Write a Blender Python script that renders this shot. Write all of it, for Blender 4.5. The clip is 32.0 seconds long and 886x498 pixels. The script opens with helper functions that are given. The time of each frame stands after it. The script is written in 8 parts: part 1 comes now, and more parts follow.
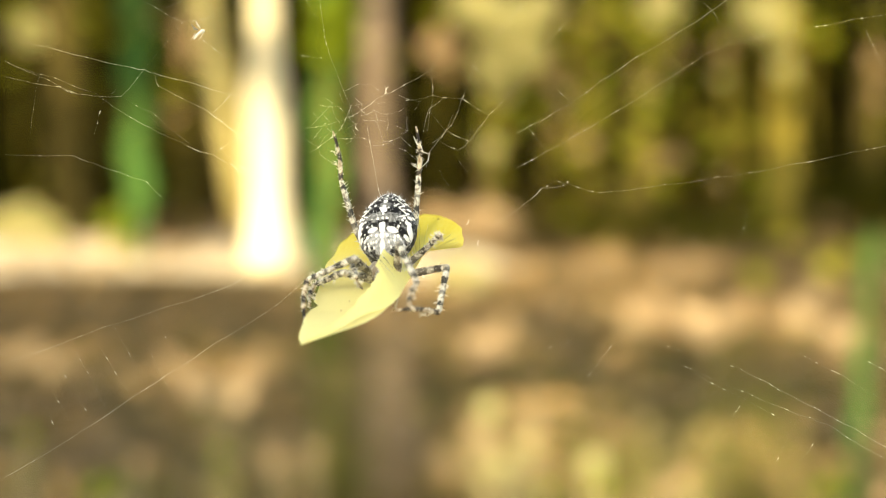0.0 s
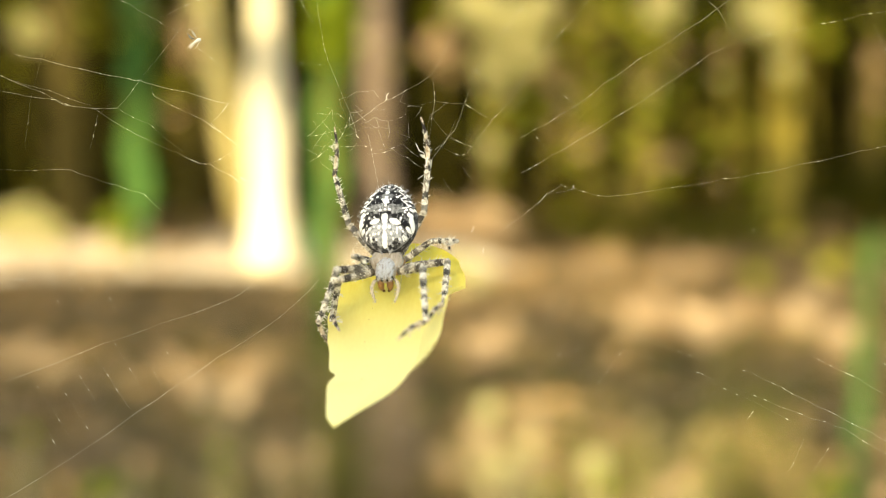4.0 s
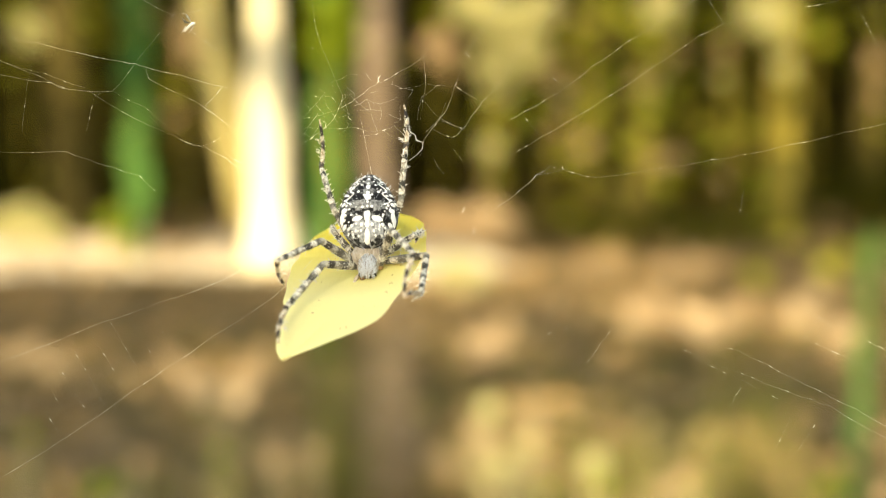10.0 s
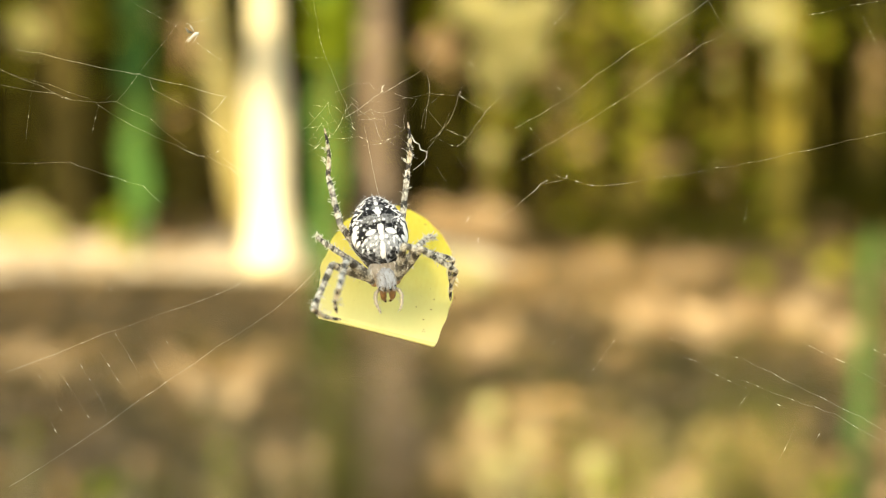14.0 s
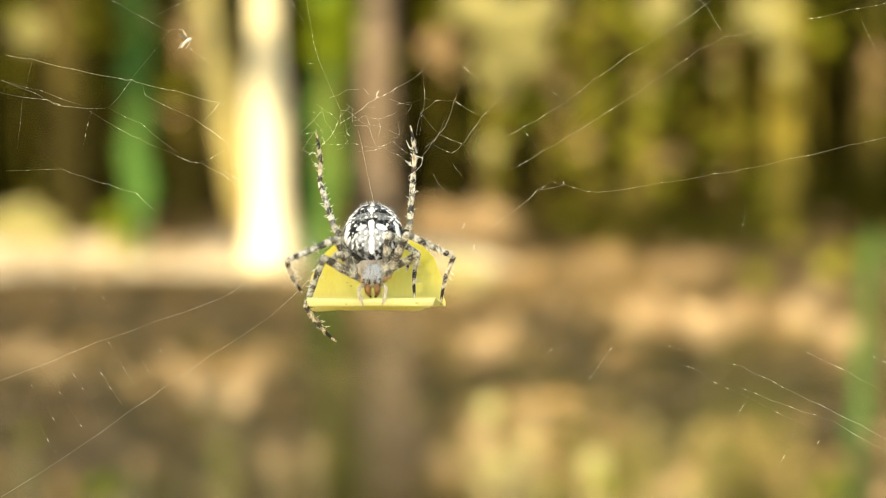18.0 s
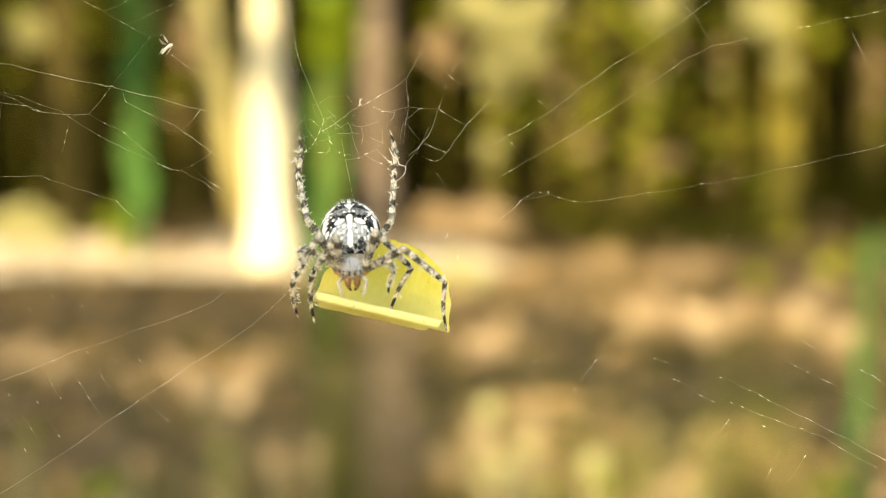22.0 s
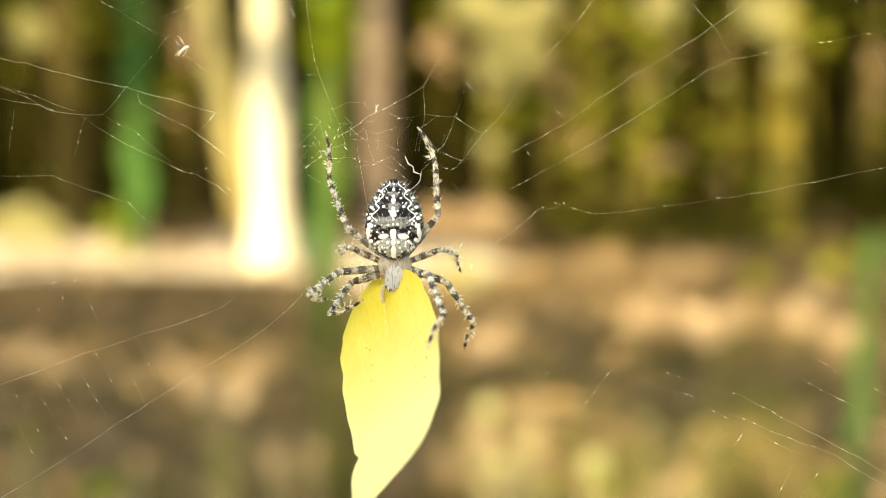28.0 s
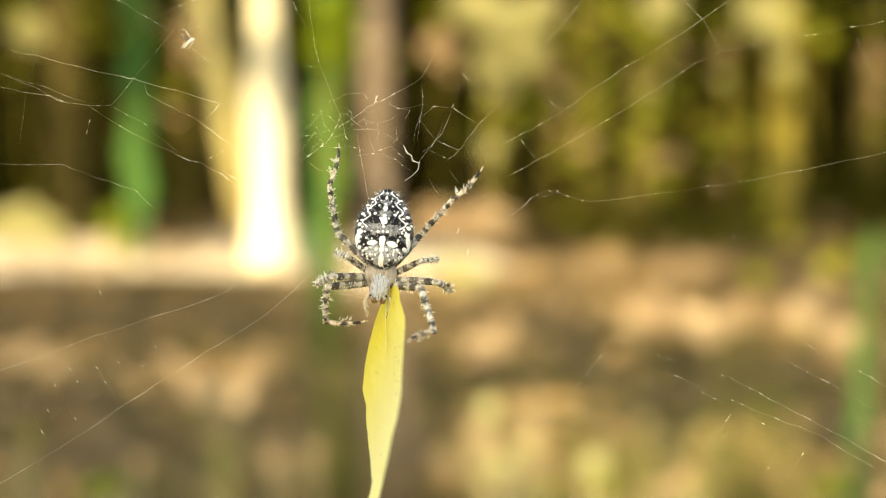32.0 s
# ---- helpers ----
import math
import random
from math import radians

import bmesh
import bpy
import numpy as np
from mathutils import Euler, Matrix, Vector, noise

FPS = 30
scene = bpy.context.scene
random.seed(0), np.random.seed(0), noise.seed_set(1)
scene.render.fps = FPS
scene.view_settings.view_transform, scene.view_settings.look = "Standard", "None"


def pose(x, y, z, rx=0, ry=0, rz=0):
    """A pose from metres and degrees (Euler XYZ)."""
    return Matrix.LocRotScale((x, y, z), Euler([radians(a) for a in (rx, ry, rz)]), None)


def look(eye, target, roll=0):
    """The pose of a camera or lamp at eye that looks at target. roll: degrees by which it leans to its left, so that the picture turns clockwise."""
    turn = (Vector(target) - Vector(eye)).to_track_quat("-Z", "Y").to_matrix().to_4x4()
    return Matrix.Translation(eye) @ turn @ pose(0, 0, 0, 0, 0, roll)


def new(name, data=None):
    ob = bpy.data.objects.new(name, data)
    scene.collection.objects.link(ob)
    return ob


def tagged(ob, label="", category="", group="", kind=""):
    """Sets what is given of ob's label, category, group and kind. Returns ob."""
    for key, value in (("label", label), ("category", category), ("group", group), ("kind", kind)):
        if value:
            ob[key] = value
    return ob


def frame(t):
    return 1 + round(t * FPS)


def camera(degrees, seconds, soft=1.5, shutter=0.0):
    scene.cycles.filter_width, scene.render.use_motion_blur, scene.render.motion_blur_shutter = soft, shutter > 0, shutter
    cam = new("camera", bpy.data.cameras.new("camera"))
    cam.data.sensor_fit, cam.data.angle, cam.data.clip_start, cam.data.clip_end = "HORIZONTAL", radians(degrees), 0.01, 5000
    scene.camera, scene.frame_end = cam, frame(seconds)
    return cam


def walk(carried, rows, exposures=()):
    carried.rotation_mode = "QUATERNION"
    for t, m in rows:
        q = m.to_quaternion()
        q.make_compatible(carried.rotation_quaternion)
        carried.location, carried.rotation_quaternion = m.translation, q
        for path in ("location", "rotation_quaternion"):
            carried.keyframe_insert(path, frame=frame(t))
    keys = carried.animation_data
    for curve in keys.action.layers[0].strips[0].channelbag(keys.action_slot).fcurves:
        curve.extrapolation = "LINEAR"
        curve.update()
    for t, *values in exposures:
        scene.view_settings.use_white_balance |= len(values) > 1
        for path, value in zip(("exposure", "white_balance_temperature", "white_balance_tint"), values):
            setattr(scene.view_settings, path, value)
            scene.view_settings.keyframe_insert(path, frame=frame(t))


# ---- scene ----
cam = camera(40, 32.0, soft=0.8, shutter=0.4)
VIEW = pose(0, 0, 1.2, 84, 0, 0)
walk(cam, [(0, VIEW), (32, VIEW)], exposures=[(0, 1.96, 9250, 2), (32, 1.96, 9250, 2)])
UNIT = 1 / 15000            # a fifteenth of a millimetre: the spider is 13 mm long
cam.data.dof.use_dof = True
cam.data.dof.focus_distance = 0.1425
cam.data.dof.aperture_fstop = 10.4

# ---- daylight ----
SUN_WAY = Vector((-0.28, -0.72, 0.62)).normalized()   # towards the sun: behind the lens, high on one side
world = bpy.data.worlds.new("sky")
scene.world = world
world.use_nodes = True
sky = world.node_tree.nodes.new("ShaderNodeTexSky")
sky.sky_type, sky.sun_disc = "NISHITA", False
sky.sun_elevation = math.asin(SUN_WAY.z)
sky.sun_rotation = math.atan2(SUN_WAY.x, SUN_WAY.y)
back = world.node_tree.nodes["Background"]
back.inputs["Strength"].default_value = 0.13
world.node_tree.links.new(sky.outputs[0], back.inputs["Color"])
sun = new("sun", bpy.data.lights.new("sun", "SUN"))
sun.data.energy, sun.data.angle, sun.data.color = 2.9, radians(0.5), (1.0, 0.93, 0.80)
sun.matrix_world = look((0, 0, 30), Vector((0, 0, 30)) - SUN_WAY)


# ---- materials ----
def material(name, stops, scale=20.0, rough=0.7, bump=0.0, detail=6.0, fine=None, coords="Object", stretch=(1, 1, 1), metal=0.0,
             translucent=0.0, sheen=0.0, specular=0.4, vary=0.0):
    """Noise at two scales through a colour ramp, with relief."""
    m = bpy.data.materials.new(name)
    m.use_nodes = True
    n, l = m.node_tree.nodes, m.node_tree.links
    b = n["Principled BSDF"]
    tc, mp = n.new("ShaderNodeTexCoord"), n.new("ShaderNodeMapping")
    mp.inputs["Scale"].default_value = stretch
    l.new(tc.outputs[coords], mp.inputs[0])
    big, small, mix, ramp = n.new("ShaderNodeTexNoise"), n.new("ShaderNodeTexNoise"), n.new("ShaderNodeMix"), n.new("ShaderNodeValToRGB")
    big.inputs["Scale"].default_value, big.inputs["Detail"].default_value = scale, detail
    small.inputs["Scale"].default_value, small.inputs["Detail"].default_value = fine or scale * 6, 3
    l.new(mp.outputs[0], big.inputs[0])
    l.new(mp.outputs[0], small.inputs[0])
    mix.inputs[0].default_value = 0.35
    l.new(big.outputs[0], mix.inputs[2])
    l.new(small.outputs[0], mix.inputs[3])
    while len(ramp.color_ramp.elements) < len(stops):
        ramp.color_ramp.elements.new(0.5)
    for e, (p, c) in zip(ramp.color_ramp.elements, stops):
        e.position, e.color = p, (*c, 1)
    l.new(mix.outputs[0], ramp.inputs[0])
    colour = ramp.outputs[0]
    if vary:
        info, geo, hsv, add = n.new("ShaderNodeObjectInfo"), n.new("ShaderNodeNewGeometry"), n.new("ShaderNodeHueSaturation"), n.new("ShaderNodeMath")
        mr = n.new("ShaderNodeMapRange")
        mr.inputs[3].default_value, mr.inputs[4].default_value = 1 - vary, 1 + vary
        add.operation = "FRACT"
        s = n.new("ShaderNodeMath")
        l.new(info.outputs["Random"], s.inputs[0])
        l.new(geo.outputs["Random Per Island"], s.inputs[1])
        l.new(s.outputs[0], add.inputs[0])
        l.new(add.outputs[0], mr.inputs[0])
        l.new(mr.outputs[0], hsv.inputs["Value"])
        l.new(colour, hsv.inputs["Color"])
        colour = hsv.outputs[0]
    l.new(colour, b.inputs["Base Color"])
    b.inputs["Roughness"].default_value, b.inputs["Metallic"].default_value = rough, metal
    b.inputs["Specular IOR Level"].default_value = specular
    b.inputs["Sheen Weight"].default_value = sheen
    if bump:
        bp = n.new("ShaderNodeBump")
        bp.inputs["Strength"].default_value, bp.inputs["Distance"].default_value = min(1, bump), 0.2 / scale
        l.new(mix.outputs[0], bp.inputs["Height"])
        l.new(bp.outputs[0], b.inputs["Normal"])
    if translucent:
        tr, sh = n.new("ShaderNodeBsdfTranslucent"), n.new("ShaderNodeMixShader")
        sh.inputs[0].default_value = translucent
        l.new(colour, tr.inputs[0])
        l.new(b.outputs[0], sh.inputs[1])
        l.new(tr.outputs[0], sh.inputs[2])
        l.new(sh.outputs[0], n["Material Output"].inputs[0])
    return m


def banded(name, bands, light, mid, dark):
    """A leg joint with rings along its length: bands are (place, shade) with shade 0 pale, 1 dark."""
    m = material(name, [(0.42, mid), (0.56, light)], scale=2600, fine=12000, rough=0.75, bump=0.5, sheen=0.05)
    n, l = m.node_tree.nodes, m.node_tree.links
    b = n["Principled BSDF"]
    tc, sep, ramp = n.new("ShaderNodeTexCoord"), n.new("ShaderNodeSeparateXYZ"), n.new("ShaderNodeValToRGB")
    l.new(tc.outputs["UV"], sep.inputs[0])
    wob, add = n.new("ShaderNodeTexNoise"), n.new("ShaderNodeMath")
    wob.inputs["Scale"].default_value = 2200
    l.new(tc.outputs["Object"], wob.inputs[0])
    add.operation, add.inputs[2].default_value = "MULTIPLY_ADD", 0.0
    add.inputs[1].default_value = 0.24
    l.new(wob.outputs[0], add.inputs[0])
    l.new(sep.outputs[1], add.inputs[2])
    while len(ramp.color_ramp.elements) < len(bands):
        ramp.color_ramp.elements.new(0.5)
    for e, (p, s) in zip(ramp.color_ramp.elements, bands):
        e.position, e.color = min(1, max(0, p + 0.12)), (s, s, s, 1)
    l.new(add.outputs[0], ramp.inputs[0])
    mix = n.new("ShaderNodeMix")
    mix.data_type = "RGBA"
    base = b.inputs["Base Color"].links[0].from_socket
    l.new(ramp.outputs[0], mix.inputs["Factor"])
    l.new(base, mix.inputs["A"])
    mix.inputs["B"].default_value = (*dark, 1)
    l.new(mix.outputs["Result"], b.inputs["Base Color"])
    return m


def rings(*spans):
    """Ramp stops for dark rings given as (from, to, depth)."""
    out = [(0.0, 0.12)]
    for a, b, d in spans:
        out += [(max(0.001, a - 0.02), 0.10), (a + 0.02, d), (b - 0.02, d), (min(0.999, b + 0.02), 0.10)]
    return out


M_FEMUR = banded("femur", rings((0.04, 0.20, 0.72), (0.34, 0.55, 0.82), (0.72, 0.98, 0.94)), (0.62, 0.57, 0.47), (0.17, 0.145, 0.11), (0.02, 0.014, 0.009))
M_TIBIA = banded("tibia", rings((0.02, 0.12, 0.75), (0.25, 0.40, 0.95), (0.53, 0.63, 0.72), (0.80, 0.99, 0.97)), (0.82, 0.78, 0.68), (0.22, 0.19, 0.15), (0.012, 0.011, 0.008))
M_META = banded("metatarsus", rings((-0.10, 0.12, 0.95), (0.38, 0.54, 0.94), (0.68, 1.1, 1.0)), (0.76, 0.66, 0.50), (0.30, 0.21, 0.13), (0.014, 0.009, 0.007))
M_COXA = material("coxa", [(0.3, (0.22, 0.11, 0.045)), (0.7, (0.52, 0.33, 0.17))], scale=9000, rough=0.7, bump=0.4)
M_SPINE = material("spine", [(0.3, (0.62, 0.59, 0.50)), (0.7, (0.84, 0.81, 0.73))], scale=9000, rough=0.5)
M_HAIR = material("hair", [(0.3, (0.46, 0.47, 0.49)), (0.7, (0.74, 0.76, 0.80))], scale=9000, rough=0.55)
M_ABDOMEN = material("abdomen", [(0.40, (0.010, 0.010, 0.011)), (0.50, (0.030, 0.030, 0.032)), (0.58, (0.15, 0.15, 0.155)), (0.70, (0.40, 0.40, 0.41))],
                     scale=2600, fine=14000, rough=0.6, bump=0.6, specular=0.1)
M_GREYPATCH = material("grey_patch", [(0.36, (0.03, 0.03, 0.03)), (0.64, (0.34, 0.34, 0.34))], scale=3000, fine=12000, rough=0.65, bump=0.5)
M_FRONT = material("front_patch", [(0.34, (0.08, 0.085, 0.095)), (0.48, (0.28, 0.29, 0.315)), (0.66, (0.54, 0.55, 0.585))], scale=3400, fine=12000, rough=0.6, bump=0.5)
M_BLACK = material("black_patch", [(0.3, (0.006, 0.006, 0.007)), (0.7, (0.016, 0.015, 0.016))], scale=4000, rough=0.45, bump=0.3, specular=0.12)
M_WHITE = material("white_mark", [(0.3, (0.80, 0.80, 0.79)), (0.7, (0.94, 0.94, 0.94))], scale=4000, rough=0.5, bump=0.3)
M_CARAPACE = material("carapace", [(0.3, (0.10, 0.07, 0.045)), (0.48, (0.29, 0.24, 0.185)), (0.75, (0.50, 0.47, 0.43))], scale=2600, fine=16000,
                      stretch=(1, 0.35, 1), rough=0.6, bump=0.7, sheen=0.3)
M_FACE = material("face", [(0.3, (0.09, 0.04, 0.016)), (0.7, (0.34, 0.17, 0.065))], scale=5000, rough=0.4, bump=0.3)
M_PALP = material("palp", [(0.35, (0.24, 0.19, 0.13)), (0.65, (0.66, 0.58, 0.46))], scale=5000, fine=14000, rough=0.7, bump=0.4)
M_FANG = material("fang", [(0.3, (0.03, 0.008, 0.004)), (0.7, (0.10, 0.03, 0.012))], scale=5000, rough=0.25)
M_EYE = material("eye", [(0.3, (0.004, 0.004, 0.004)), (0.7, (0.012, 0.01, 0.008))], scale=5000, rough=0.08, specular=0.6)
M_SILK = material("silk", [(0.3, (0.66, 0.64, 0.55)), (0.7, (0.90, 0.88, 0.79))], scale=3000, rough=0.3, translucent=0.3)
M_LITTER_SILK = material("wrapped_silk", [(0.3, (0.62, 0.58, 0.48)), (0.7, (0.92, 0.9, 0.84))], scale=5000, rough=0.5, bump=0.4)
M_LEAF = material("yellow_leaf", [(0.22, (0.70, 0.50, 0.03)), (0.36, (0.83, 0.68, 0.07)), (0.55, (0.87, 0.76, 0.12)), (0.8, (0.90, 0.82, 0.22))],
                  scale=260, fine=2600, stretch=(1, 0.35, 1), rough=0.45, bump=0.15, translucent=0.42, coords="UV")


def pale_outer(m):
    """The blade fades from deep yellow at its base to cream in its outer half, where strong light is painted in too."""
    n, l = m.node_tree.nodes, m.node_tree.links
    tc, sep, ramp, mix = n.new("ShaderNodeTexCoord"), n.new("ShaderNodeSeparateXYZ"), n.new("ShaderNodeMapRange"), n.new("ShaderNodeMix")
    l.new(tc.outputs["UV"], sep.inputs[0])
    l.new(sep.outputs[1], ramp.inputs[0])
    ramp.inputs[1].default_value, ramp.inputs[2].default_value, ramp.inputs[4].default_value = 0.005, 0.020, 0.85
    mix.data_type = "RGBA"
    l.new(ramp.outputs[0], mix.inputs["Factor"])
    b = n["Principled BSDF"]
    l.new(b.inputs["Base Color"].links[0].from_socket, mix.inputs["A"])
    mix.inputs["B"].default_value = (0.95, 0.92, 0.50, 1)
    for s in (b.inputs["Base Color"], n["Translucent BSDF"].inputs[0]):
        l.new(mix.outputs["Result"], s)


pale_outer(M_LEAF)
M_RIB = material("leaf_rib", [(0.3, (0.80, 0.70, 0.22)), (0.7, (0.92, 0.85, 0.45))], scale=900, rough=0.5, translucent=0.2)
M_SPOT = material("leaf_spot", [(0.3, (0.22, 0.10, 0.02)), (0.7, (0.45, 0.25, 0.05))], scale=3000, rough=0.7)
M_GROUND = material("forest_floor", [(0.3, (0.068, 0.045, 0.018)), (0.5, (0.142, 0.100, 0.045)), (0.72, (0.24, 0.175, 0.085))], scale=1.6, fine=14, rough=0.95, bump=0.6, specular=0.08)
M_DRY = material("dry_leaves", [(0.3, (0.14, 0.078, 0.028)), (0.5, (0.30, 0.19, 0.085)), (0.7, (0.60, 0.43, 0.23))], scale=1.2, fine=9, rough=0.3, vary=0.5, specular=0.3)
# sunlit floor as a paler ground: the strong light is in the colour
M_SUN_STRIP = material("sunlit_strip", [(0.34, (0.36, 0.26, 0.15)), (0.47, (0.70, 0.60, 0.45)), (0.7, (0.88, 0.82, 0.70))], scale=1.6, fine=12, rough=0.95, bump=0.4, specular=0.08)
M_MOSS = material("moss", [(0.3, (0.05, 0.052, 0.012)), (0.7, (0.17, 0.165, 0.04))], scale=2, fine=20, rough=0.95, bump=0.6, specular=0.08)
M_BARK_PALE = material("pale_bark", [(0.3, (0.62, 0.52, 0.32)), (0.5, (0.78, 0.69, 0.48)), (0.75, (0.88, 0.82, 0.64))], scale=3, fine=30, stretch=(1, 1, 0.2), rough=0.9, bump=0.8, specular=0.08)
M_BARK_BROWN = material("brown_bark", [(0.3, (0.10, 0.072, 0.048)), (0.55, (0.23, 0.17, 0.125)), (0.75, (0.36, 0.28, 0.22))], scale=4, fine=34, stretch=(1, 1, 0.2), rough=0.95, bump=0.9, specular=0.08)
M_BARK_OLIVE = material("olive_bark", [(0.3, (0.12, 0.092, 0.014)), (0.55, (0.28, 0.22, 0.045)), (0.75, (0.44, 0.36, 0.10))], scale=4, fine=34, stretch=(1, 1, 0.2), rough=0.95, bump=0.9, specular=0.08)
# bark with the wood's shade put into its colour, for the trunks further in
M_BARK_SHADED = material("shaded_bark", [(0.3, (0.035, 0.026, 0.008)), (0.55, (0.085, 0.066, 0.02)), (0.75, (0.17, 0.135, 0.045))], scale=4, fine=34, stretch=(1, 1, 0.2), rough=0.95, bump=0.9, specular=0.08)
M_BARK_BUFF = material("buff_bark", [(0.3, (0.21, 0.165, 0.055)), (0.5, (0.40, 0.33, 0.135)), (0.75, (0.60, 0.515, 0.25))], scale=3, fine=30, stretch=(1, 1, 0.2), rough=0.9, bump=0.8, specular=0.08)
# hedge leaf in two tones: dark for the wood's shade, pale for sunlit sprays
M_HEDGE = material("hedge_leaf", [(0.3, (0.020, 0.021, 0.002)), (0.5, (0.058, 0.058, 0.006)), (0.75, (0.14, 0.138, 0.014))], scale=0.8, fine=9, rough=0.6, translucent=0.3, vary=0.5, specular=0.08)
M_HEDGE_LIT = material("sunlit_leaf", [(0.3, (0.41, 0.37, 0.15)), (0.5, (0.62, 0.58, 0.29)), (0.75, (0.82, 0.79, 0.52))], scale=0.8, fine=9, rough=0.45, translucent=0.25, vary=0.3, specular=0.15)
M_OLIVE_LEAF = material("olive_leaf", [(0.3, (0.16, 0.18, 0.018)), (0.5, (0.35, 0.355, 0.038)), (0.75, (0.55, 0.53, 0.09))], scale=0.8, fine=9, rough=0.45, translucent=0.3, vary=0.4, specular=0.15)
M_LIME = material("lime_leaf", [(0.3, (0.16, 0.22, 0.012)), (0.5, (0.28, 0.34, 0.03)), (0.75, (0.42, 0.48, 0.07))], scale=0.8, fine=9, rough=0.45, translucent=0.3, vary=0.4, specular=0.15)
# tan leaf, lightened so that drifts and shoots look sunlit
M_TAN = material("sunlit_tan_leaf", [(0.3, (0.38, 0.245, 0.12)), (0.5, (0.57, 0.42, 0.255)), (0.75, (0.75, 0.60, 0.41))], scale=0.8, fine=9, rough=0.45, translucent=0.2, vary=0.35, specular=0.15)
# near-black: the deep shade inside the wood is put into this colour
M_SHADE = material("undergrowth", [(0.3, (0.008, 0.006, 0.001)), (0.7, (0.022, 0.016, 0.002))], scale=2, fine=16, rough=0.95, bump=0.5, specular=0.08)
M_STRAW = material("straw", [(0.3, (0.34, 0.27, 0.13)), (0.7, (0.56, 0.48, 0.28))], scale=6, fine=40, rough=0.7, translucent=0.15, specular=0.1)
M_REED = material("reed", [(0.3, (0.022, 0.085, 0.022)), (0.45, (0.05, 0.145, 0.036)), (0.58, (0.13, 0.22, 0.05)), (0.75, (0.26, 0.34, 0.09))], scale=1.4, fine=20, stretch=(1, 1, 0.6), rough=0.6, translucent=0.25, specular=0.08)


# ---- mesh helpers ----
def mesh_of(name, bm, mats):
    me = bpy.data.meshes.new(name)
    bm.normal_update()
    bm.to_mesh(me)
    bm.free()
    for m in (mats if isinstance(mats, (list, tuple)) else [mats]):
        me.materials.append(m)
    return me


def part(name, bm, mats, parent=None, label="", smooth=True):
    me = mesh_of(name, bm, mats)
    if smooth:
        for p in me.polygons:
            p.use_smooth = True
    ob = new(name, me)
    if parent:
        ob.parent = parent
    if label:
        ob["label"] = label
    return ob


def tube(bm, points, radii, sides=8, mat=0, uv=None):
    """A swept tube through points, with a radius at each; v of the uv runs along it."""
    pts = [Vector(p) for p in points]
    rings, side = [], None
    for i, p in enumerate(pts):
        d = (pts[min(i + 1, len(pts) - 1)] - pts[max(i - 1, 0)]).normalized()
        if side is None or abs(side.dot(d)) > 0.95:
            side = d.orthogonal().normalized()
        side = (side - d * side.dot(d)).normalized()
        up = d.cross(side)
        rings.append([bm.verts.new(p + radii[i] * (math.cos(a) * side + math.sin(a) * up))
                      for a in (2 * math.pi * k / sides for k in range(sides))])
    faces = []
    for i in range(len(rings) - 1):
        for k in range(sides):
            f = bm.faces.new((rings[i][k], rings[i][(k + 1) % sides], rings[i + 1][(k + 1) % sides], rings[i + 1][k]))
            faces.append((f, i))
    for r, flip in ((rings[0], True), (rings[-1], False)):
        f = bm.faces.new(r[::-1] if flip else r)
        faces.append((f, 0 if flip else len(rings) - 2))
    for f, i in faces:
        f.material_index = mat
    if uv:
        for i, ring in enumerate(rings):
            for v in ring:
                for lp in v.link_loops:
                    lp[uv].uv = (0.5, i / (len(rings) - 1))
    return rings


def ball(bm, centre, size, mat=0, u=12, v=8):
    r = bmesh.ops.create_uvsphere(bm, u_segments=u, v_segments=v, radius=1)
    for w in r["verts"]:
        w.co = Vector(centre) + Vector((w.co.x * size[0], w.co.y * size[1], w.co.z * size[2]))
    for f in {f for w in r["verts"] for f in w.link_faces}:
        f.material_index = mat


def blades(name, count, place, size, mats, parent=None, seed=1, lean=1.0, shape=(0.5, 1.0)):
    """Many small folded leaves as one mesh. place(rng) gives a point."""
    rng = random.Random(seed)
    vs, fs = [], []
    for _ in range(count):
        p = Vector(place(rng))
        s = size * rng.uniform(0.6, 1.3)
        e = Euler((rng.uniform(-lean, lean), rng.uniform(-lean, lean), rng.uniform(0, 6.28))).to_matrix()
        w, h = s * shape[0] * 0.5, s * shape[1]
        n = len(vs)
        for q in ((0, 0, 0), (w, h * 0.45, w * 0.4), (0, h, -w * 0.3), (-w, h * 0.45, w * 0.4), (0, h * 0.45, 0)):
            vs.append(p + e @ Vector(q))
        fs += [(n, n + 1, n + 4), (n + 4, n + 1, n + 2), (n, n + 4, n + 3), (n + 4, n + 2, n + 3)]
    me = bpy.data.meshes.new(name)
    me.from_pydata(vs, [], fs)
    me.materials.append(mats)
    ob = new(name, me)
    if parent:
        ob.parent = parent
    ob["kind"] = "stuff"
    return ob


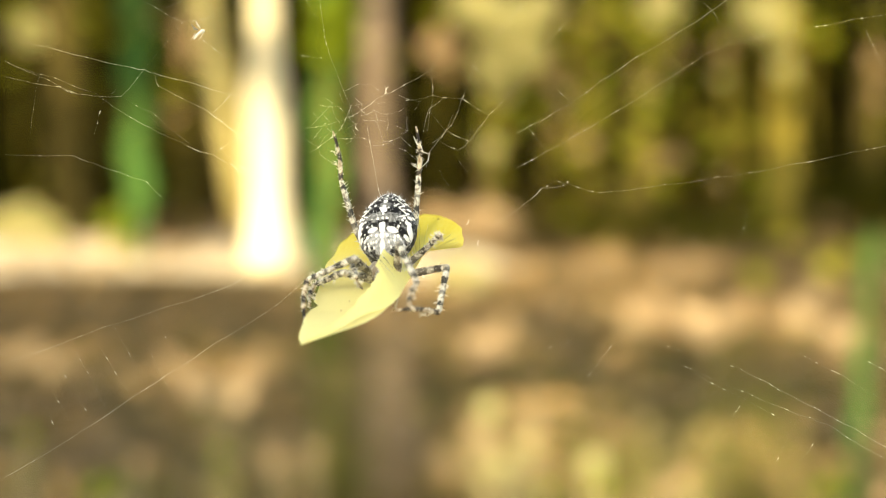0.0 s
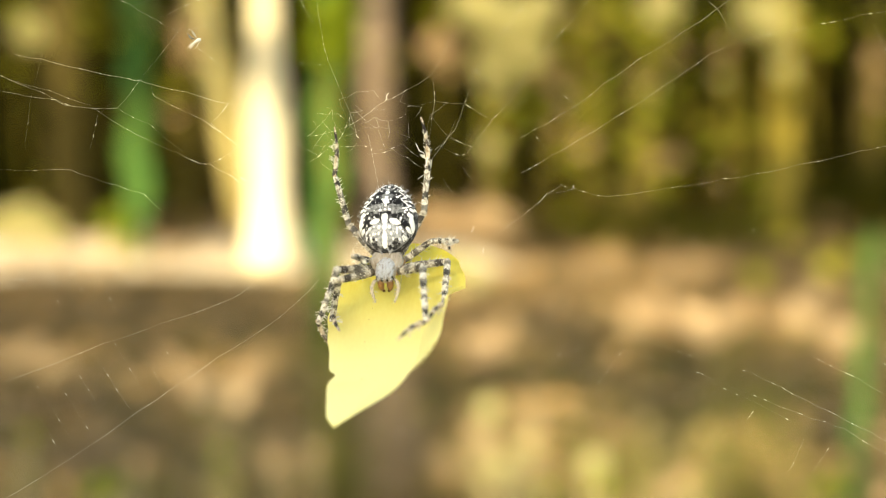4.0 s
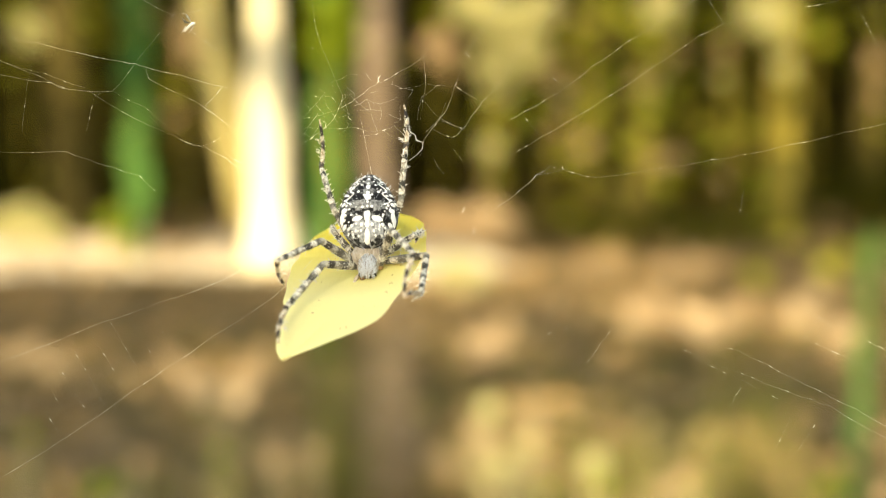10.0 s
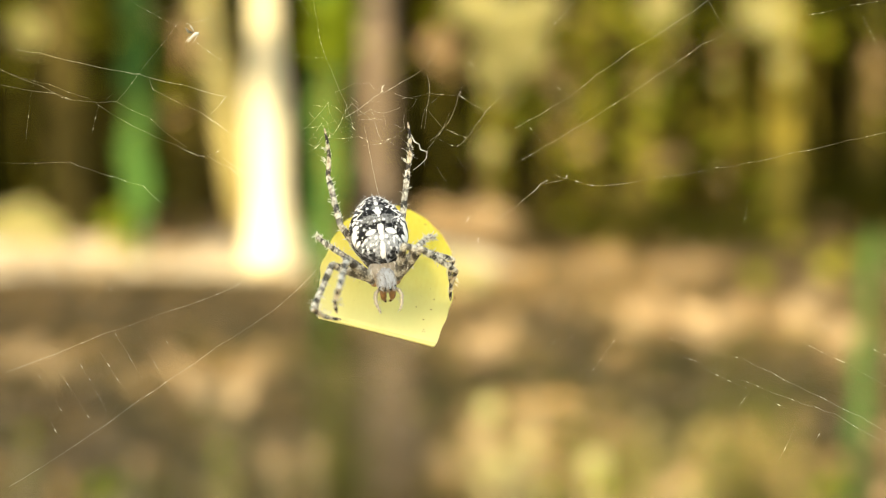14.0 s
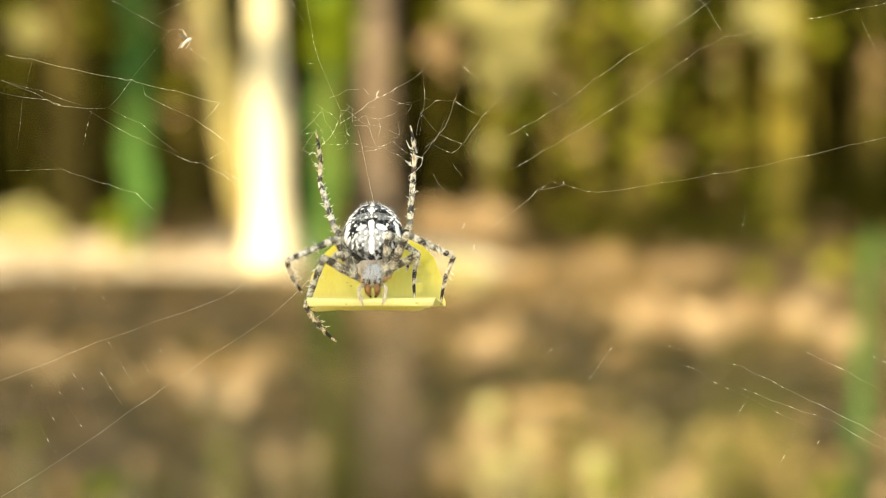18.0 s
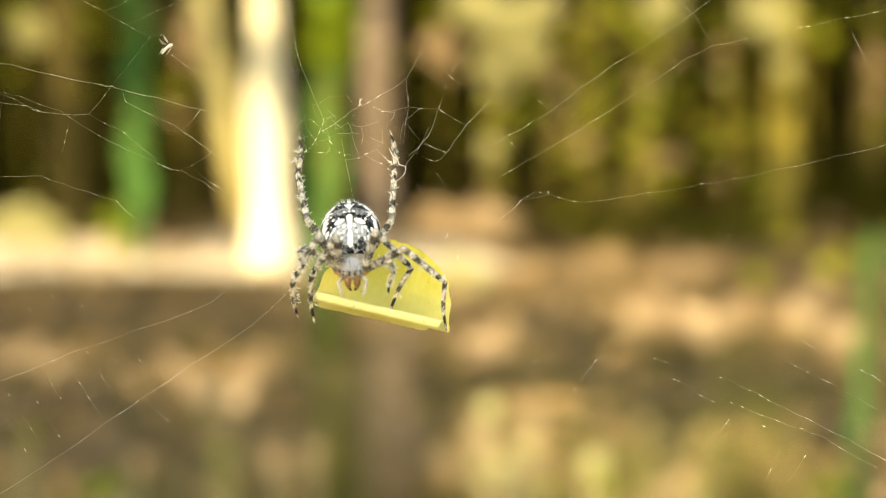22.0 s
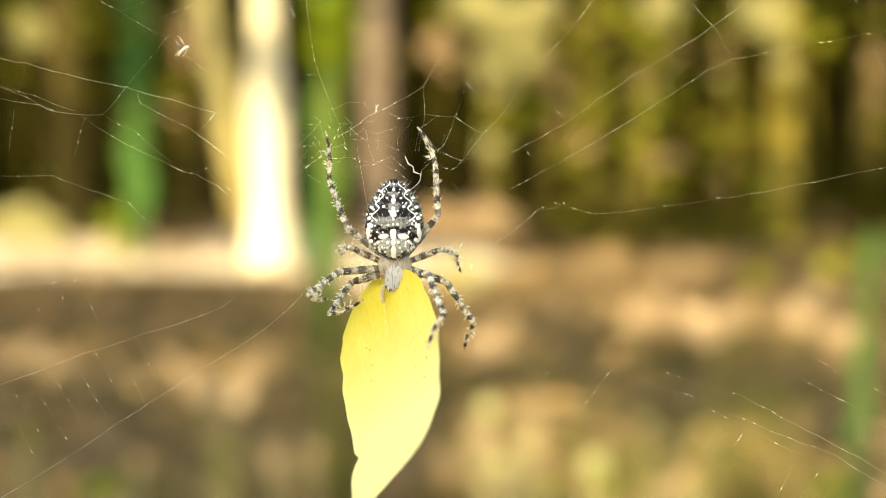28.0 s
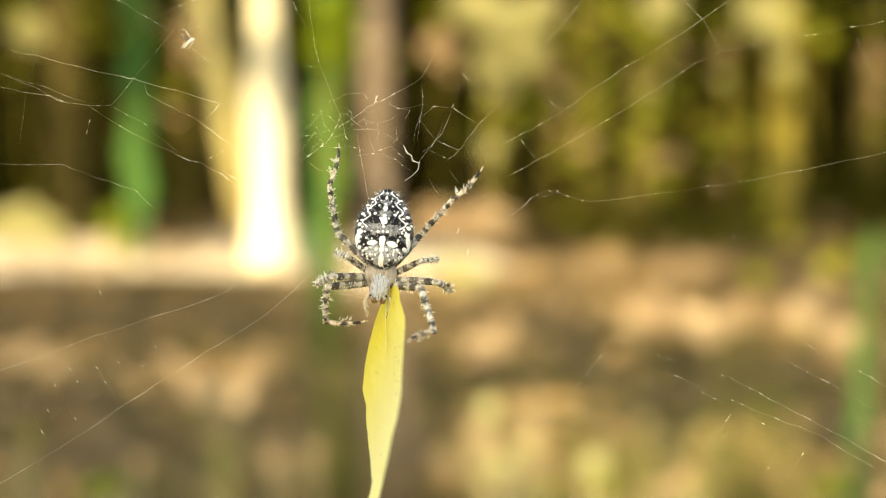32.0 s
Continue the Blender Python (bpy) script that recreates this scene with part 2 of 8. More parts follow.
# ---- the wood behind ----
def ground():
    bm = bmesh.new()
    n = 60
    xs = [math.copysign(abs(i / n) ** 2.2 * 400, i) for i in range(-n, n + 1)]
    grid = [[bm.verts.new((x, y + 8, 0.05 * noise.noise((x * 0.5, y * 0.5, 0)) if max(abs(x), abs(y)) < 40 else 0)) for x in xs] for y in xs]
    for i in range(len(xs) - 1):
        for j in range(len(xs) - 1):
            bm.faces.new((grid[i][j], grid[i][j + 1], grid[i + 1][j + 1], grid[i + 1][j]))
    g = part("ground", bm, M_GROUND)
    tagged(g, "brown woodland ground with dry leaf litter", "ground", kind="structure")
    # strip laid over the ground, its pale colour standing for full sun
    bm = bmesh.new()
    rows = []
    for i in range(60):
        x = -10 + i * 0.19
        n = noise.noise((x * 0.8, 1.5, 0))
        fade = max(0.0, min(1.0, (0.55 - x) / 0.9))
        y0, y1 = 9.2 + 0.35 * n - (0.9 if x > -0.8 else 0.0), 12.4 + 2.2 * noise.noise((x * 1.7, 7, 0))
        mid = (y0 + y1) / 2 - 0.8
        y0, y1 = mid + (y0 - mid) * fade, mid + (y1 - mid) * fade + 0.02
        rows.append([bm.verts.new((x, y0 + (y1 - y0) * k / 8, 0.035 + 0.05 * noise.noise((x * 0.5, (y0 + (y1 - y0) * k / 8 - 8) * 0.5, 0)))) for k in range(9)])
    for a, b in zip(rows, rows[1:]):
        for k in range(8):
            bm.faces.new((a[k], b[k], b[k + 1], a[k + 1]))
    tagged(part("sunlit_strip", bm, M_SUN_STRIP), "pale strip of ground standing for full sun along the wood", "track", kind="structure")
    tagged(blades("leaf_litter", 9000, lambda r: (r.uniform(-4, 4.5), 2.2 + 12 * r.random() ** 0.8, 0.03 + 0.02 * r.random()), 0.11, M_DRY, seed=3, lean=0.5),
           "dry brown and tan fallen leaves scattered on the ground", "leaf litter")
    tagged(blades("leaf_litter", 6000, lambda r: (r.uniform(-7, 7), r.uniform(-7, 2.3), 0.03 + 0.02 * r.random()), 0.12, M_DRY, seed=13, lean=0.5),
           "dry brown fallen leaves round the web", "leaf litter")
    tagged(blades("grass_tufts", 5200, lambda r: (r.gauss(0.4, 1.6), 2.6 + 4.2 * r.random() ** 1.5, 0.0), 0.16, M_MOSS, seed=4, lean=0.7, shape=(0.12, 1.0)),
           "low olive grass tufts on the ground", "grass")
    rng = random.Random(77)
    for label, mat, x, y, wide, tall, count in (("pale dry upright grass stalks", M_STRAW, 0.2, 3.3, 0.08, 0.46, 22), ("pale dry upright grass stalks", M_STRAW, 0.66, 3.2, 0.08, 0.4, 18), ("pale dry upright grass stalks", M_STRAW, -0.72, 3.6, 0.10, 0.4, 12),
                                                ("thin reddish-brown dead stems", M_BARK_BROWN, -0.17, 3.6, 0.05, 0.9, 34), ("thin reddish-brown dead stems", M_BARK_BROWN, -0.40, 3.6, 0.06, 0.6, 26), ("thin reddish-brown dead stems", M_BARK_BROWN, -1.0, 3.6, 0.2, 0.42, 30),
                                                ("upright olive-green grass stalks", M_MOSS, -0.33, 3.6, 0.04, 0.86, 44), ("upright olive-green grass stalks", M_MOSS, 0.58, 3.2, 0.14, 0.5, 40), ("upright olive-green grass stalks", M_MOSS, 0.82, 3.2, 0.06, 0.6, 40), ("upright olive-green grass stalks", M_MOSS, -0.6, 3.4, 0.2, 0.36, 30)):
        bm = bmesh.new()
        for _ in range(count):
            p, h = Vector((x + rng.gauss(0, wide), y + rng.gauss(0, 0.15), -0.02)), tall * rng.uniform(0.5, 1.05)
            tip = p + Vector((rng.gauss(0, 0.04), rng.gauss(0, 0.04), h))
            tube(bm, [p, p.lerp(tip, 0.5) + Vector((rng.gauss(0, 0.008), 0, 0)), tip], [0.0024, 0.002, 0.001], 4)
        tagged(part("stem_clump", bm, mat), label, "grass", kind="stuff")


def tree(x, y, width, height, bark, label, lean=(0, 0), seed=1, crown=None, second=None, fork=0.0):
    rng = random.Random(seed)
    root = tagged(new("tree"), label, "tree", group="trees of the wood")
    root.location = (x, y, 0)
    bm = bmesh.new()
    pts, rad = [], []
    for i in range(27):
        s = i / 26
        pts.append((lean[0] * s + 0.04 * math.sin(3 * s + seed), lean[1] * s + 0.04 * math.cos(4 * s + seed), -0.05 + s * height))
        rad.append(width / 2 * (1.25 - 0.25 * min(1, s * 8)) * (1 - 0.45 * s) * rng.uniform(0.93, 1.07) * (0.74 if 0 < fork < s * height else 1))
    tube(bm, pts, rad, 14)
    part("trunk", bm, bark, root)
    if second:
        bm = bmesh.new()
        (x0, z0), (x1, z1), w0, w1 = second
        tube(bm, [(x0 + (x1 - x0) * s, 0.03 * math.sin(5 * s), z0 + (z1 - z0) * s) for s in (0, 0.2, 0.4, 0.6, 0.8, 1)],
             [(w0 + (w1 - w0) * s) / 2 for s in (0, 0.2, 0.4, 0.6, 0.8, 1)], 12)
        part("limb", bm, M_BARK_BUFF, root, "leaning pale buff limb")
    for k in range(4):
        bm = bmesh.new()
        a, z = rng.uniform(0, 6.28), height * rng.uniform(0.62, 0.95)
        s = z / height
        o = Vector((lean[0] * s, lean[1] * s, z))
        d = Vector((math.cos(a), math.sin(a), 0.7))
        tube(bm, [o, o + d * 0.5, o + d * 1.1 + Vector((0, 0, 0.2)), o + d * 1.7 + Vector((0, 0, 0.5))], [width * 0.16, width * 0.12, width * 0.08, width * 0.03], 7)
        part("branch", bm, bark, root)
    if crown:
        cz, cr, count = crown
        blobs = [(rng.gauss(lean[0], cr * 0.5), rng.gauss(lean[1], cr * 0.5), cz + rng.gauss(0, cr * 0.25)) for _ in range(26)]

        def spot(r):
            b = r.choice(blobs)
            return (b[0] + r.gauss(0, cr * 0.2), b[1] + r.gauss(0, cr * 0.2), b[2] + r.gauss(0, cr * 0.14))
        blades("crown", count, spot, 0.16, M_HEDGE, root, seed + 50)
    return root


def wood():
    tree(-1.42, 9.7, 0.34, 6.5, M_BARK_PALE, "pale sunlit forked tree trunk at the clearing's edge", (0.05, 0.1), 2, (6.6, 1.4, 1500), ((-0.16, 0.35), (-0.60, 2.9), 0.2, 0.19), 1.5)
    tree(-3.8, 12.4, 0.42, 7, M_BARK_SHADED, "dark olive-brown tree trunk in the shade", (0.1, 0), 3, (6.8, 1.5, 1500))
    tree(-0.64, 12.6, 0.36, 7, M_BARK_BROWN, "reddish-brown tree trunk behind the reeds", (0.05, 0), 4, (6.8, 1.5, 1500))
    tree(0.62, 15, 0.34, 7, M_BARK_SHADED, "dark olive-brown tree trunk among the undergrowth", (0.0, 0), 5, (7.0, 1.5, 1500))
    tree(1.2, 15.2, 0.3, 6, M_BARK_SHADED, "slim dark olive tree trunk among the undergrowth", (0.05, 0), 6, (6.6, 1.2, 1200))
    tree(1.85, 14, 0.26, 6, M_BARK_SHADED, "slim dark olive tree trunk in the shade", (-0.05, 0), 7, (6.6, 1.2, 1200))
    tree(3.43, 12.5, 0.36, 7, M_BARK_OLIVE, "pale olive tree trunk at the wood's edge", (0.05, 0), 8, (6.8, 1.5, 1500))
    tree(2.22, 13.6, 0.28, 7, M_BARK_SHADED, "dark olive tree trunk behind young leaves", (0.03, 0), 12, (6.8, 1.3, 1200))
    tree(4.45, 12.7, 0.34, 6, M_BARK_SHADED, "dark olive tree trunk at the wood's edge", (0.05, 0), 9, (6.8, 1.3, 1200))
    tree(-2.75, 13.4, 0.2, 6, M_BARK_SHADED, "thin dark brown tree trunk in the shade", (0.1, 0), 10, (6.6, 1.2, 1000))
    tree(2.7, 15.5, 0.26, 6, M_BARK_SHADED, "slim dark olive tree trunk in the shade", (0.1, 0), 11, (6.6, 1.2, 1000))

    def bank(r):
        x = r.uniform(-9, 9)
        return (x, 16.4 + r.gauss(0, 0.7), 4.6 * r.random() ** 0.9)
    hedge = tagged(new("hedge"), "dense dark green hedge closing the wood", "hedge")
    hedge.location = (0, 0, 0)
    # backing sheet whose dark colour stands for the shade behind the leaves
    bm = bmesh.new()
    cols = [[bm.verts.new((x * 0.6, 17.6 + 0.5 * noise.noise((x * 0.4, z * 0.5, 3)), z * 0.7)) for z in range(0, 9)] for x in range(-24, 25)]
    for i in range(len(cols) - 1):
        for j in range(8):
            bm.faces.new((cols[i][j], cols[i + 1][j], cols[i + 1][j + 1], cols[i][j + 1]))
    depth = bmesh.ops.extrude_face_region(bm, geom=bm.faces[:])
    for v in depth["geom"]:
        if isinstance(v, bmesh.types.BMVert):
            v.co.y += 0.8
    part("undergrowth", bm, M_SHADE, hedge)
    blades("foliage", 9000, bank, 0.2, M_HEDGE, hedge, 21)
    # sunlit sprays of leaves before the hedge
    for k, (x, y, z, sx, sz, count, mat, word) in enumerate((
            (1.9, 14.4, 1.2, 0.7, 0.4, 500, M_HEDGE, "dark green shrub in the shade"),
            (4.4, 12.2, 0.5, 0.7, 0.3, 600, M_HEDGE, "low dark green shrub at the wood's edge"),
            (2.2, 12.0, 0.15, 1.3, 0.12, 900, M_HEDGE, "low ground cover along the wood's edge"))):
        root = tagged(new("shrub"), word, "shrub", group="shrubs of the wood")
        root.location = (x, y, 0)
        for a in range(5):
            bm = bmesh.new()
            tube(bm, [(0, 0, -0.05), (0.3 * sx * math.cos(a * 1.3), 0.3 * sx * math.sin(a * 1.3), z * 0.5), (sx * math.cos(a * 1.3), 0.5 * sx * math.sin(a * 1.3), z)], [0.02, 0.015, 0.006], 5)
            part("stem", bm, M_BARK_OLIVE, root)
        blades("foliage", count, lambda r: (r.gauss(0, sx * 0.6), r.gauss(0, sx * 0.5), max(0.03, r.gauss(z, sz * 0.6))), 0.13, mat, root, 60 + k)


# where the sun comes through the crowns: a point and the radius of each shaft of light
SHAFTS = []


def clump(x, y, z, r):
    def spot(g):
        a, d = g.uniform(0, 6.283), r * math.sqrt(g.random())
        return (x + d * math.cos(a), y + g.gauss(0, r * 0.4), max(0.03, z + d * math.sin(a)))
    return spot


def leaf_count(r, leaf):
    return int(40 + 75 * (r / leaf) ** 2)


def sapling(label, x, y, *clumps):
    """A shoot added between the trunks, its bright clumps standing for blurred spots of sunlight; clumps: place along
    x, height, radius and leaf.
    """
    root = tagged(new("sapling"), label, "sapling", group="saplings between the trunks")
    root.location = (x, y, 0)
    top = max(c[1] for c in clumps)
    bm = bmesh.new()
    tube(bm, [(0, 0, -0.05), (0.02, 0, top * 0.35), (-0.02, 0.02, top * 0.7), (0.0, 0.03, top)], [0.018, 0.015, 0.011, 0.005], 6)
    part("stem", bm, M_BARK_OLIVE, root)
    for k, (dx, z, r, mat) in enumerate(clumps):
        bm = bmesh.new()
        tube(bm, [(0, 0, max(0.02, z - 0.25)), (dx * 0.5, 0, z - 0.06), (dx, 0, z)], [0.008, 0.006, 0.003], 5)
        part("twig", bm, M_BARK_OLIVE, root)
        blades("foliage", leaf_count(r, 0.065), clump(dx, 0, max(z, 0.06), r), 0.065, mat, root, 700 + k + int(100 * x))
        SHAFTS.append(((x + dx, y, z), r + (0.3 if r > 0.075 and z > 1.4 else 0.1)))


def heap(word, x, y, mat, *piles):
    """Drifts of lighter dry leaves, added to stand for sun patches on the floor."""
    root = tagged(new("leaf_heap"), f"small drift of {word} dry leaves standing for a sun patch", "leaf heap", group="leaf heaps on the woodland floor")
    root.location = (x, y, 0)
    for k, (dx, dy, z, r) in enumerate(piles):
        blades("leaf_drift", leaf_count(r, 0.06), clump(dx, dy, max(z, 0.05), r), 0.06, mat, root, 900 + k + int(100 * x), 1.2)
        SHAFTS.append(((x + dx, y + dy, z), r + (0.25 if y > 10 else 0.11)))


def tuft(word, x, y, *heads):
    """Low grass added near the web, its dense seed heads standing for blurred sunlit spots."""
    root = tagged(new("grass_tuft"), f"low grass tuft with {word} seed heads standing for sun spots", "grass", group="grass tufts before the web")
    root.location = (x, y, 0)
    rng = random.Random(int(1000 * x))
    for k, (dx, z, r, mat) in enumerate(heads):
        bm = bmesh.new()
        for _ in range(9):
            b, e = rng.gauss(0, 0.03), rng.gauss(0, r * 0.5)
            tube(bm, [(dx + b, rng.gauss(0, 0.02), -0.02), (dx + (b + e) / 2, 0, z * 0.55), (dx + e, 0, z + rng.uniform(-r, r))], [0.0018, 0.0015, 0.0008], 4)
        part("stalk_clump", bm, M_STRAW, root)["kind"] = "stuff"
        blades("seed_head", leaf_count(r, 0.018), clump(dx, 0, z, r), 0.018, mat, root, 1100 + k + int(100 * x))
        SHAFTS.append(((x + dx, y, z), r + 0.07))


def undergrowth():
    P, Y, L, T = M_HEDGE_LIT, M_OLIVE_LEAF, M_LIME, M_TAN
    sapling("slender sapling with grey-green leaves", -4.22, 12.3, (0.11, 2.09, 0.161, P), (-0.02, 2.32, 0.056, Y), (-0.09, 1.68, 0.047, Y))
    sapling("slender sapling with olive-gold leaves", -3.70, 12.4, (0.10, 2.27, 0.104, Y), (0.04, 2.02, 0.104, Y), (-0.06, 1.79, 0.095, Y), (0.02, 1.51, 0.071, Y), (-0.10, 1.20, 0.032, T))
    sapling("slender sapling with tan leaves", -2.58, 12.2, (0.13, 2.05, 0.156, T), (0.07, 1.83, 0.084, T), (-0.08, 1.51, 0.078, Y), (-0.11, 1.28, 0.054, T))
    sapling("young shoot with orange-tan leaves", -0.02, 12.2, (-0.02, 1.92, 0.166, T), (-0.09, 2.23, 0.056, Y), (0.11, 1.67, 0.042, T))
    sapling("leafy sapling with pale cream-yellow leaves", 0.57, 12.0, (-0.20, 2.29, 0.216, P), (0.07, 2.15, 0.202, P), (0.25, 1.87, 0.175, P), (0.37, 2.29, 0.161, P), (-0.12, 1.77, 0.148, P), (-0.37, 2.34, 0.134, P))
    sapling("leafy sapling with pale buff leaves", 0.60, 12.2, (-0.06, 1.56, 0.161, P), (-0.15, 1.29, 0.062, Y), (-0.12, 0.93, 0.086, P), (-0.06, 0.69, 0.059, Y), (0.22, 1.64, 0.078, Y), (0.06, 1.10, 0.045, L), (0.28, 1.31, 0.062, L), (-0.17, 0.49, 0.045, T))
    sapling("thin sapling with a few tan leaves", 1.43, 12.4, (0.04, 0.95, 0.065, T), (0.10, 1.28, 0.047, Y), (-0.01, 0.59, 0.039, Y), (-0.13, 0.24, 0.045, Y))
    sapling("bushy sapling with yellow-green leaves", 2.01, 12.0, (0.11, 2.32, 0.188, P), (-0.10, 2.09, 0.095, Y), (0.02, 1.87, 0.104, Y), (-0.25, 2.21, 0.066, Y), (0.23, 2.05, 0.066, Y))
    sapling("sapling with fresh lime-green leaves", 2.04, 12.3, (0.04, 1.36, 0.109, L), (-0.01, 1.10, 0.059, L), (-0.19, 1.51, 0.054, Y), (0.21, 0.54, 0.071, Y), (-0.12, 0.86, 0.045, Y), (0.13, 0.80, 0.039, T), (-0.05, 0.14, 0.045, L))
    # cream clumps added here carry the light on the upper trunk behind
    sapling("cream leaf clumps standing for the trunk's sunlit top", 3.20, 11.9, (-0.15, 2.24, 0.187, P), (0.02, 2.03, 0.110, P), (0.10, 1.70, 0.089, P), (0.02, 2.31, 0.110, P))
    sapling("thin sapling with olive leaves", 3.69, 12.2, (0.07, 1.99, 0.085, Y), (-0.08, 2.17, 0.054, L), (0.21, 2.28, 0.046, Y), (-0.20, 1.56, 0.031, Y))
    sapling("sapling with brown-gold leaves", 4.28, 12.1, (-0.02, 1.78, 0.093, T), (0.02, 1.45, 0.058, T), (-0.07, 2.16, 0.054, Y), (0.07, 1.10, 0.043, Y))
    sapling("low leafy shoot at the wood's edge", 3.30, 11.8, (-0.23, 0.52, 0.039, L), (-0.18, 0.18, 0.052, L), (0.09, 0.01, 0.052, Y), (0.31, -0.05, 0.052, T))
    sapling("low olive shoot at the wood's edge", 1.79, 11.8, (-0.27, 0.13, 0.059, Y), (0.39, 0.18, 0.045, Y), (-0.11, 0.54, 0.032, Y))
    sapling("bright lime-green low shrub at the clearing", -2.92, 10.8, (-0.01, 0.35, 0.077, L), (0.04, 0.18, 0.077, L), (-0.09, 0.25, 0.052, L), (0.06, 0.07, 0.065, P))
    # lime clumps added before the reed carry the sunlight on its top
    sapling("lime-green leaf clumps standing for the reed's sunlit top", -0.52, 5.7, (-0.02, 1.68, 0.071, L), (0.05, 1.58, 0.057, L), (-0.06, 1.54, 0.046, L), (0.03, 1.74, 0.072, L), (0.01, 1.47, 0.036, L))
    rng = random.Random(31)
    for k in range(30):
        x = rng.choice((rng.uniform(-4.4, -3.0), rng.uniform(0.2, 2.5), rng.uniform(1.0, 3.2), rng.uniform(-4.4, 3.4)))
        mats = rng.choice(((Y, Y, L), (Y, T, T), (L, Y, L), (T, Y, P)))
        sapling(("thin shoot with a few olive leaves", "thin shoot with tan and olive leaves", "thin shoot with fresh green leaves", "thin shoot with yellowing leaves")[((Y, Y, L), (Y, T, T), (L, Y, L), (T, Y, P)).index(mats)],
                round(x, 2), rng.uniform(12.2, 14.5), *[(rng.uniform(-0.2, 0.2), 0.55 + (q + rng.random()) * 0.42, rng.uniform(0.03, 0.06), mats[q % 3]) for q in range(5)])
    heap("light cream", -3.76, 11.00, P, (0.00, 0.00, 0.30, 0.15), (0.18, 0.00, 0.21, 0.13), (-0.18, 0.00, 0.24, 0.14))
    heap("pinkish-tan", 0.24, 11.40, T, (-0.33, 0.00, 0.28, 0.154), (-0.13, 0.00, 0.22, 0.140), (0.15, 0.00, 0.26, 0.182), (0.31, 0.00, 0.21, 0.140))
    heap("light cream", 0.13, 8.80, P, (-0.06, 0.00, 0.11, 0.10), (0.07, 0.00, 0.04, 0.12), (-0.00, 0.00, -0.03, 0.08))
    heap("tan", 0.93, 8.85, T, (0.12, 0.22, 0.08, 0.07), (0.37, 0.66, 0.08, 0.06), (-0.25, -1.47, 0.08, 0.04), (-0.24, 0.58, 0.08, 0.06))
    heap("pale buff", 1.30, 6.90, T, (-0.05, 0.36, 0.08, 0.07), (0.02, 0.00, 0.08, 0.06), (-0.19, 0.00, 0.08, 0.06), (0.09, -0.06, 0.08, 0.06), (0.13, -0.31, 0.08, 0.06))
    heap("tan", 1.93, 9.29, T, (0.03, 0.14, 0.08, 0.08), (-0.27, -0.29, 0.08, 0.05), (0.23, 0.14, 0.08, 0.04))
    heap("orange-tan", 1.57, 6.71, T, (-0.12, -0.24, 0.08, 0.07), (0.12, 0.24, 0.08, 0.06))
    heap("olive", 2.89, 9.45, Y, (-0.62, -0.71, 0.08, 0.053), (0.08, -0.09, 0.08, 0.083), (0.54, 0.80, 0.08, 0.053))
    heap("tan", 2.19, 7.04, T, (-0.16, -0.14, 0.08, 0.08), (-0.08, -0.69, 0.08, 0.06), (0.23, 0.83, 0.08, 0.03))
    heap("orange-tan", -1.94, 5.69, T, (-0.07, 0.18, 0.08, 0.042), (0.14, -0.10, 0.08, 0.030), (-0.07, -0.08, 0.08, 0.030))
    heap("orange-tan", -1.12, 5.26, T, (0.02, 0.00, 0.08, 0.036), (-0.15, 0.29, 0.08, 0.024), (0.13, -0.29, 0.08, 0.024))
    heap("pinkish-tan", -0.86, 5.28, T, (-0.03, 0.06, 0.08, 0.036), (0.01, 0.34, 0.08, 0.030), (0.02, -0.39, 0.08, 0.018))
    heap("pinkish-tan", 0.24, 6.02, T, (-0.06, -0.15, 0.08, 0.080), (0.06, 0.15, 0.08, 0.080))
    tuft("pale buff", 0.13, 3.30, (-0.000, 0.41, 0.024, P), (-0.034, 0.32, 0.027, T), (0.035, 0.24, 0.027, P))
    tuft("light cream", 0.25, 3.35, (0.009, 0.34, 0.023, T), (-0.009, 0.29, 0.021, P))
    tuft("pale green", 0.37, 3.20, (0.037, 0.28, 0.030, P), (0.056, 0.22, 0.022, L), (-0.092, 0.20, 0.018, L))
    tuft("tan", 0.63, 3.20, (0.015, 0.23, 0.022, T), (-0.069, 0.21, 0.015, T), (0.054, 0.21, 0.015, Y))
    tuft("bright lime", 1.03, 3.10, (0.002, 0.25, 0.030, L), (-0.032, 0.23, 0.025, L), (0.030, 0.23, 0.022, L))
    tuft("lime", -0.91, 3.20, (-0.025, 0.21, 0.025, L), (0.025, 0.22, 0.020, L))
    tuft("olive", -0.79, 3.30, (0.187, 0.20, 0.019, Y), (0.172, 0.28, 0.015, L), (-0.359, 0.34, 0.016, Y))
    tuft("faded tan", -0.57, 3.40, (0.205, 0.26, 0.016, T), (0.092, 0.23, 0.020, T), (-0.297, 0.23, 0.020, T))


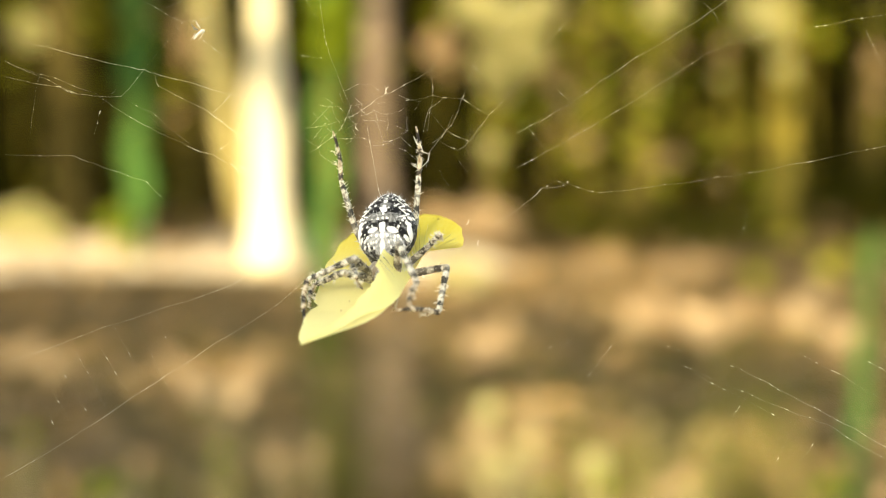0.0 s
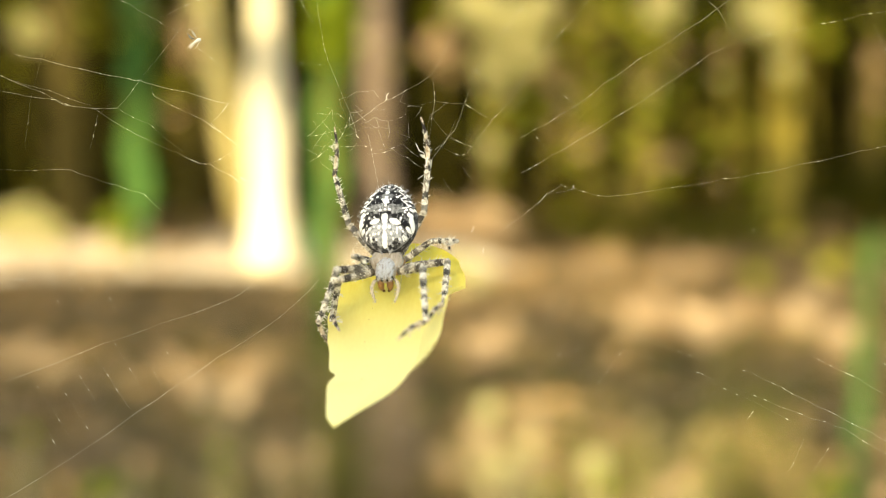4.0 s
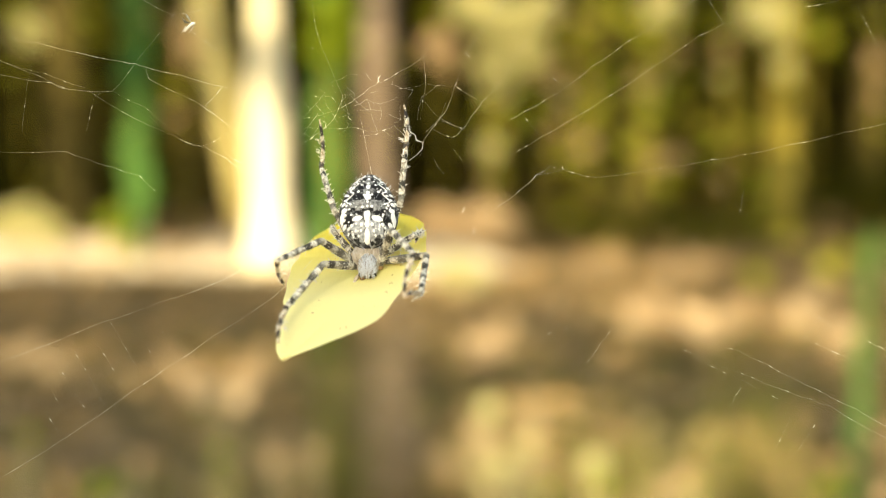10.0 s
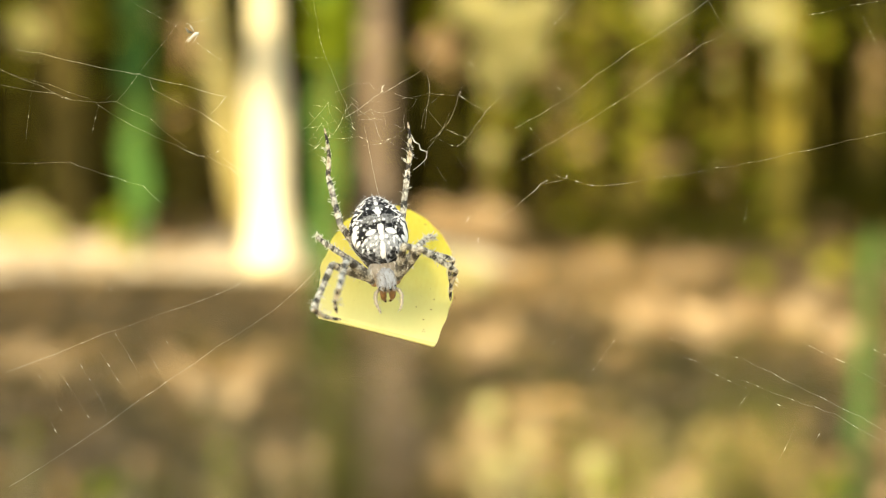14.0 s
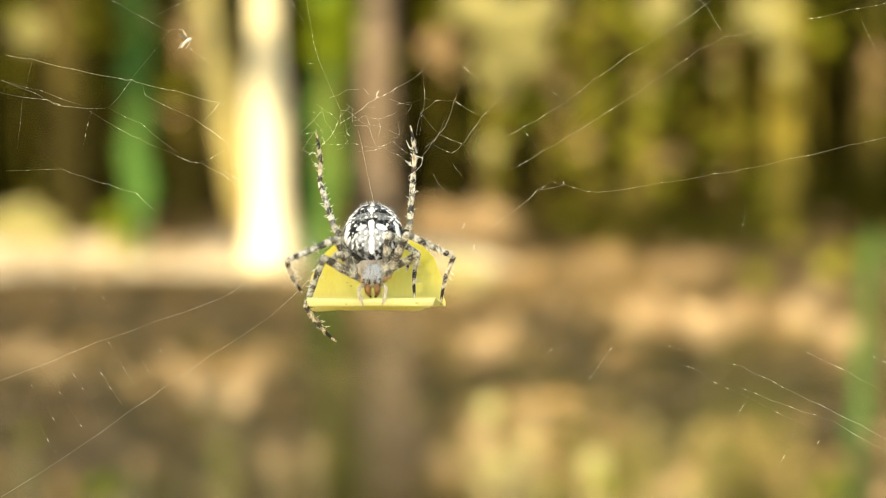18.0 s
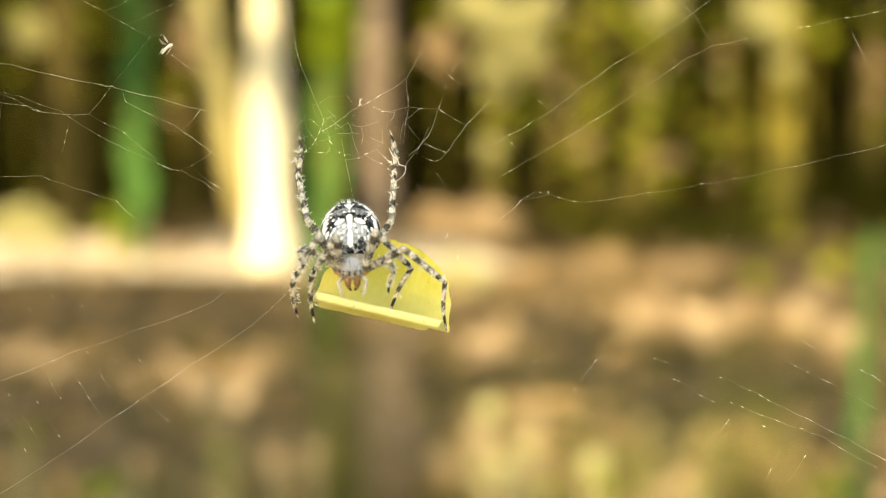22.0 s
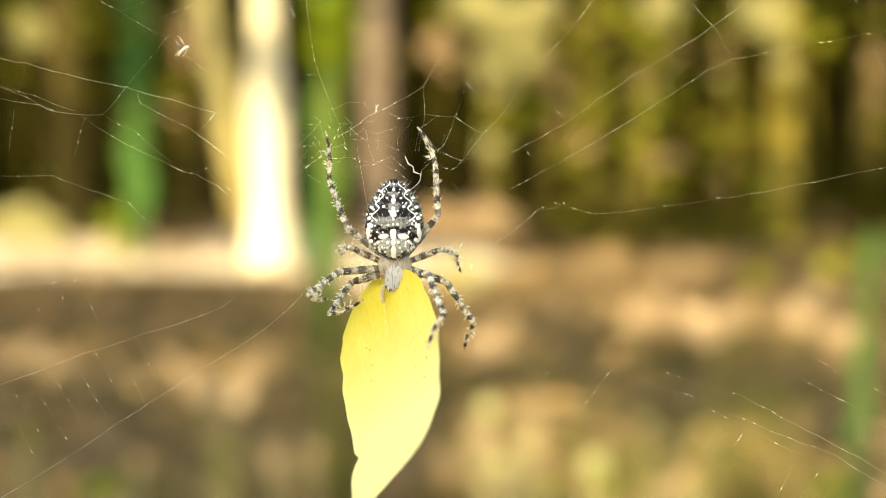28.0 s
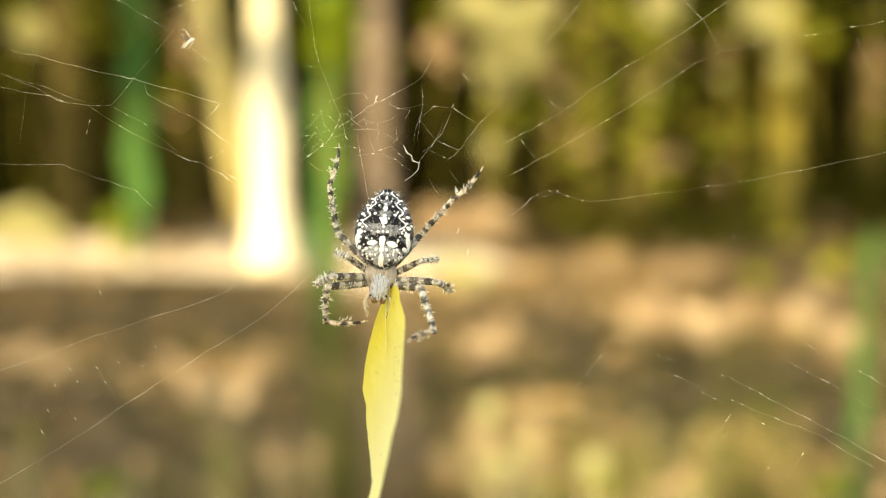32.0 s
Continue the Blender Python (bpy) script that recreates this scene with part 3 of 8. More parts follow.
def reed(x, y, width, z0, z1, lean, seed):
    root = tagged(new("reed"), "tall blue-green reed with long narrow blades", "reed", group="reeds before the wood")
    root.location = (x, y, 0)
    bm = bmesh.new()
    tube(bm, [(lean * s, 0, -0.05 + (z1 + 0.05) * s) for s in (0, 0.25, 0.5, 0.75, 1)], [width * 0.17, width * 0.16, width * 0.15, width * 0.13, width * 0.1], 8)
    part("stem", bm, M_REED, root)
    rng = random.Random(seed)
    for k in range(7):
        bm = bmesh.new()
        a, z = rng.uniform(-0.5, 0.5) + math.pi * (k % 2), z0 + (z1 - z0) * (k + 0.2) / 7
        h = (z1 - z0) * rng.uniform(0.28, 0.42)
        rows = []
        for i in range(7):
            s = i / 6
            w = width * 0.36 * math.sin(math.pi * min(1, 0.15 + s * 0.85)) + 0.002
            cx = lean * z / z1 + math.cos(a) * width * 0.24 * s ** 1.4
            rows.append([bm.verts.new((cx + q * w, 0.3 * math.sin(a) * width * s - abs(q) * 0.3 * w, z + h * (s - 0.35 * s * s))) for q in (-1, 0, 1)])
        for i in range(6):
            for j in range(2):
                bm.faces.new((rows[i][j], rows[i][j + 1], rows[i + 1][j + 1], rows[i + 1][j]))
        part("blade", bm, M_REED, root)
    return root


def shade_tree(x, y, top, reach, count, leaf, label, seed, shafts):
    """An unseen tree added beside the view; its spreading crown shades the floor but for gaps. reach: boxes x0, x1, y0,
    y1, share; shafts: point and radius of each gap's beam.
    """
    root = tagged(new("tree"), label, "tree", group="trees of the wood")
    root.location = (x, y, 0)
    bm = bmesh.new()
    tube(bm, [(0.05 * math.sin(k), 0.05 * math.cos(k), -0.05 + k * top / 8) for k in range(9)], [0.3 - 0.022 * k for k in range(9)], 14)
    part("trunk", bm, M_BARK_BROWN, root)
    beams = np.array([(p[0] - x, p[1] - y, p[2], r) for p, r in shafts])
    way = np.array(SUN_WAY)
    for k, (x0, x1, y0, y1, share) in enumerate(reach):
        bm = bmesh.new()
        o, e = Vector((0, 0, top * 0.85)), Vector(((x0 + x1) / 2 - x, (y0 + y1) / 2 - y, top))
        tube(bm, [o, o.lerp(e, 0.35) + Vector((0, 0, 0.2)), o.lerp(e, 0.7) + Vector((0, 0, 0.2)), e], [0.08, 0.06, 0.04, 0.02], 8)
        limb = part("limb", bm, M_BARK_BROWN, root)

        def spot(g):
            while True:
                p = np.array((g.uniform(x0, x1) - x, g.uniform(y0, y1) - y, top + g.gauss(0.1, 0.12)))
                d = p - beams[:, :3]
                off = np.linalg.norm(d - np.outer(d @ way, way), axis=1)
                if (off > beams[:, 3]).all():
                    return p
        blades("foliage", int(count * share), spot, leaf, M_HEDGE, limb, seed + 10 * k, 0.6)


FLOOR_PATCHES = ((1.21, 7.67, 0.42), (1.57, 7.33, 0.42), (-0.35, 8.87, 0.62), (0.19, 9.03, 0.60), (2.27, 6.84, 0.30), (0.55, 4.26, 0.26), (0.34, 4.80, 0.30), (0.19, 4.05, 0.34), (1.32, 3.89, 0.25),
                 (-1.22, 5.81, 0.2), (-2.06, 6.02, 0.2), (-0.95, 6.02, 0.2), (0.9, 3.9, 0.4), (0.98, 9.72, 0.50), (1.91, 7.44, 0.30), (1.82, 9.36, 0.30), (-0.73, 8.43, 0.40))
ground()
wood()
undergrowth()
beams = list(SHAFTS)
beams += [((x, y, 0.05), r) for x, y, r in FLOOR_PATCHES]
beams += [((-0.55, 6.0, z), 0.36) for z in (0.9, 1.3, 1.7, 2.1, 2.4)]
beams += [((-1.42, 9.7, z), 0.45) for z in (0.1, 0.5, 0.9)] + [((-1.42, 9.7, 1.25), 0.3)] + [((-1.40, 9.7, z), 0.215) for z in (1.5, 1.65, 1.8, 1.95, 2.1, 2.25, 2.4)] + [((-1.72, 9.7, z), 0.26) for z in (0.6, 1.0, 1.4, 1.8, 2.2)]
beams += [((-5.7, 15.5, 0.1), 0.9), ((0.3, 15.0, 0.2), 0.5)] + [((3.43, 12.4, 2.1), 0.26)] + [((-0.64, 12.4, z), 0.30) for z in (0.8, 1.2, 1.6, 2.0)]
# trees out of view, added only to block sun and sky
shade_tree(-9.9, -5.0, 9.0, ((-8.9, -6.2, -7.85, -1.15, 0.36), (-6.2, -4.5, -7.85, -1.35, 0.24), (-4.5, -2.5, -7.85, -2.25, 0.14), (-2.5, 0.5, -7.85, -1.85, 0.2), (-2.3, 1.5, -1.85, 2.35, 0.30),
                             (-4.6, -2.3, -10.1, -7.85, 0.10)), 4100, 0.30, "unseen tall brown-stemmed tree added to shade the near ground and the spider", 300, beams)
shade_tree(-11.4, 9.0, 6.0, ((-9.2, -5.8, 5.1, 11.1, 0.3), (-5.8, -2.4, 5.1, 11.1, 0.3), (-2.4, 1.0, 5.1, 11.1, 0.11), (1.0, 3.8, 5.1, 11.1, 0.25), (-4.4, -1.6, 3.9, 5.1, 0.10)), 5200, 0.36,
           "unseen brown-stemmed tree added to shade the wood's edge", 500, beams)
shade_tree(9.4, 15.2, 6.6, ((-9.0, -3.0, 12.0, 18.5, 0.34), (-3.0, 3.0, 12.0, 18.5, 0.34), (3.0, 9.0, 12.0, 18.5, 0.34), (4.2, 9.0, 5.0, 12.0, 0.3)), 2600, 0.42,
           "unseen brown-stemmed tree added to keep skylight off the wood", 700, beams)
# leaf walls beyond the view on both sides, added to cut low skylight
for x, word in ((-8.6, "unseen dense dark thicket added to block skylight beside the clearing"), (8.8, "unseen dense dark thicket added to block skylight at the wood's side")):
    thicket = tagged(new("thicket"), word, "thicket")
    thicket.location = (x, 9, 0)
    blades("foliage", 5000, lambda r: (r.gauss(0, 0.4), r.uniform(-7.5, 9), 5.2 * r.random()), 0.34, M_HEDGE, thicket, 90)
green = [reed(-2.64, 10.5, 0.34, 0.25, 2.5, 0.05, 1), reed(-0.60, 6.0, 0.20, 0.1, 2.0, 0.08, 2), reed(1.03, 3.0, 0.05, 0.2, 0.86, 0.03, 3)]


# ---- the spider ----
LENGTHS = {'1': [75, 100, 85], '2': [80, 95, 87], '3': [61, 46, 42], '4': [92, 92, 88]}
COXA = {"1": (19, -31, -14), "2": (25, -21, -16), "3": (25, -9, -16), "4": (19, 1, -15)}
U = UNIT


def girth(s):
    """Half width and half height of the abdomen at s from its front (0) to its tip (1)."""
    w = 51.5 * (math.sin(math.pi * min(1, s ** 0.82)) ** 0.64 if 0 < s < 1 else 0)
    return w, w * 0.92


A0, A1 = -8, 136


def skin(x, y, lift=0.0):
    """A point on the abdomen's back above (x, y), raised along its own arc."""
    s = min(0.995, max(0.005, (y - A0) / (A1 - A0)))
    w, h = girth(s)
    q = max(-0.98, min(0.98, x / max(w, 1e-3)))
    a = math.asin(q)
    return Vector(((w + lift) * math.sin(a) * 1.0, y, 9 + (h + lift) * math.cos(a))) * U


def blotch(bm, x, y, rx, ry, turn=0, lift=0.7, seed=0, rag=0.15):
    """A thin raised mark that follows the back."""
    c, s = math.cos(radians(turn)), math.sin(radians(turn))
    rings = []
    top = bm.verts.new(skin(x, y, lift + 0.5))
    for k, r in enumerate((0.55, 0.9, 1.0)):
        ring = []
        for i in range(14):
            a = 2 * math.pi * i / 14
            g = r * (1 + rag * noise.noise((math.cos(a) * 1.6 + seed * 3.1, math.sin(a) * 1.6, seed)))
            u, v = rx * g * math.cos(a), ry * g * math.sin(a)
            ring.append(bm.verts.new(skin(x + c * u - s * v, y + s * u + c * v, (lift + 0.4, lift, -0.6)[k])))
        rings.append(ring)
    for i in range(14):
        j = (i + 1) % 14
        bm.faces.new((top, rings[0][i], rings[0][j]))
        for k in (0, 1):
            bm.faces.new((rings[k][i], rings[k + 1][i], rings[k + 1][j], rings[k][j]))


def wavy(bm, side):
    """The scalloped white line down one flank."""
    n, rows = 100, []
    for i in range(n):
        s = i / (n - 1)
        y = 56 + 74 * s
        w = girth((y - A0) / (A1 - A0))[0]
        x = side * (w * (0.66 - 0.10 * s) - 5.5 * math.cos(s * math.pi * 6.6) * (1 - 0.45 * s))
        t = 1.7 + 0.7 * math.sin(s * 37)
        rows.append([bm.verts.new(skin(x - t, y, -0.4)), bm.verts.new(skin(x - t * 0.6, y, 0.9)), bm.verts.new(skin(x + t * 0.6, y, 0.9)), bm.verts.new(skin(x + t, y, -0.4))])
    for a, b in zip(rows, rows[1:]):
        for k in range(3):
            bm.faces.new((a[k], a[k + 1], b[k + 1], b[k]))


def make_spider():
    root = tagged(new("spider"), "grey cross orb-weaver spider with banded spiny legs in its web", "spider")
    rng = random.Random(5)
    # abdomen
    bm = bmesh.new()
    rings = []
    for i in range(41):
        s = 0.004 + 0.992 * i / 40
        w, h = girth(s)
        rings.append([bm.verts.new(Vector((w * math.sin(a), A0 + (A1 - A0) * s, 9 + h * math.cos(a) * (1 if math.cos(a) > 0 else 0.85))) * U)
                      for a in (2 * math.pi * k / 40 for k in range(40))])
    for a, b in zip(rings, rings[1:]):
        for k in range(40):
            bm.faces.new((a[k], a[(k + 1) % 40], b[(k + 1) % 40], b[k]))
    bm.faces.new(rings[0])
    bm.faces.new(rings[-1][::-1])
    abdomen = part("abdomen", bm, M_ABDOMEN, root, "mottled black and grey oval abdomen with a white cross")
    def marks(name, mat, lift, rag, label, *spots):
        """Marks on both sides of the back, or once on its midline: x, y, half sizes, turn."""
        for x, y, rx, ry, t in spots:
            for sd in ((-1, 1) if x else (1,)):
                bm = bmesh.new()
                jog = (rng.uniform(-1.2, 1.2), rng.uniform(-1.2, 1.2)) if rx < 8 and x else (0, 0)
                blotch(bm, sd * x + jog[0], y + jog[1], rx * rng.uniform(0.9, 1.1), ry * rng.uniform(0.9, 1.1), sd * t, lift, x + y + sd, rag)
                part(name, bm, mat, abdomen, label)
    marks("front_patch", M_FRONT, 0.1, 0.4, "mottled blue-grey patch", (15, 6, 19, 15, 0), (33, 8, 14, 18, 20), (12, 20, 12, 8, 0))
    marks("grey_patch", M_GREYPATCH, 0.15, 0.45, "mottled grey patch", (15, 54, 18, 11, 12), (0, 82, 12, 7, 0), (0, 104, 10, 6, 0), (0, 122, 7, 5, 0), (45, 14, 9, 20, 10))
    marks("black_patch", M_BLACK, 0.3, 0.4, "glossy black patch", (34, 30, 9, 9.5, 15), (17, 71, 11, 8.5, 20), (14, 94, 9.5, 7.5, 20), (8, 113, 7.5, 6, 0), (18, 40, 9, 3.5, 8), (0, 129, 9, 4.5, 0), (26, 46, 5, 4, 0),
          (46, 52, 4, 5, 0), (41, 76, 3.5, 5, 0), (33, 92, 3, 5, 0), (7, 43, 4, 4, 0))
    marks("cross_mark", M_WHITE, 0.8, 0.22, "white blotch of the cross", (0, 6, 5.0, 9, 0), (0, -1, 6.0, 5, 0), (0, 20, 4.6, 4.4, 0), (0, 35, 6.2, 8.6, 0), (0, 28, 4.6, 4, 0), (17, 30, 9.6, 4.9, -6), (9.5, 20, 3.0, 3.2, 0))
    marks("white_blaze", M_WHITE, 0.75, 0.35, "ragged white flank blotch", (45, 38, 4.6, 12, 8), (40, 50, 5.5, 4, 30), (39, 24, 4.5, 3.6, 0), (47, 24, 3.5, 6, 0))
    marks("white_spot", M_WHITE, 0.8, 0.25, "", (0, 69, 6.1, 7.0, 0), (0, 78, 3.4, 3.4, 0), (0, 59, 2.7, 2.7, 0), (8, 49, 2.6, 2.6, 0), (0, 50, 2.5, 2.5, 0), (0, 92, 4.4, 5.7, 0), (0, 101, 2.3, 2.3, 0), (0, 113, 2.8, 3.4, 0),
          (0, 123, 2.3, 2.3, 0), (17, 81, 2.8, 2.6, 0), (11, 97, 2.1, 2.1, 0), (7, 74, 2.1, 2.1, 0), (9, 107, 1.7, 1.7, 0), (28, 39, 2.2, 2.2, 0), (26, 22, 2.8, 2.8, 0), (31, 18, 2.1, 2.1, 0), (20, 13, 2.1, 2.1, 0),
          (11, 11, 1.9, 2.4, 0), (15, 5, 1.7, 1.9, 0), (25, 8, 1.8, 1.8, 0), (20, 21, 1.7, 1.7, 0), (34, 12, 1.9, 1.9, 0), (43, 62, 4.0, 3.8, 20), (39, 71, 2.2, 2.2, 0), (39, 83, 4.0, 3.1, 35), (34, 78, 1.9, 1.9, 0),
          (33, 99, 3.8, 2.8, 40), (29, 90, 1.9, 1.9, 0), (25, 112, 3.4, 2.4, 45), (24, 104, 1.7, 1.7, 0), (36, 57, 2.2, 2.2, 0), (32, 50, 1.9, 1.9, 0), (47, 70, 2.1, 2.9, 0), (17, 124, 2.4, 1.7, 45))
    for sd in (-1, 1):
        bm = bmesh.new()
        wavy(bm, sd)
        part("wavy_line", bm, M_WHITE, abdomen, "scalloped white line")
    for k in range(40):
        y = rng.uniform(4, 120)
        w = girth((y - A0) / (A1 - A0))[0]
        x = rng.choice((-1, 1)) * w * rng.uniform(0.35, 0.93)
        bm = bmesh.new()
        r = rng.uniform(1.0, 1.7)
        blotch(bm, x, y, r, r * rng.uniform(0.9, 1.5), rng.uniform(-40, 40), 0.6, k * 1.7, 0.3)
        part("white_spot", bm, M_WHITE, abdomen)
    bm = bmesh.new()
    for _ in range(230):
        y = rng.uniform(0, 132)
        w, h = girth((y - A0) / (A1 - A0))
        a = rng.uniform(-1.75, 1.75)
        p = Vector((w * math.sin(a), y, 9 + h * math.cos(a)))
        d = Vector((math.sin(a), 0.6 + rng.uniform(-0.3, 0.5), math.cos(a))).normalized()
        L = rng.uniform(3.5, 8)
        tube(bm, [p * U, (p + d * L * 0.6) * U, (p + d * L + Vector((0, 1.5, 0))) * U], [0.32 * U, 0.25 * U, 0.06 * U], 3)
    tagged(part("bristles", bm, M_HAIR, abdomen, "fine pale bristles"), kind="stuff")
    bm = bmesh.new()
    for x in (-5, 5):
        tube(bm, [Vector((x, 118, -22)) * U, Vector((x, 127, -26)) * U, Vector((x * 0.7, 133, -27)) * U], [5 * U, 4 * U, 1.5 * U], 8)
    part("spinnerets", bm, M_COXA, abdomen)
    # front body
    bm = bmesh.new()
    ball(bm, (0, -14 * U, -6 * U), (29 * U, 25 * U, 15 * U), 0, 24, 16)
    ball(bm, (0, -37 * U, -3 * U), (18.5 * U, 22 * U, 16 * U), 0, 20, 14)
    tube(bm, [Vector((0, 6, -4)) * U, Vector((0, -4, -6)) * U], [7 * U, 9 * U], 10)
    carapace = part("cephalothorax", bm, M_CARAPACE, root, "silvery-haired grey front body with brown flanks")
    bm = bmesh.new()
    for _ in range(520):
        x, y = rng.uniform(-16, 16), rng.uniform(-56, -6)
        zz = -3 + 15.6 * math.sqrt(max(0.05, 1 - (x / 19) ** 2 - ((y + 36) / 30) ** 2 if abs((y + 36) / 30) < 1 else 0.05))
        p = Vector((x, y, zz))
        tube(bm, [p * U, (p + Vector((-x * 0.12, -5, 2.0))) * U, (p + Vector((-x * 0.3, -9, 1.6))) * U], [0.42 * U, 0.4 * U, 0.1 * U], 3)
    tagged(part("hair_cover", bm, M_HAIR, carapace, "silvery hairs lying forward"), kind="stuff")
    for x, y, z, r in ((-4, -57, 7, 2.5), (4, -57, 7, 2.5), (-4.5, -58.5, 1.5, 2.3), (4.5, -58.5, 1.5, 2.3), (-13, -54, 5, 2.0), (13, -54, 5, 2.0), (-14, -55, 1, 1.8), (14, -55, 1, 1.8)):
        bm = bmesh.new()
        ball(bm, (x * U, y * U, z * U), (r * U, r * U, r * U), 0, 10, 8)
        part("eye", bm, M_EYE, carapace, "glossy black eye")
    bm = bmesh.new()
    ball(bm, (0, -14 * U, -19 * U), (20 * U, 26 * U, 9 * U), 0, 16, 10)
    part("sternum", bm, M_COXA, root)
    for sd in (-1, 1):
        bm = bmesh.new()
        tube(bm, [Vector((sd * 6, -50, -4)) * U, Vector((sd * 8, -57, -9)) * U, Vector((sd * 7.5, -61, -16)) * U, Vector((sd * 6.5, -61, -23)) * U], [5.5 * U, 6.2 * U, 5.2 * U, 3 * U], 12)
        jaw = part("jaw", bm, M_FACE, root, "orange-brown jaw")
        bm = bmesh.new()
        tube(bm, [Vector((sd * 6.5, -61, -22)) * U, Vector((sd * 4, -62, -27)) * U, Vector((sd * 1.5, -60, -30)) * U], [3 * U, 2 * U, 0.5 * U], 8)
        part("fang", bm, M_FANG, jaw, "dark glossy fang")
        bm = bmesh.new()
        uv = bm.loops.layers.uv.new()
        tube(bm, [Vector((sd * 13, -46, -12)) * U, Vector((sd * 20, -56, -8)) * U, Vector((sd * 23, -66, -8)) * U, Vector((sd * 21, -78, -14)) * U, Vector((sd * 16, -88, -22)) * U],
             [2.8 * U, 3.4 * U, 3.0 * U, 2.6 * U, 1.2 * U], 9, uv=uv)
        for _ in range(40):
            s = rng.random()
            p = Vector((sd * (22 - 5 * s), -60 - 26 * s, -8 - 12 * s))
            d = Vector((rng.uniform(-1, 1), rng.uniform(-1, 0), rng.uniform(-0.3, 1))).normalized()
            tube(bm, [(p + d * 3) * U, (p + d * 8) * U], [0.35 * U, 0.08 * U], 3, 1)
        part("palp", bm, [M_PALP, M_SPINE], root, "short hairy beige palp")
    # legs
    legs = {}
    for side in "LR":
        for n in "1234":
            sx = -1 if side == "L" else 1
            c = Vector(COXA[n])
            c.x *= sx
            bm = bmesh.new()
            tube(bm, [(c * 0.55 + Vector((0, -6, -6))) * U, (c * 0.85) * U, (c * 1.08) * U], [7 * U, 8 * U, 6.5 * U], 10)
            ball(bm, c * U, (7 * U, 7 * U, 7 * U), 0, 10, 8)
            leg = part("leg", bm, M_COXA, root, "leg ringed in cream, grey and black")
            segs = []
            thick = {"1": 0.9, "2": 0.88, "3": 0.74, "4": 0.84}[n]
            for j, (name, mat) in enumerate((("femur", M_FEMUR), ("tibia", M_TIBIA), ("metatarsus", M_META))):
                L = LENGTHS[n][j]
                prof = (((-0.03, 5), (0, 6.2), (0.2, 7.6), (0.45, 8.2), (0.7, 7.6), (0.9, 6.8), (0.99, 6.4), (1.03, 4.5)),
                        ((-0.04, 4), (0, 6.4), (0.14, 6.8), (0.3, 6.6), (0.36, 5.7), (0.55, 6.2), (0.78, 5.9), (0.95, 5.4), (1.03, 3.5)),
                        ((-0.03, 3), (0, 5.0), (0.12, 4.9), (0.4, 4.2), (0.6, 3.6), (0.66, 3.2), (0.72, 3.3), (0.9, 2.6), (1.0, 1.5)))[j]
                bm = bmesh.new()
                uv = bm.loops.layers.uv.new()
                bow = (0, 0, 0.05)[j] * L
                fine = []
                for (s0, r0), (s1, r1) in zip(prof, prof[1:]):
                    for q in range(3):
                        fine.append((s0 + (s1 - s0) * q / 3, r0 + (r1 - r0) * q / 3))
                fine.append(prof[-1])
                tube(bm, [Vector((0, bow * math.sin(math.pi * max(0, min(1, s))), s * L)) * U for s, r in fine], [r * thick * U for s, r in fine], 10, uv=uv)
                for f in bm.faces:
                    for lp in f.loops:
                        lp[uv].uv = (0.5, lp.vert.co.z / (L * U))
                srng = random.Random(n + side + name)
                for q in range((14, 22, 20)[j]):
                    s = srng.uniform(0.12, 0.95 if j < 2 else 0.62)
                    a = srng.uniform(0, 6.28)
                    r = np.interp(s, [p[0] for p in prof], [p[1] for p in prof]) * thick
                    d = Vector((math.cos(a), math.sin(a), 0.45)).normalized()
                    p = Vector((math.cos(a) * r * 0.8, math.sin(a) * r * 0.8, s * L))
                    ln = srng.uniform(6, 11)
                    tube(bm, [p * U, (p + d * ln * 0.5) * U, (p + d * ln) * U], [0.75 * U, 0.6 * U, 0.12 * U], 4, 1)
                for q in range(90):
                    s, a = srng.uniform(0.05, 0.97 if j < 2 else 0.72), srng.uniform(0, 6.28)
                    r = np.interp(s, [p[0] for p in prof], [p[1] for p in prof]) * thick
                    d = Vector((math.cos(a), math.sin(a), 0.9)).normalized()
                    p = Vector((math.cos(a) * r * 0.9, math.sin(a) * r * 0.9 + bow * math.sin(math.pi * s), s * L))
                    tube(bm, [p * U, (p + d * srng.uniform(2.5, 5)) * U], [0.35 * U, 0.08 * U], 3, 1)
                segs.append(part(name, bm, [mat, M_SPINE], leg))
            legs[side + n] = segs
    return root, legs


spider, legs = make_spider()


# ---- the yellow leaf that it turns ----
LEAF_LONG, LEAF_HALF = 440, 122
FOLD, CUP = 0.70, 0.42
EDGES = [0.024 * k for k in range(15)] + [0.35 + 0.44 * k / 34 for k in range(35)] + [0.79 + 0.21 * k / 9 for k in range(1, 10)]
STRIPS = len(EDGES) - 1
HEM = -4                    # the margin outside this tenth of the half width can curl over


def leaf_half(s):
    """Half width of the blade at s from its base to its drawn-out tip."""
    w = np.interp(s, [0, 0.03, 0.09, 0.18, 0.27, 0.39, 0.5, 0.61, 0.73, 0.8, 0.86, 0.91, 0.96, 1],
                  [0.10, 0.37, 0.64, 0.87, 0.96, 1, 0.985, 0.93, 0.83, 0.73, 0.60, 0.45, 0.25, 0.01])
    return LEAF_HALF * w * (1 + 0.012 * math.sin(19 * s) + 0.01 * math.sin(47 * s + 1))


def leaf_mid(s):
    """The tip is drawn out to one side."""
    return 85 * max(0.0, (s - 0.66) / 0.34) ** 2.0


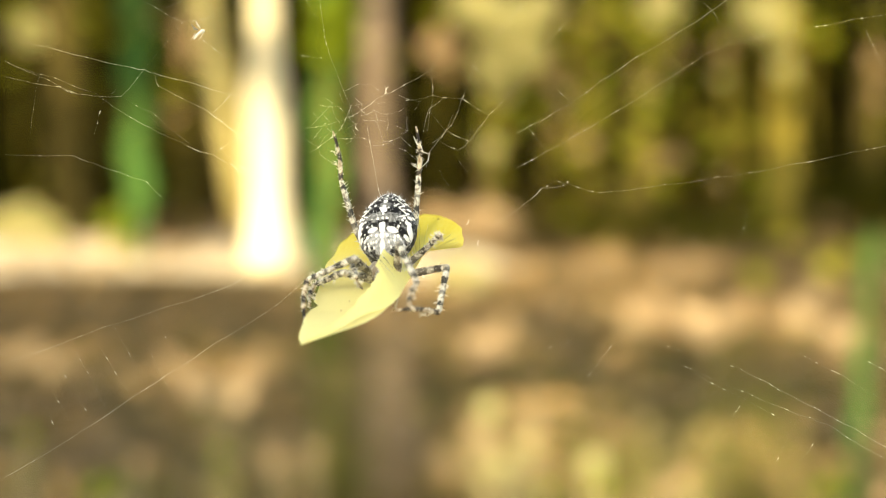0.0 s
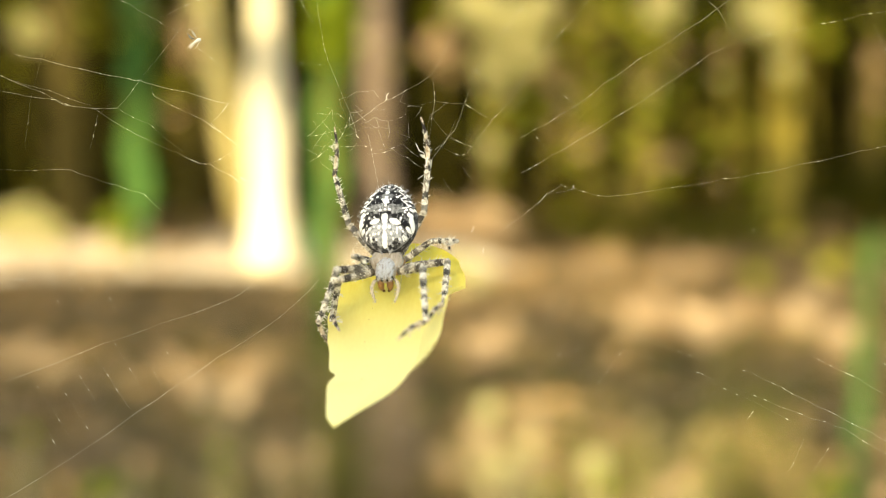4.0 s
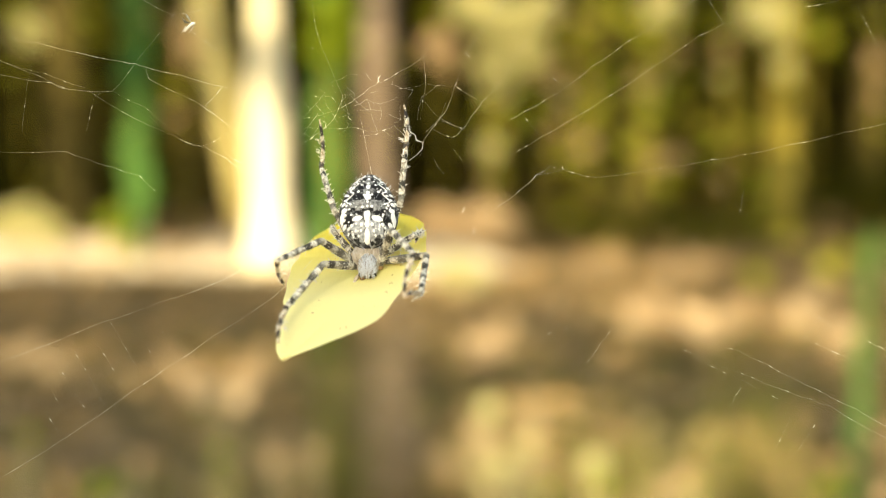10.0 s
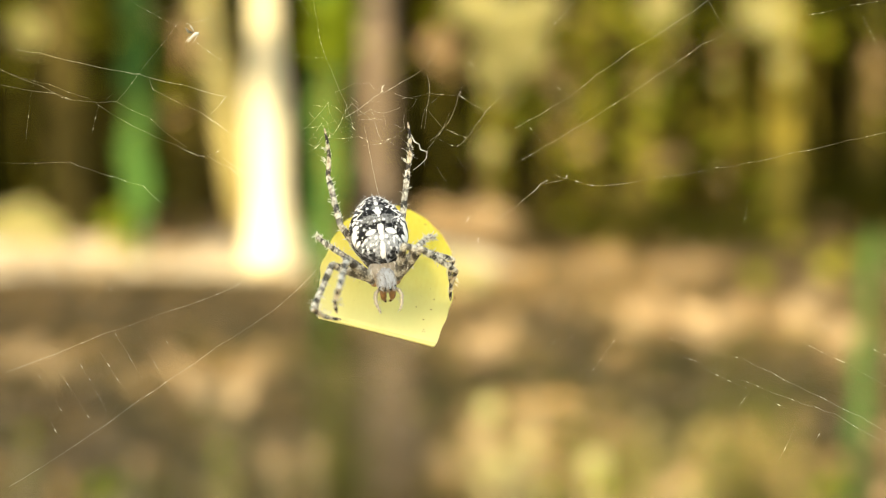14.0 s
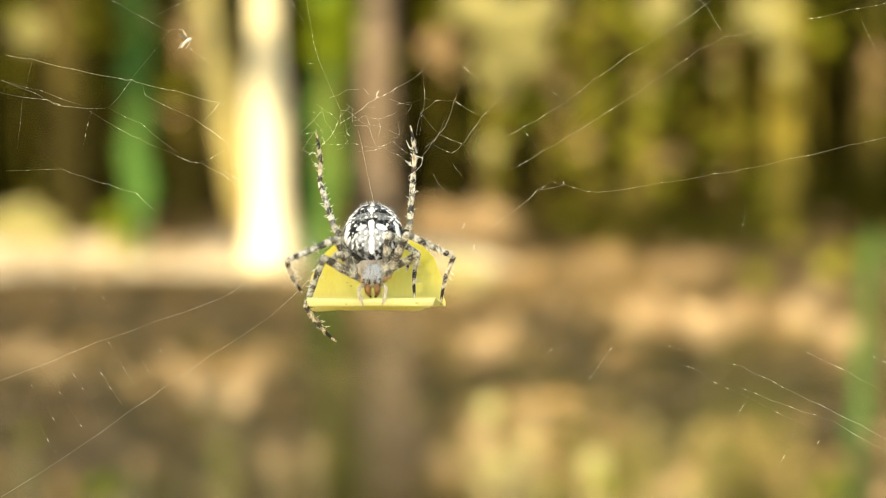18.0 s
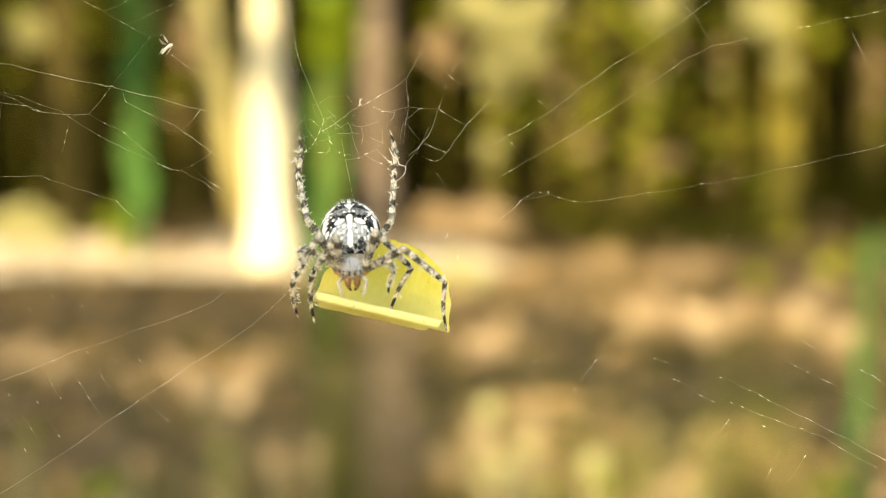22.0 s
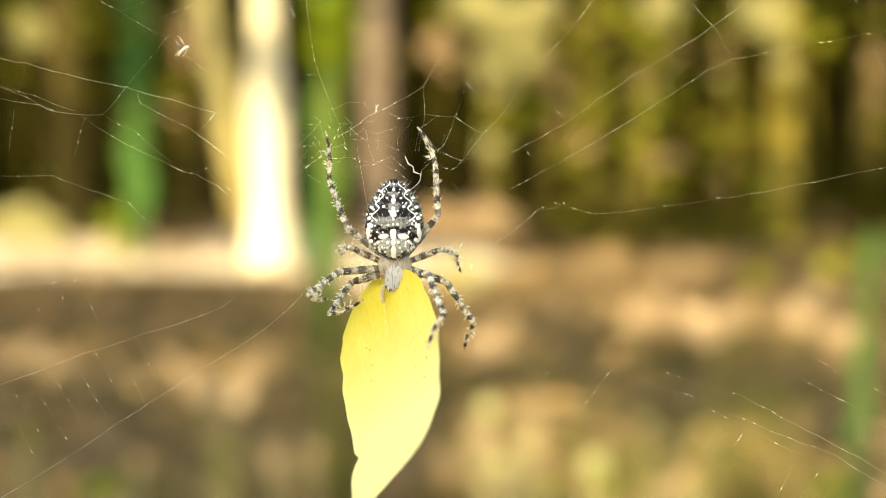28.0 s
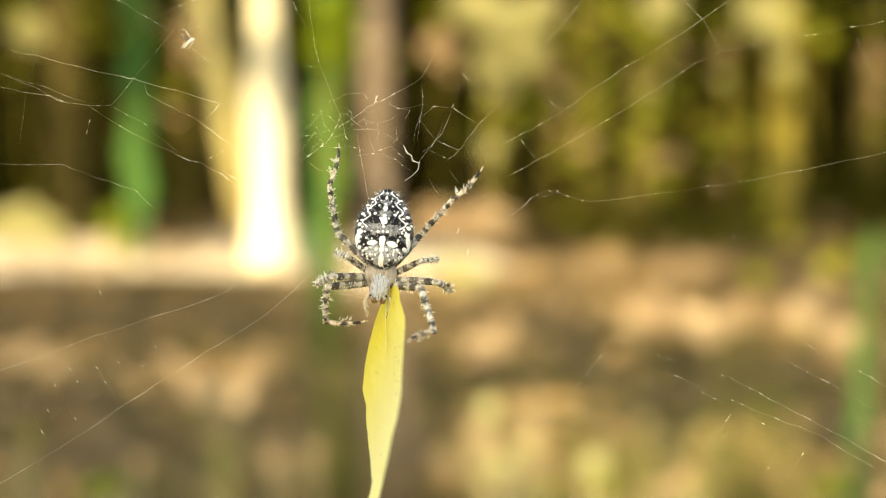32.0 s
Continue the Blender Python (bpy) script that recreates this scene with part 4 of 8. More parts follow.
def nick(s, q):
    """One edge is nipped in below the middle, the other bulges towards the tip."""
    return 1 - 0.10 * math.exp(-((s - 0.74) / 0.02) ** 2) if q > 0 else 1 + 0.42 * math.exp(-((s - 0.885) / 0.075) ** 2)


def leaf_rise(x, s):
    """Cupped blade with a shallow crease along the midrib and a faint ripple."""
    q = x / max(leaf_half(s), 1)
    flat = np.interp(s, [0.26, 0.34, 0.78, 0.86], [1, 0.10, 0.10, 1])
    return flat * 11 * abs(q) ** 1.4 * leaf_half(s) / LEAF_HALF - flat * 2.5 * math.exp(-(x / 9) ** 2) + flat * 3.0 * math.sin(8 * s + 3 * q) * q * q


def make_leaf():
    root = tagged(new("leaf"), "dry yellow lance-shaped leaf caught in the web", "leaf")
    strips = []
    rng = random.Random(9)
    for i in range(STRIPS):
        s0, s1 = EDGES[i], EDGES[i + 1]
        pair = []
        for name, q0, q1 in (("blade_piece", HEM, 10), ("margin_piece", -10, HEM)):
            bm = bmesh.new()
            uv = bm.loops.layers.uv.new()
            rows = []
            cuts = 2
            for k in range(cuts + 1):
                s = s0 + (s1 - s0) * k / cuts + (0.002 if k == cuts and i < STRIPS - 1 else 0)
                w = leaf_half(s)
                rows.append([bm.verts.new(Vector((w * q / 10 * nick(s, q) + leaf_mid(s), (s - s0) * LEAF_LONG, leaf_rise(w * q / 10, s))) * U) for q in range(q0, q1 + 1)])
            for a, b in zip(rows, rows[1:]):
                for q in range(q1 - q0):
                    f = bm.faces.new((a[q], a[q + 1], b[q + 1], b[q]))
                    for lp in f.loops:
                        lp[uv].uv = ((lp.vert.co.x / U) / 15000, (lp.vert.co.y / U + s0 * LEAF_LONG) / 15000)
            pair.append(part(name, bm, M_LEAF, root))
        blade = pair[0]
        strips.append(pair)
        bm = bmesh.new()
        r = 1.3 * (1 - 0.7 * s0)
        tube(bm, [Vector((leaf_mid(s0), 0, -2.2)) * U, Vector((leaf_mid(s1), (s1 - s0) * LEAF_LONG, -2.2)) * U], [r * U, r * U], 6)
        part("midrib", bm, M_RIB, blade)
        if i % 5 == 2:
            bm = bmesh.new()
            for _ in range(3):
                s = rng.uniform(s0, s1)
                x, g = rng.choice((-0.7, -0.55, -0.75, 0.4)) * leaf_half(s) + rng.uniform(-6, 6), rng.uniform(0.5, 1.2)
                ball(bm, Vector((x + leaf_mid(s), (s - s0) * LEAF_LONG, leaf_rise(x, s) + 0.2)) * U, (g * U, g * 1.3 * U, 0.6 * U), 0, 7, 5)
            part("speck", bm, M_SPOT, blade, "brown specks")
    return root, strips


def bent(i, total, twist=0.0, cup=0.0):
    """The pose of strip i in the leaf when its outer part is folded back by total degrees, turned about its length by twist, and its middle cupped forward by cup."""
    y = z = a = 0.0
    share = [math.exp(-((e - FOLD) / 0.024) ** 2) if abs(e - FOLD) < 0.09 else 0 for e in EDGES]
    cups = [math.exp(-((e - CUP) / 0.035) ** 2) if abs(e - CUP) < 0.12 else 0 for e in EDGES]
    for k in range(i + 1):
        if k:
            step = (EDGES[k] - EDGES[k - 1]) * LEAF_LONG
            y += step * math.cos(a)
            z -= step * math.sin(a)
        a += radians(total) * share[k] / sum(share) - radians(cup) * cups[k] / sum(cups)
    h = max(0.0, min(1.0, (EDGES[i] - 0.15) / 0.6))
    return pose(0, y * U, z * U, -math.degrees(a), 0, 0) @ pose(0, 0, 0, 0, twist * h * h * (3 - 2 * h), 0)


def curled(i, total):
    """The turn of strip i's margin about its hem, rolled over the blade in the outer half."""
    s0, s1 = EDGES[i], EDGES[i + 1]
    h = max(0.0, min(1.0, ((s0 + s1) / 2 - 0.3) / 0.2))
    a, b = (Vector((leaf_half(s) * HEM / 10 + leaf_mid(s), (s - s0) * LEAF_LONG, leaf_rise(leaf_half(s) * HEM / 10, s))) * U for s in (s0, s1))
    hem = Matrix.Translation(a)
    return hem @ Matrix.Rotation(radians(total * h * h * (3 - 2 * h)), 4, (b - a).normalized()) @ hem.inverted()


leaf, strips = make_leaf()


# ---- the web and what hangs in it ----
def make_web():
    root = tagged(new("spider_web"), "torn orb web of fine white silk", "spider web")
    rng = random.Random(12)

    def thread(name, g, *ends, beads=5, label=""):
        """A silk line through a few knots (x, y), with sticky drops along it."""
        bm = bmesh.new()
        pts = []
        for (x0, y0), (x1, y1) in zip(ends, ends[1:]):
            for k in range(6):
                s = k / 6
                pts.append(Vector((x0 + (x1 - x0) * s + rng.uniform(-0.5, 0.5), y0 + (y1 - y0) * s - 2.0 * math.sin(math.pi * s) + rng.uniform(-0.5, 0.5),
                                   rng.uniform(-1, 1))))
        pts.append(Vector((*ends[-1], 0)))
        tube(bm, [p * U for p in pts], [0.13 * g * U * rng.uniform(0.5, 1.4) for _ in pts], 5)
        for _ in range(beads):
            k = rng.randrange(len(pts) - 1)
            p = pts[k].lerp(pts[k + 1], rng.random())
            d = (pts[k + 1] - pts[k]).normalized()
            e = rng.uniform(1.5, 5)
            tube(bm, [(p - d * e) * U, p * U, (p + d * e) * U], [0.1 * U, rng.uniform(0.4, 0.9) * U, 0.1 * U], 5)
        ob = part(name, bm, M_SILK, root, label)
        return ob
    # spokes, torn cross threads and the sticky spiral
    thread("spoke", 1.6, (-641, 320), (-596, 311), (-521, 291), (-442, 273), (-420, 270), (-402, 263), (-343, 248), (-258, 223), beads=16)
    thread("spoke", 1.0, (-670, 285), (-596, 253), (-541, 226), (-462, 221), beads=7)
    thread("spoke", 0.6, (-641, 273), (-581, 255), (-511, 228), (-437, 179), (-407, 166), beads=6)
    thread("spoke", 1.1, (-670, 257), (-571, 238), (-541, 226), beads=5)
    thread("cross_thread", 0.55, (-462, 221), (-420, 270), beads=2)
    thread("cross_thread", 0.45, (-416, 277), (-347, 360), beads=2)
    thread("spoke", 0.8, (-402, 263), (-397, 241), (-313, 199), (-253, 156), beads=5)
    thread("spoke", 0.7, (-492, 434), (-432, 400), (-392, 376), (-353, 355), beads=5)
    thread("cross_thread", 0.5, (-392, 376), (-343, 398), (-293, 418), beads=2)
    thread("cross_thread", 0.4, (-432, 400), (-390, 418), beads=1)
    thread("cross_thread", 0.45, (-353, 355), (-293, 365), beads=2)
    thread("cross_thread", 0.6, (-321, 327), (-273, 290), beads=3)
    thread("cross_thread", 0.5, (-298, 192), (-268, 223), beads=2)
    thread("cross_thread", 0.5, (-298, 192), (-247, 148), beads=2)
    thread("spoke", 0.5, (-437, 179), (-353, 139), (-323, 124), beads=4)
    thread("cross_thread", 0.4, (-462, 221), (-406, 192), (-341, 138), beads=2)
    thread("cross_thread", 0.3, (-625, 152), (-615, 233), (-581, 362), beads=2)
    thread("cross_thread", 0.3, (-511, 149), (-496, 209), (-472, 233), beads=2)
    thread("spoke", 0.9, (-670, 118), (-546, 116), (-511, 102), (-467, 87), (-417, 70), (-387, 40), beads=7)
    thread("cross_thread", 0.6, (-325, 124), (-303, 121), (-263, 99), (-237, 78), beads=4)
    thread("cross_thread", 0.4, (-303, 121), (-271, 136), (-247, 154), beads=2)
    thread("cross_thread", 0.4, (-275, 116), (-235, 88), beads=2)
    thread("spoke", 1.3, (-670, -255), (-492, -190), (-397, -159), (-273, -119), (-233, -94), beads=9)
    thread("spoke", 1.3, (-670, -459), (-531, -375), (-432, -308), (-377, -273), (-293, -218), (-204, -164), (-164, -134), (-114, -86), beads=10)
    thread("spoke", 0.5, (-660, -76), (-581, -70), (-526, -65), (-452, -59), beads=5)
    thread("cross_thread", 0.4, (-377, -273), (-331, -319), beads=1)
    thread("spoke", 0.6, (-137, 404), (-114, 362), beads=3)
    thread("spoke", 0.7, (-112, 432), (-99, 328), (-87, 288), (-55, 209), (-42, 169), beads=5)
    thread("cross_thread", 0.4, (-144, 295), (-89, 290), beads=2)
    thread("spoke", 0.8, (129, 338), (92, 271), (45, 243), (-5, 218), (-30, 199), beads=5)
    thread("cross_thread", 0.7, (92, 271), (95, 223), (89, 194), (84, 159), beads=3)
    thread("cross_thread", 0.5, (49, 215), (95, 223), (146, 218), beads=2)
    thread("spoke", 0.9, (253, 386), (218, 343), (166, 276), beads=4)
    thread("cross_thread", 0.7, (166, 276), (190, 257), beads=2)
    thread("cross_thread", 0.45, (166, 276), (150, 225), (146, 218), beads=2)
    thread("cross_thread", 0.3, (166, 417), (154, 362), (129, 338), beads=1)
    thread("spoke", 0.9, (392, 432), (353, 377), (318, 338), (273, 293), (258, 273), (233, 228), (194, 189), (174, 162), (159, 141), (139, 125), beads=8)
    thread("spoke", 1.0, (146, 218), (132, 177), (119, 162), (104, 144), (89, 124), (82, 94), beads=6)
    thread("cross_thread", 0.6, (146, 218), (194, 189), beads=3)
    thread("cross_thread", 0.5, (118, 162), (160, 141), beads=3)
    thread("cross_thread", 0.5, (104, 144), (136, 127), beads=2)
    thread("spoke", 1.0, (668, 432), (591, 374), (531, 335), (452, 288), (392, 248), (353, 218), (313, 194), (263, 167), (243, 156), beads=8)
    thread("spoke", 0.9, (750, 339), (680, 328), (626, 318), (581, 298), (501, 245), (412, 189), (343, 149), (298, 124), (243, 94), beads=7)
    thread("cross_thread", 0.8, (556, 414), (596, 372), (626, 318), beads=4)
    thread("cross_thread", 0.6, (319, 230), (340, 215), beads=2)
    thread("cross_thread", 0.4, (265, 166), (298, 124), beads=1)
    thread("spoke", 0.5, (770, 345), (849, 360), (929, 374), beads=6)
    thread("cross_thread", 0.6, (867, 341), (899, 273), beads=2)
    thread("cross_thread", 0.5, (833, 430), (846, 410), beads=2)
    thread("spoke", 0.8, (390, 50), (501, 63), (601, 77), (650, 84), (730, 99), (839, 121), (929, 140), beads=8)
    thread("spoke", 0.7, (390, 50), (338, 65), (288, 57), (258, 30), (223, 5), (192, -17), beads=6)
    thread("cross_thread", 0.5, (338, 65), (313, 72), (288, 57), (269, 37), beads=3)
    thread("cross_thread", 0.4, (656, 21), (646, -25), beads=1)
    thread("spoke", 0.6, (-114, 206), (-74, 204), (-45, 174), (-41, 162), beads=4)
    thread("spoke", 0.6, (-132, 166), (-89, 172), (-45, 189), (-5, 218), beads=4)
    thread("spoke", 0.6, (-129, 120), (-99, 139), (-70, 164), (-39, 174), beads=4)
    thread("cross_thread", 0.5, (-88, 148), (-33, 148), (5, 139), beads=3)
    thread("spoke", 0.6, (-45, 209), (-5, 174), (7, 140), (37, 149), (67, 124), beads=5)
    thread("cross_thread", 0.5, (-25, 132), (20, 139), (47, 124), (71, 106), beads=3)
    thread("cross_thread", 0.5, (-70, 164), (-55, 196), (-39, 212), beads=3)
    thread("cross_thread", 0.45, (-104, 194), (-88, 174), (-84, 149), beads=2)
    thread("spoke", 0.9, (641, -263), (690, -288), (735, -313), (780, -336), (849, -372), (899, -402), (938, -422), beads=12)
    thread("spoke", 0.7, (660, -310), (720, -335), (770, -353), (799, -364), (899, -424), beads=8)
    thread("cross_thread", 0.5, (760, -192), (799, -215), (811, -228), beads=4)
    thread("spoke", 0.55, (745, -235), (829, -278), (869, -303), (929, -335), beads=7)
    thread("spoke", 0.7, (869, -249), (894, -263), (929, -285), beads=4)
    thread("spoke", 0.3, (412, -218), (551, -263), (660, -310), beads=3)
    thread("spoke", 0.3, (437, -194), (551, -237), (641, -263), beads=3)
    thread("spoke", 0.3, (561, -273), (641, -313), (745, -367), beads=3)
    thread("cross_thread", 0.4, (700, -444), (730, -382), beads=1)
    thread("cross_thread", 0.4, (738, -447), (772, -400), beads=1)
    thread("cross_thread", 0.4, (626, -360), (633, -343), (643, -327), beads=2)
    thread("cross_thread", 0.5, (370, -279), (397, -243), (414, -221), beads=4)
    thread("cross_thread", 0.4, (283, -241), (305, -225), (343, -214), beads=3)
    thread("capture_thread", 0.32, (-611, -263), (-581, -311), (-553, -357), beads=2)
    thread("capture_thread", 0.32, (-576, -253), (-549, -297), (-523, -341), beads=2)
    thread("capture_thread", 0.32, (-541, -238), (-513, -285), (-490, -335), beads=2)
    thread("capture_thread", 0.32, (-511, -204), (-482, -255), (-450, -305), beads=2)
    thread("capture_thread", 0.32, (-477, -184), (-452, -228), (-426, -275), beads=2)
    thread("capture_thread", 0.3, (-581, -74), (-575, -104), (-565, -139), beads=1)
    thread("capture_thread", 0.3, (-533, -79), (-527, -119), (-515, -166), beads=1)
    thread("capture_thread", 0.35, (-492, -79), (-480, -114), (-466, -140), beads=2)
    thread("capture_thread", 0.28, (-442, -174), (-410, -233), (-380, -295), beads=1)
    thread("capture_thread", 0.28, (-621, -293), (-593, -343), (-571, -384), beads=1)
    thread("capture_thread", 0.28, (-402, -164), (-380, -214), (-353, -273), beads=1)
    thread("dragline", 0.9, (-23, 168), (-12, 105), (0, 42), beads=2)
    # the torn mesh round the hub: cells between short spokes, half of them broken
    bm = bmesh.new()

    def cells(a0, a1, na, r0, r1, nr, keep, lift):
        grid = {}
        for i in range(na + 1):
            for j in range(nr + 1):
                a = radians(a0 + (a1 - a0) * (i + rng.uniform(-0.3, 0.3)) / na)
                r = r0 + (r1 - r0) * (j + rng.uniform(-0.33, 0.33)) / nr
                grid[i, j] = Vector((r * math.cos(a), lift + r * math.sin(a), rng.uniform(-6, 6)))
        for (i, j), p in grid.items():
            for n in ((i + 1, j), (i, j + 1)):
                if n in grid and rng.random() < keep:
                    q = grid[n]
                    m = (p + q) / 2 + Vector((rng.uniform(-1.5, 1.5), -rng.uniform(0, 3), 0))
                    g = rng.uniform(0.07, 0.15)
                    tube(bm, [p * U, m * U, q * U], [g * U] * 3, 4)
                    if rng.random() < 0.3:
                        ball(bm, p * U, (0.6 * U, 0.55 * U, 0.55 * U), 0, 6, 5)
    cells(66, 150, 9, 100, 185, 5, 0.42, 60)
    cells(20, 62, 4, 130, 220, 3, 0.3, 20)
    part("torn_tangle", bm, M_SILK, root)["kind"] = "stuff"
    bm = bmesh.new()
    pts = [Vector((x, y, 4)) * U for x, y in ((60, 150), (66, 136), (74, 132), (76, 122), (88, 118), (86, 106), (76, 96), (62, 86))]
    tube(bm, pts, [0.4 * U, 1.1 * U, 0.6 * U, 1.2 * U, 0.5 * U, 0.5 * U, 0.35 * U, 0.3 * U], 6)
    part("silk_knot", bm, M_LITTER_SILK, root, "crumpled white silk strand")
    return root


def make_midge():
    root = tagged(new("midge"), "tiny dead pale midge stuck in the web", "insect")
    o = Vector((-323, 335, 3))
    bm = bmesh.new()
    tube(bm, [(o + Vector(p)) * U for p in ((-9, -12, 0), (-4, -6, 1), (2, -1, 2), (7, 2, 2), (11, 3, 1))], [1.2 * U, 2.2 * U, 2.6 * U, 3.4 * U, 2.0 * U], 8)
    part("body", bm, M_LITTER_SILK, root)
    for k, pts in enumerate((((2, 3, 2), (-6, 8, 5), (-12, 14, 6), (-8, 4, 3)), ((4, 4, 2), (-2, 12, 8), (-4, 20, 8), (2, 12, 4)))):
        bm = bmesh.new()
        bm.faces.new([bm.verts.new((o + Vector(p)) * U) for p in pts])
        bmesh.ops.solidify(bm, geom=bm.faces[:], thickness=0.5 * U)
        part("wing", bm, M_SILK, root)
    for x in (-6, 1, 8):
        bm = bmesh.new()
        tube(bm, [(o + Vector((x, -2, 1))) * U, (o + Vector((x - 3, -9, 5))) * U, (o + Vector((x - 8, -14, 2))) * U], [0.6 * U, 0.5 * U, 0.25 * U], 4)
        part("leg", bm, M_LITTER_SILK, root)
    return root


def make_flake(label, x, y, size, seed):
    root = tagged(new("debris"), label, "debris", group="scraps caught in the web")
    rng = random.Random(seed)
    bm = bmesh.new()
    pts = [Vector((x, y, 3))]
    for _ in range(4):
        pts.append(pts[-1] + Vector((rng.uniform(-0.5, 0.5), rng.uniform(-1, -0.2), rng.uniform(-0.3, 0.3))) * size)
    tube(bm, [p * U for p in pts], [0.4 * U, 0.9 * U, 0.7 * U, 1.0 * U, 0.35 * U], 6)
    part("scrap", bm, M_LITTER_SILK, root)
    return root


web = make_web()
hanging = [web, make_midge(), make_flake("curled white silk wisp in the web", 15, 238, 8, 1), make_flake("tiny pale seed husk in the web", 334, 70, 2, 2),
           make_flake("pale scrap of plant fluff in the web", 159, 2, 6, 3), make_flake("pale crumb of bark in the web", 176, -35, 4, 4)]


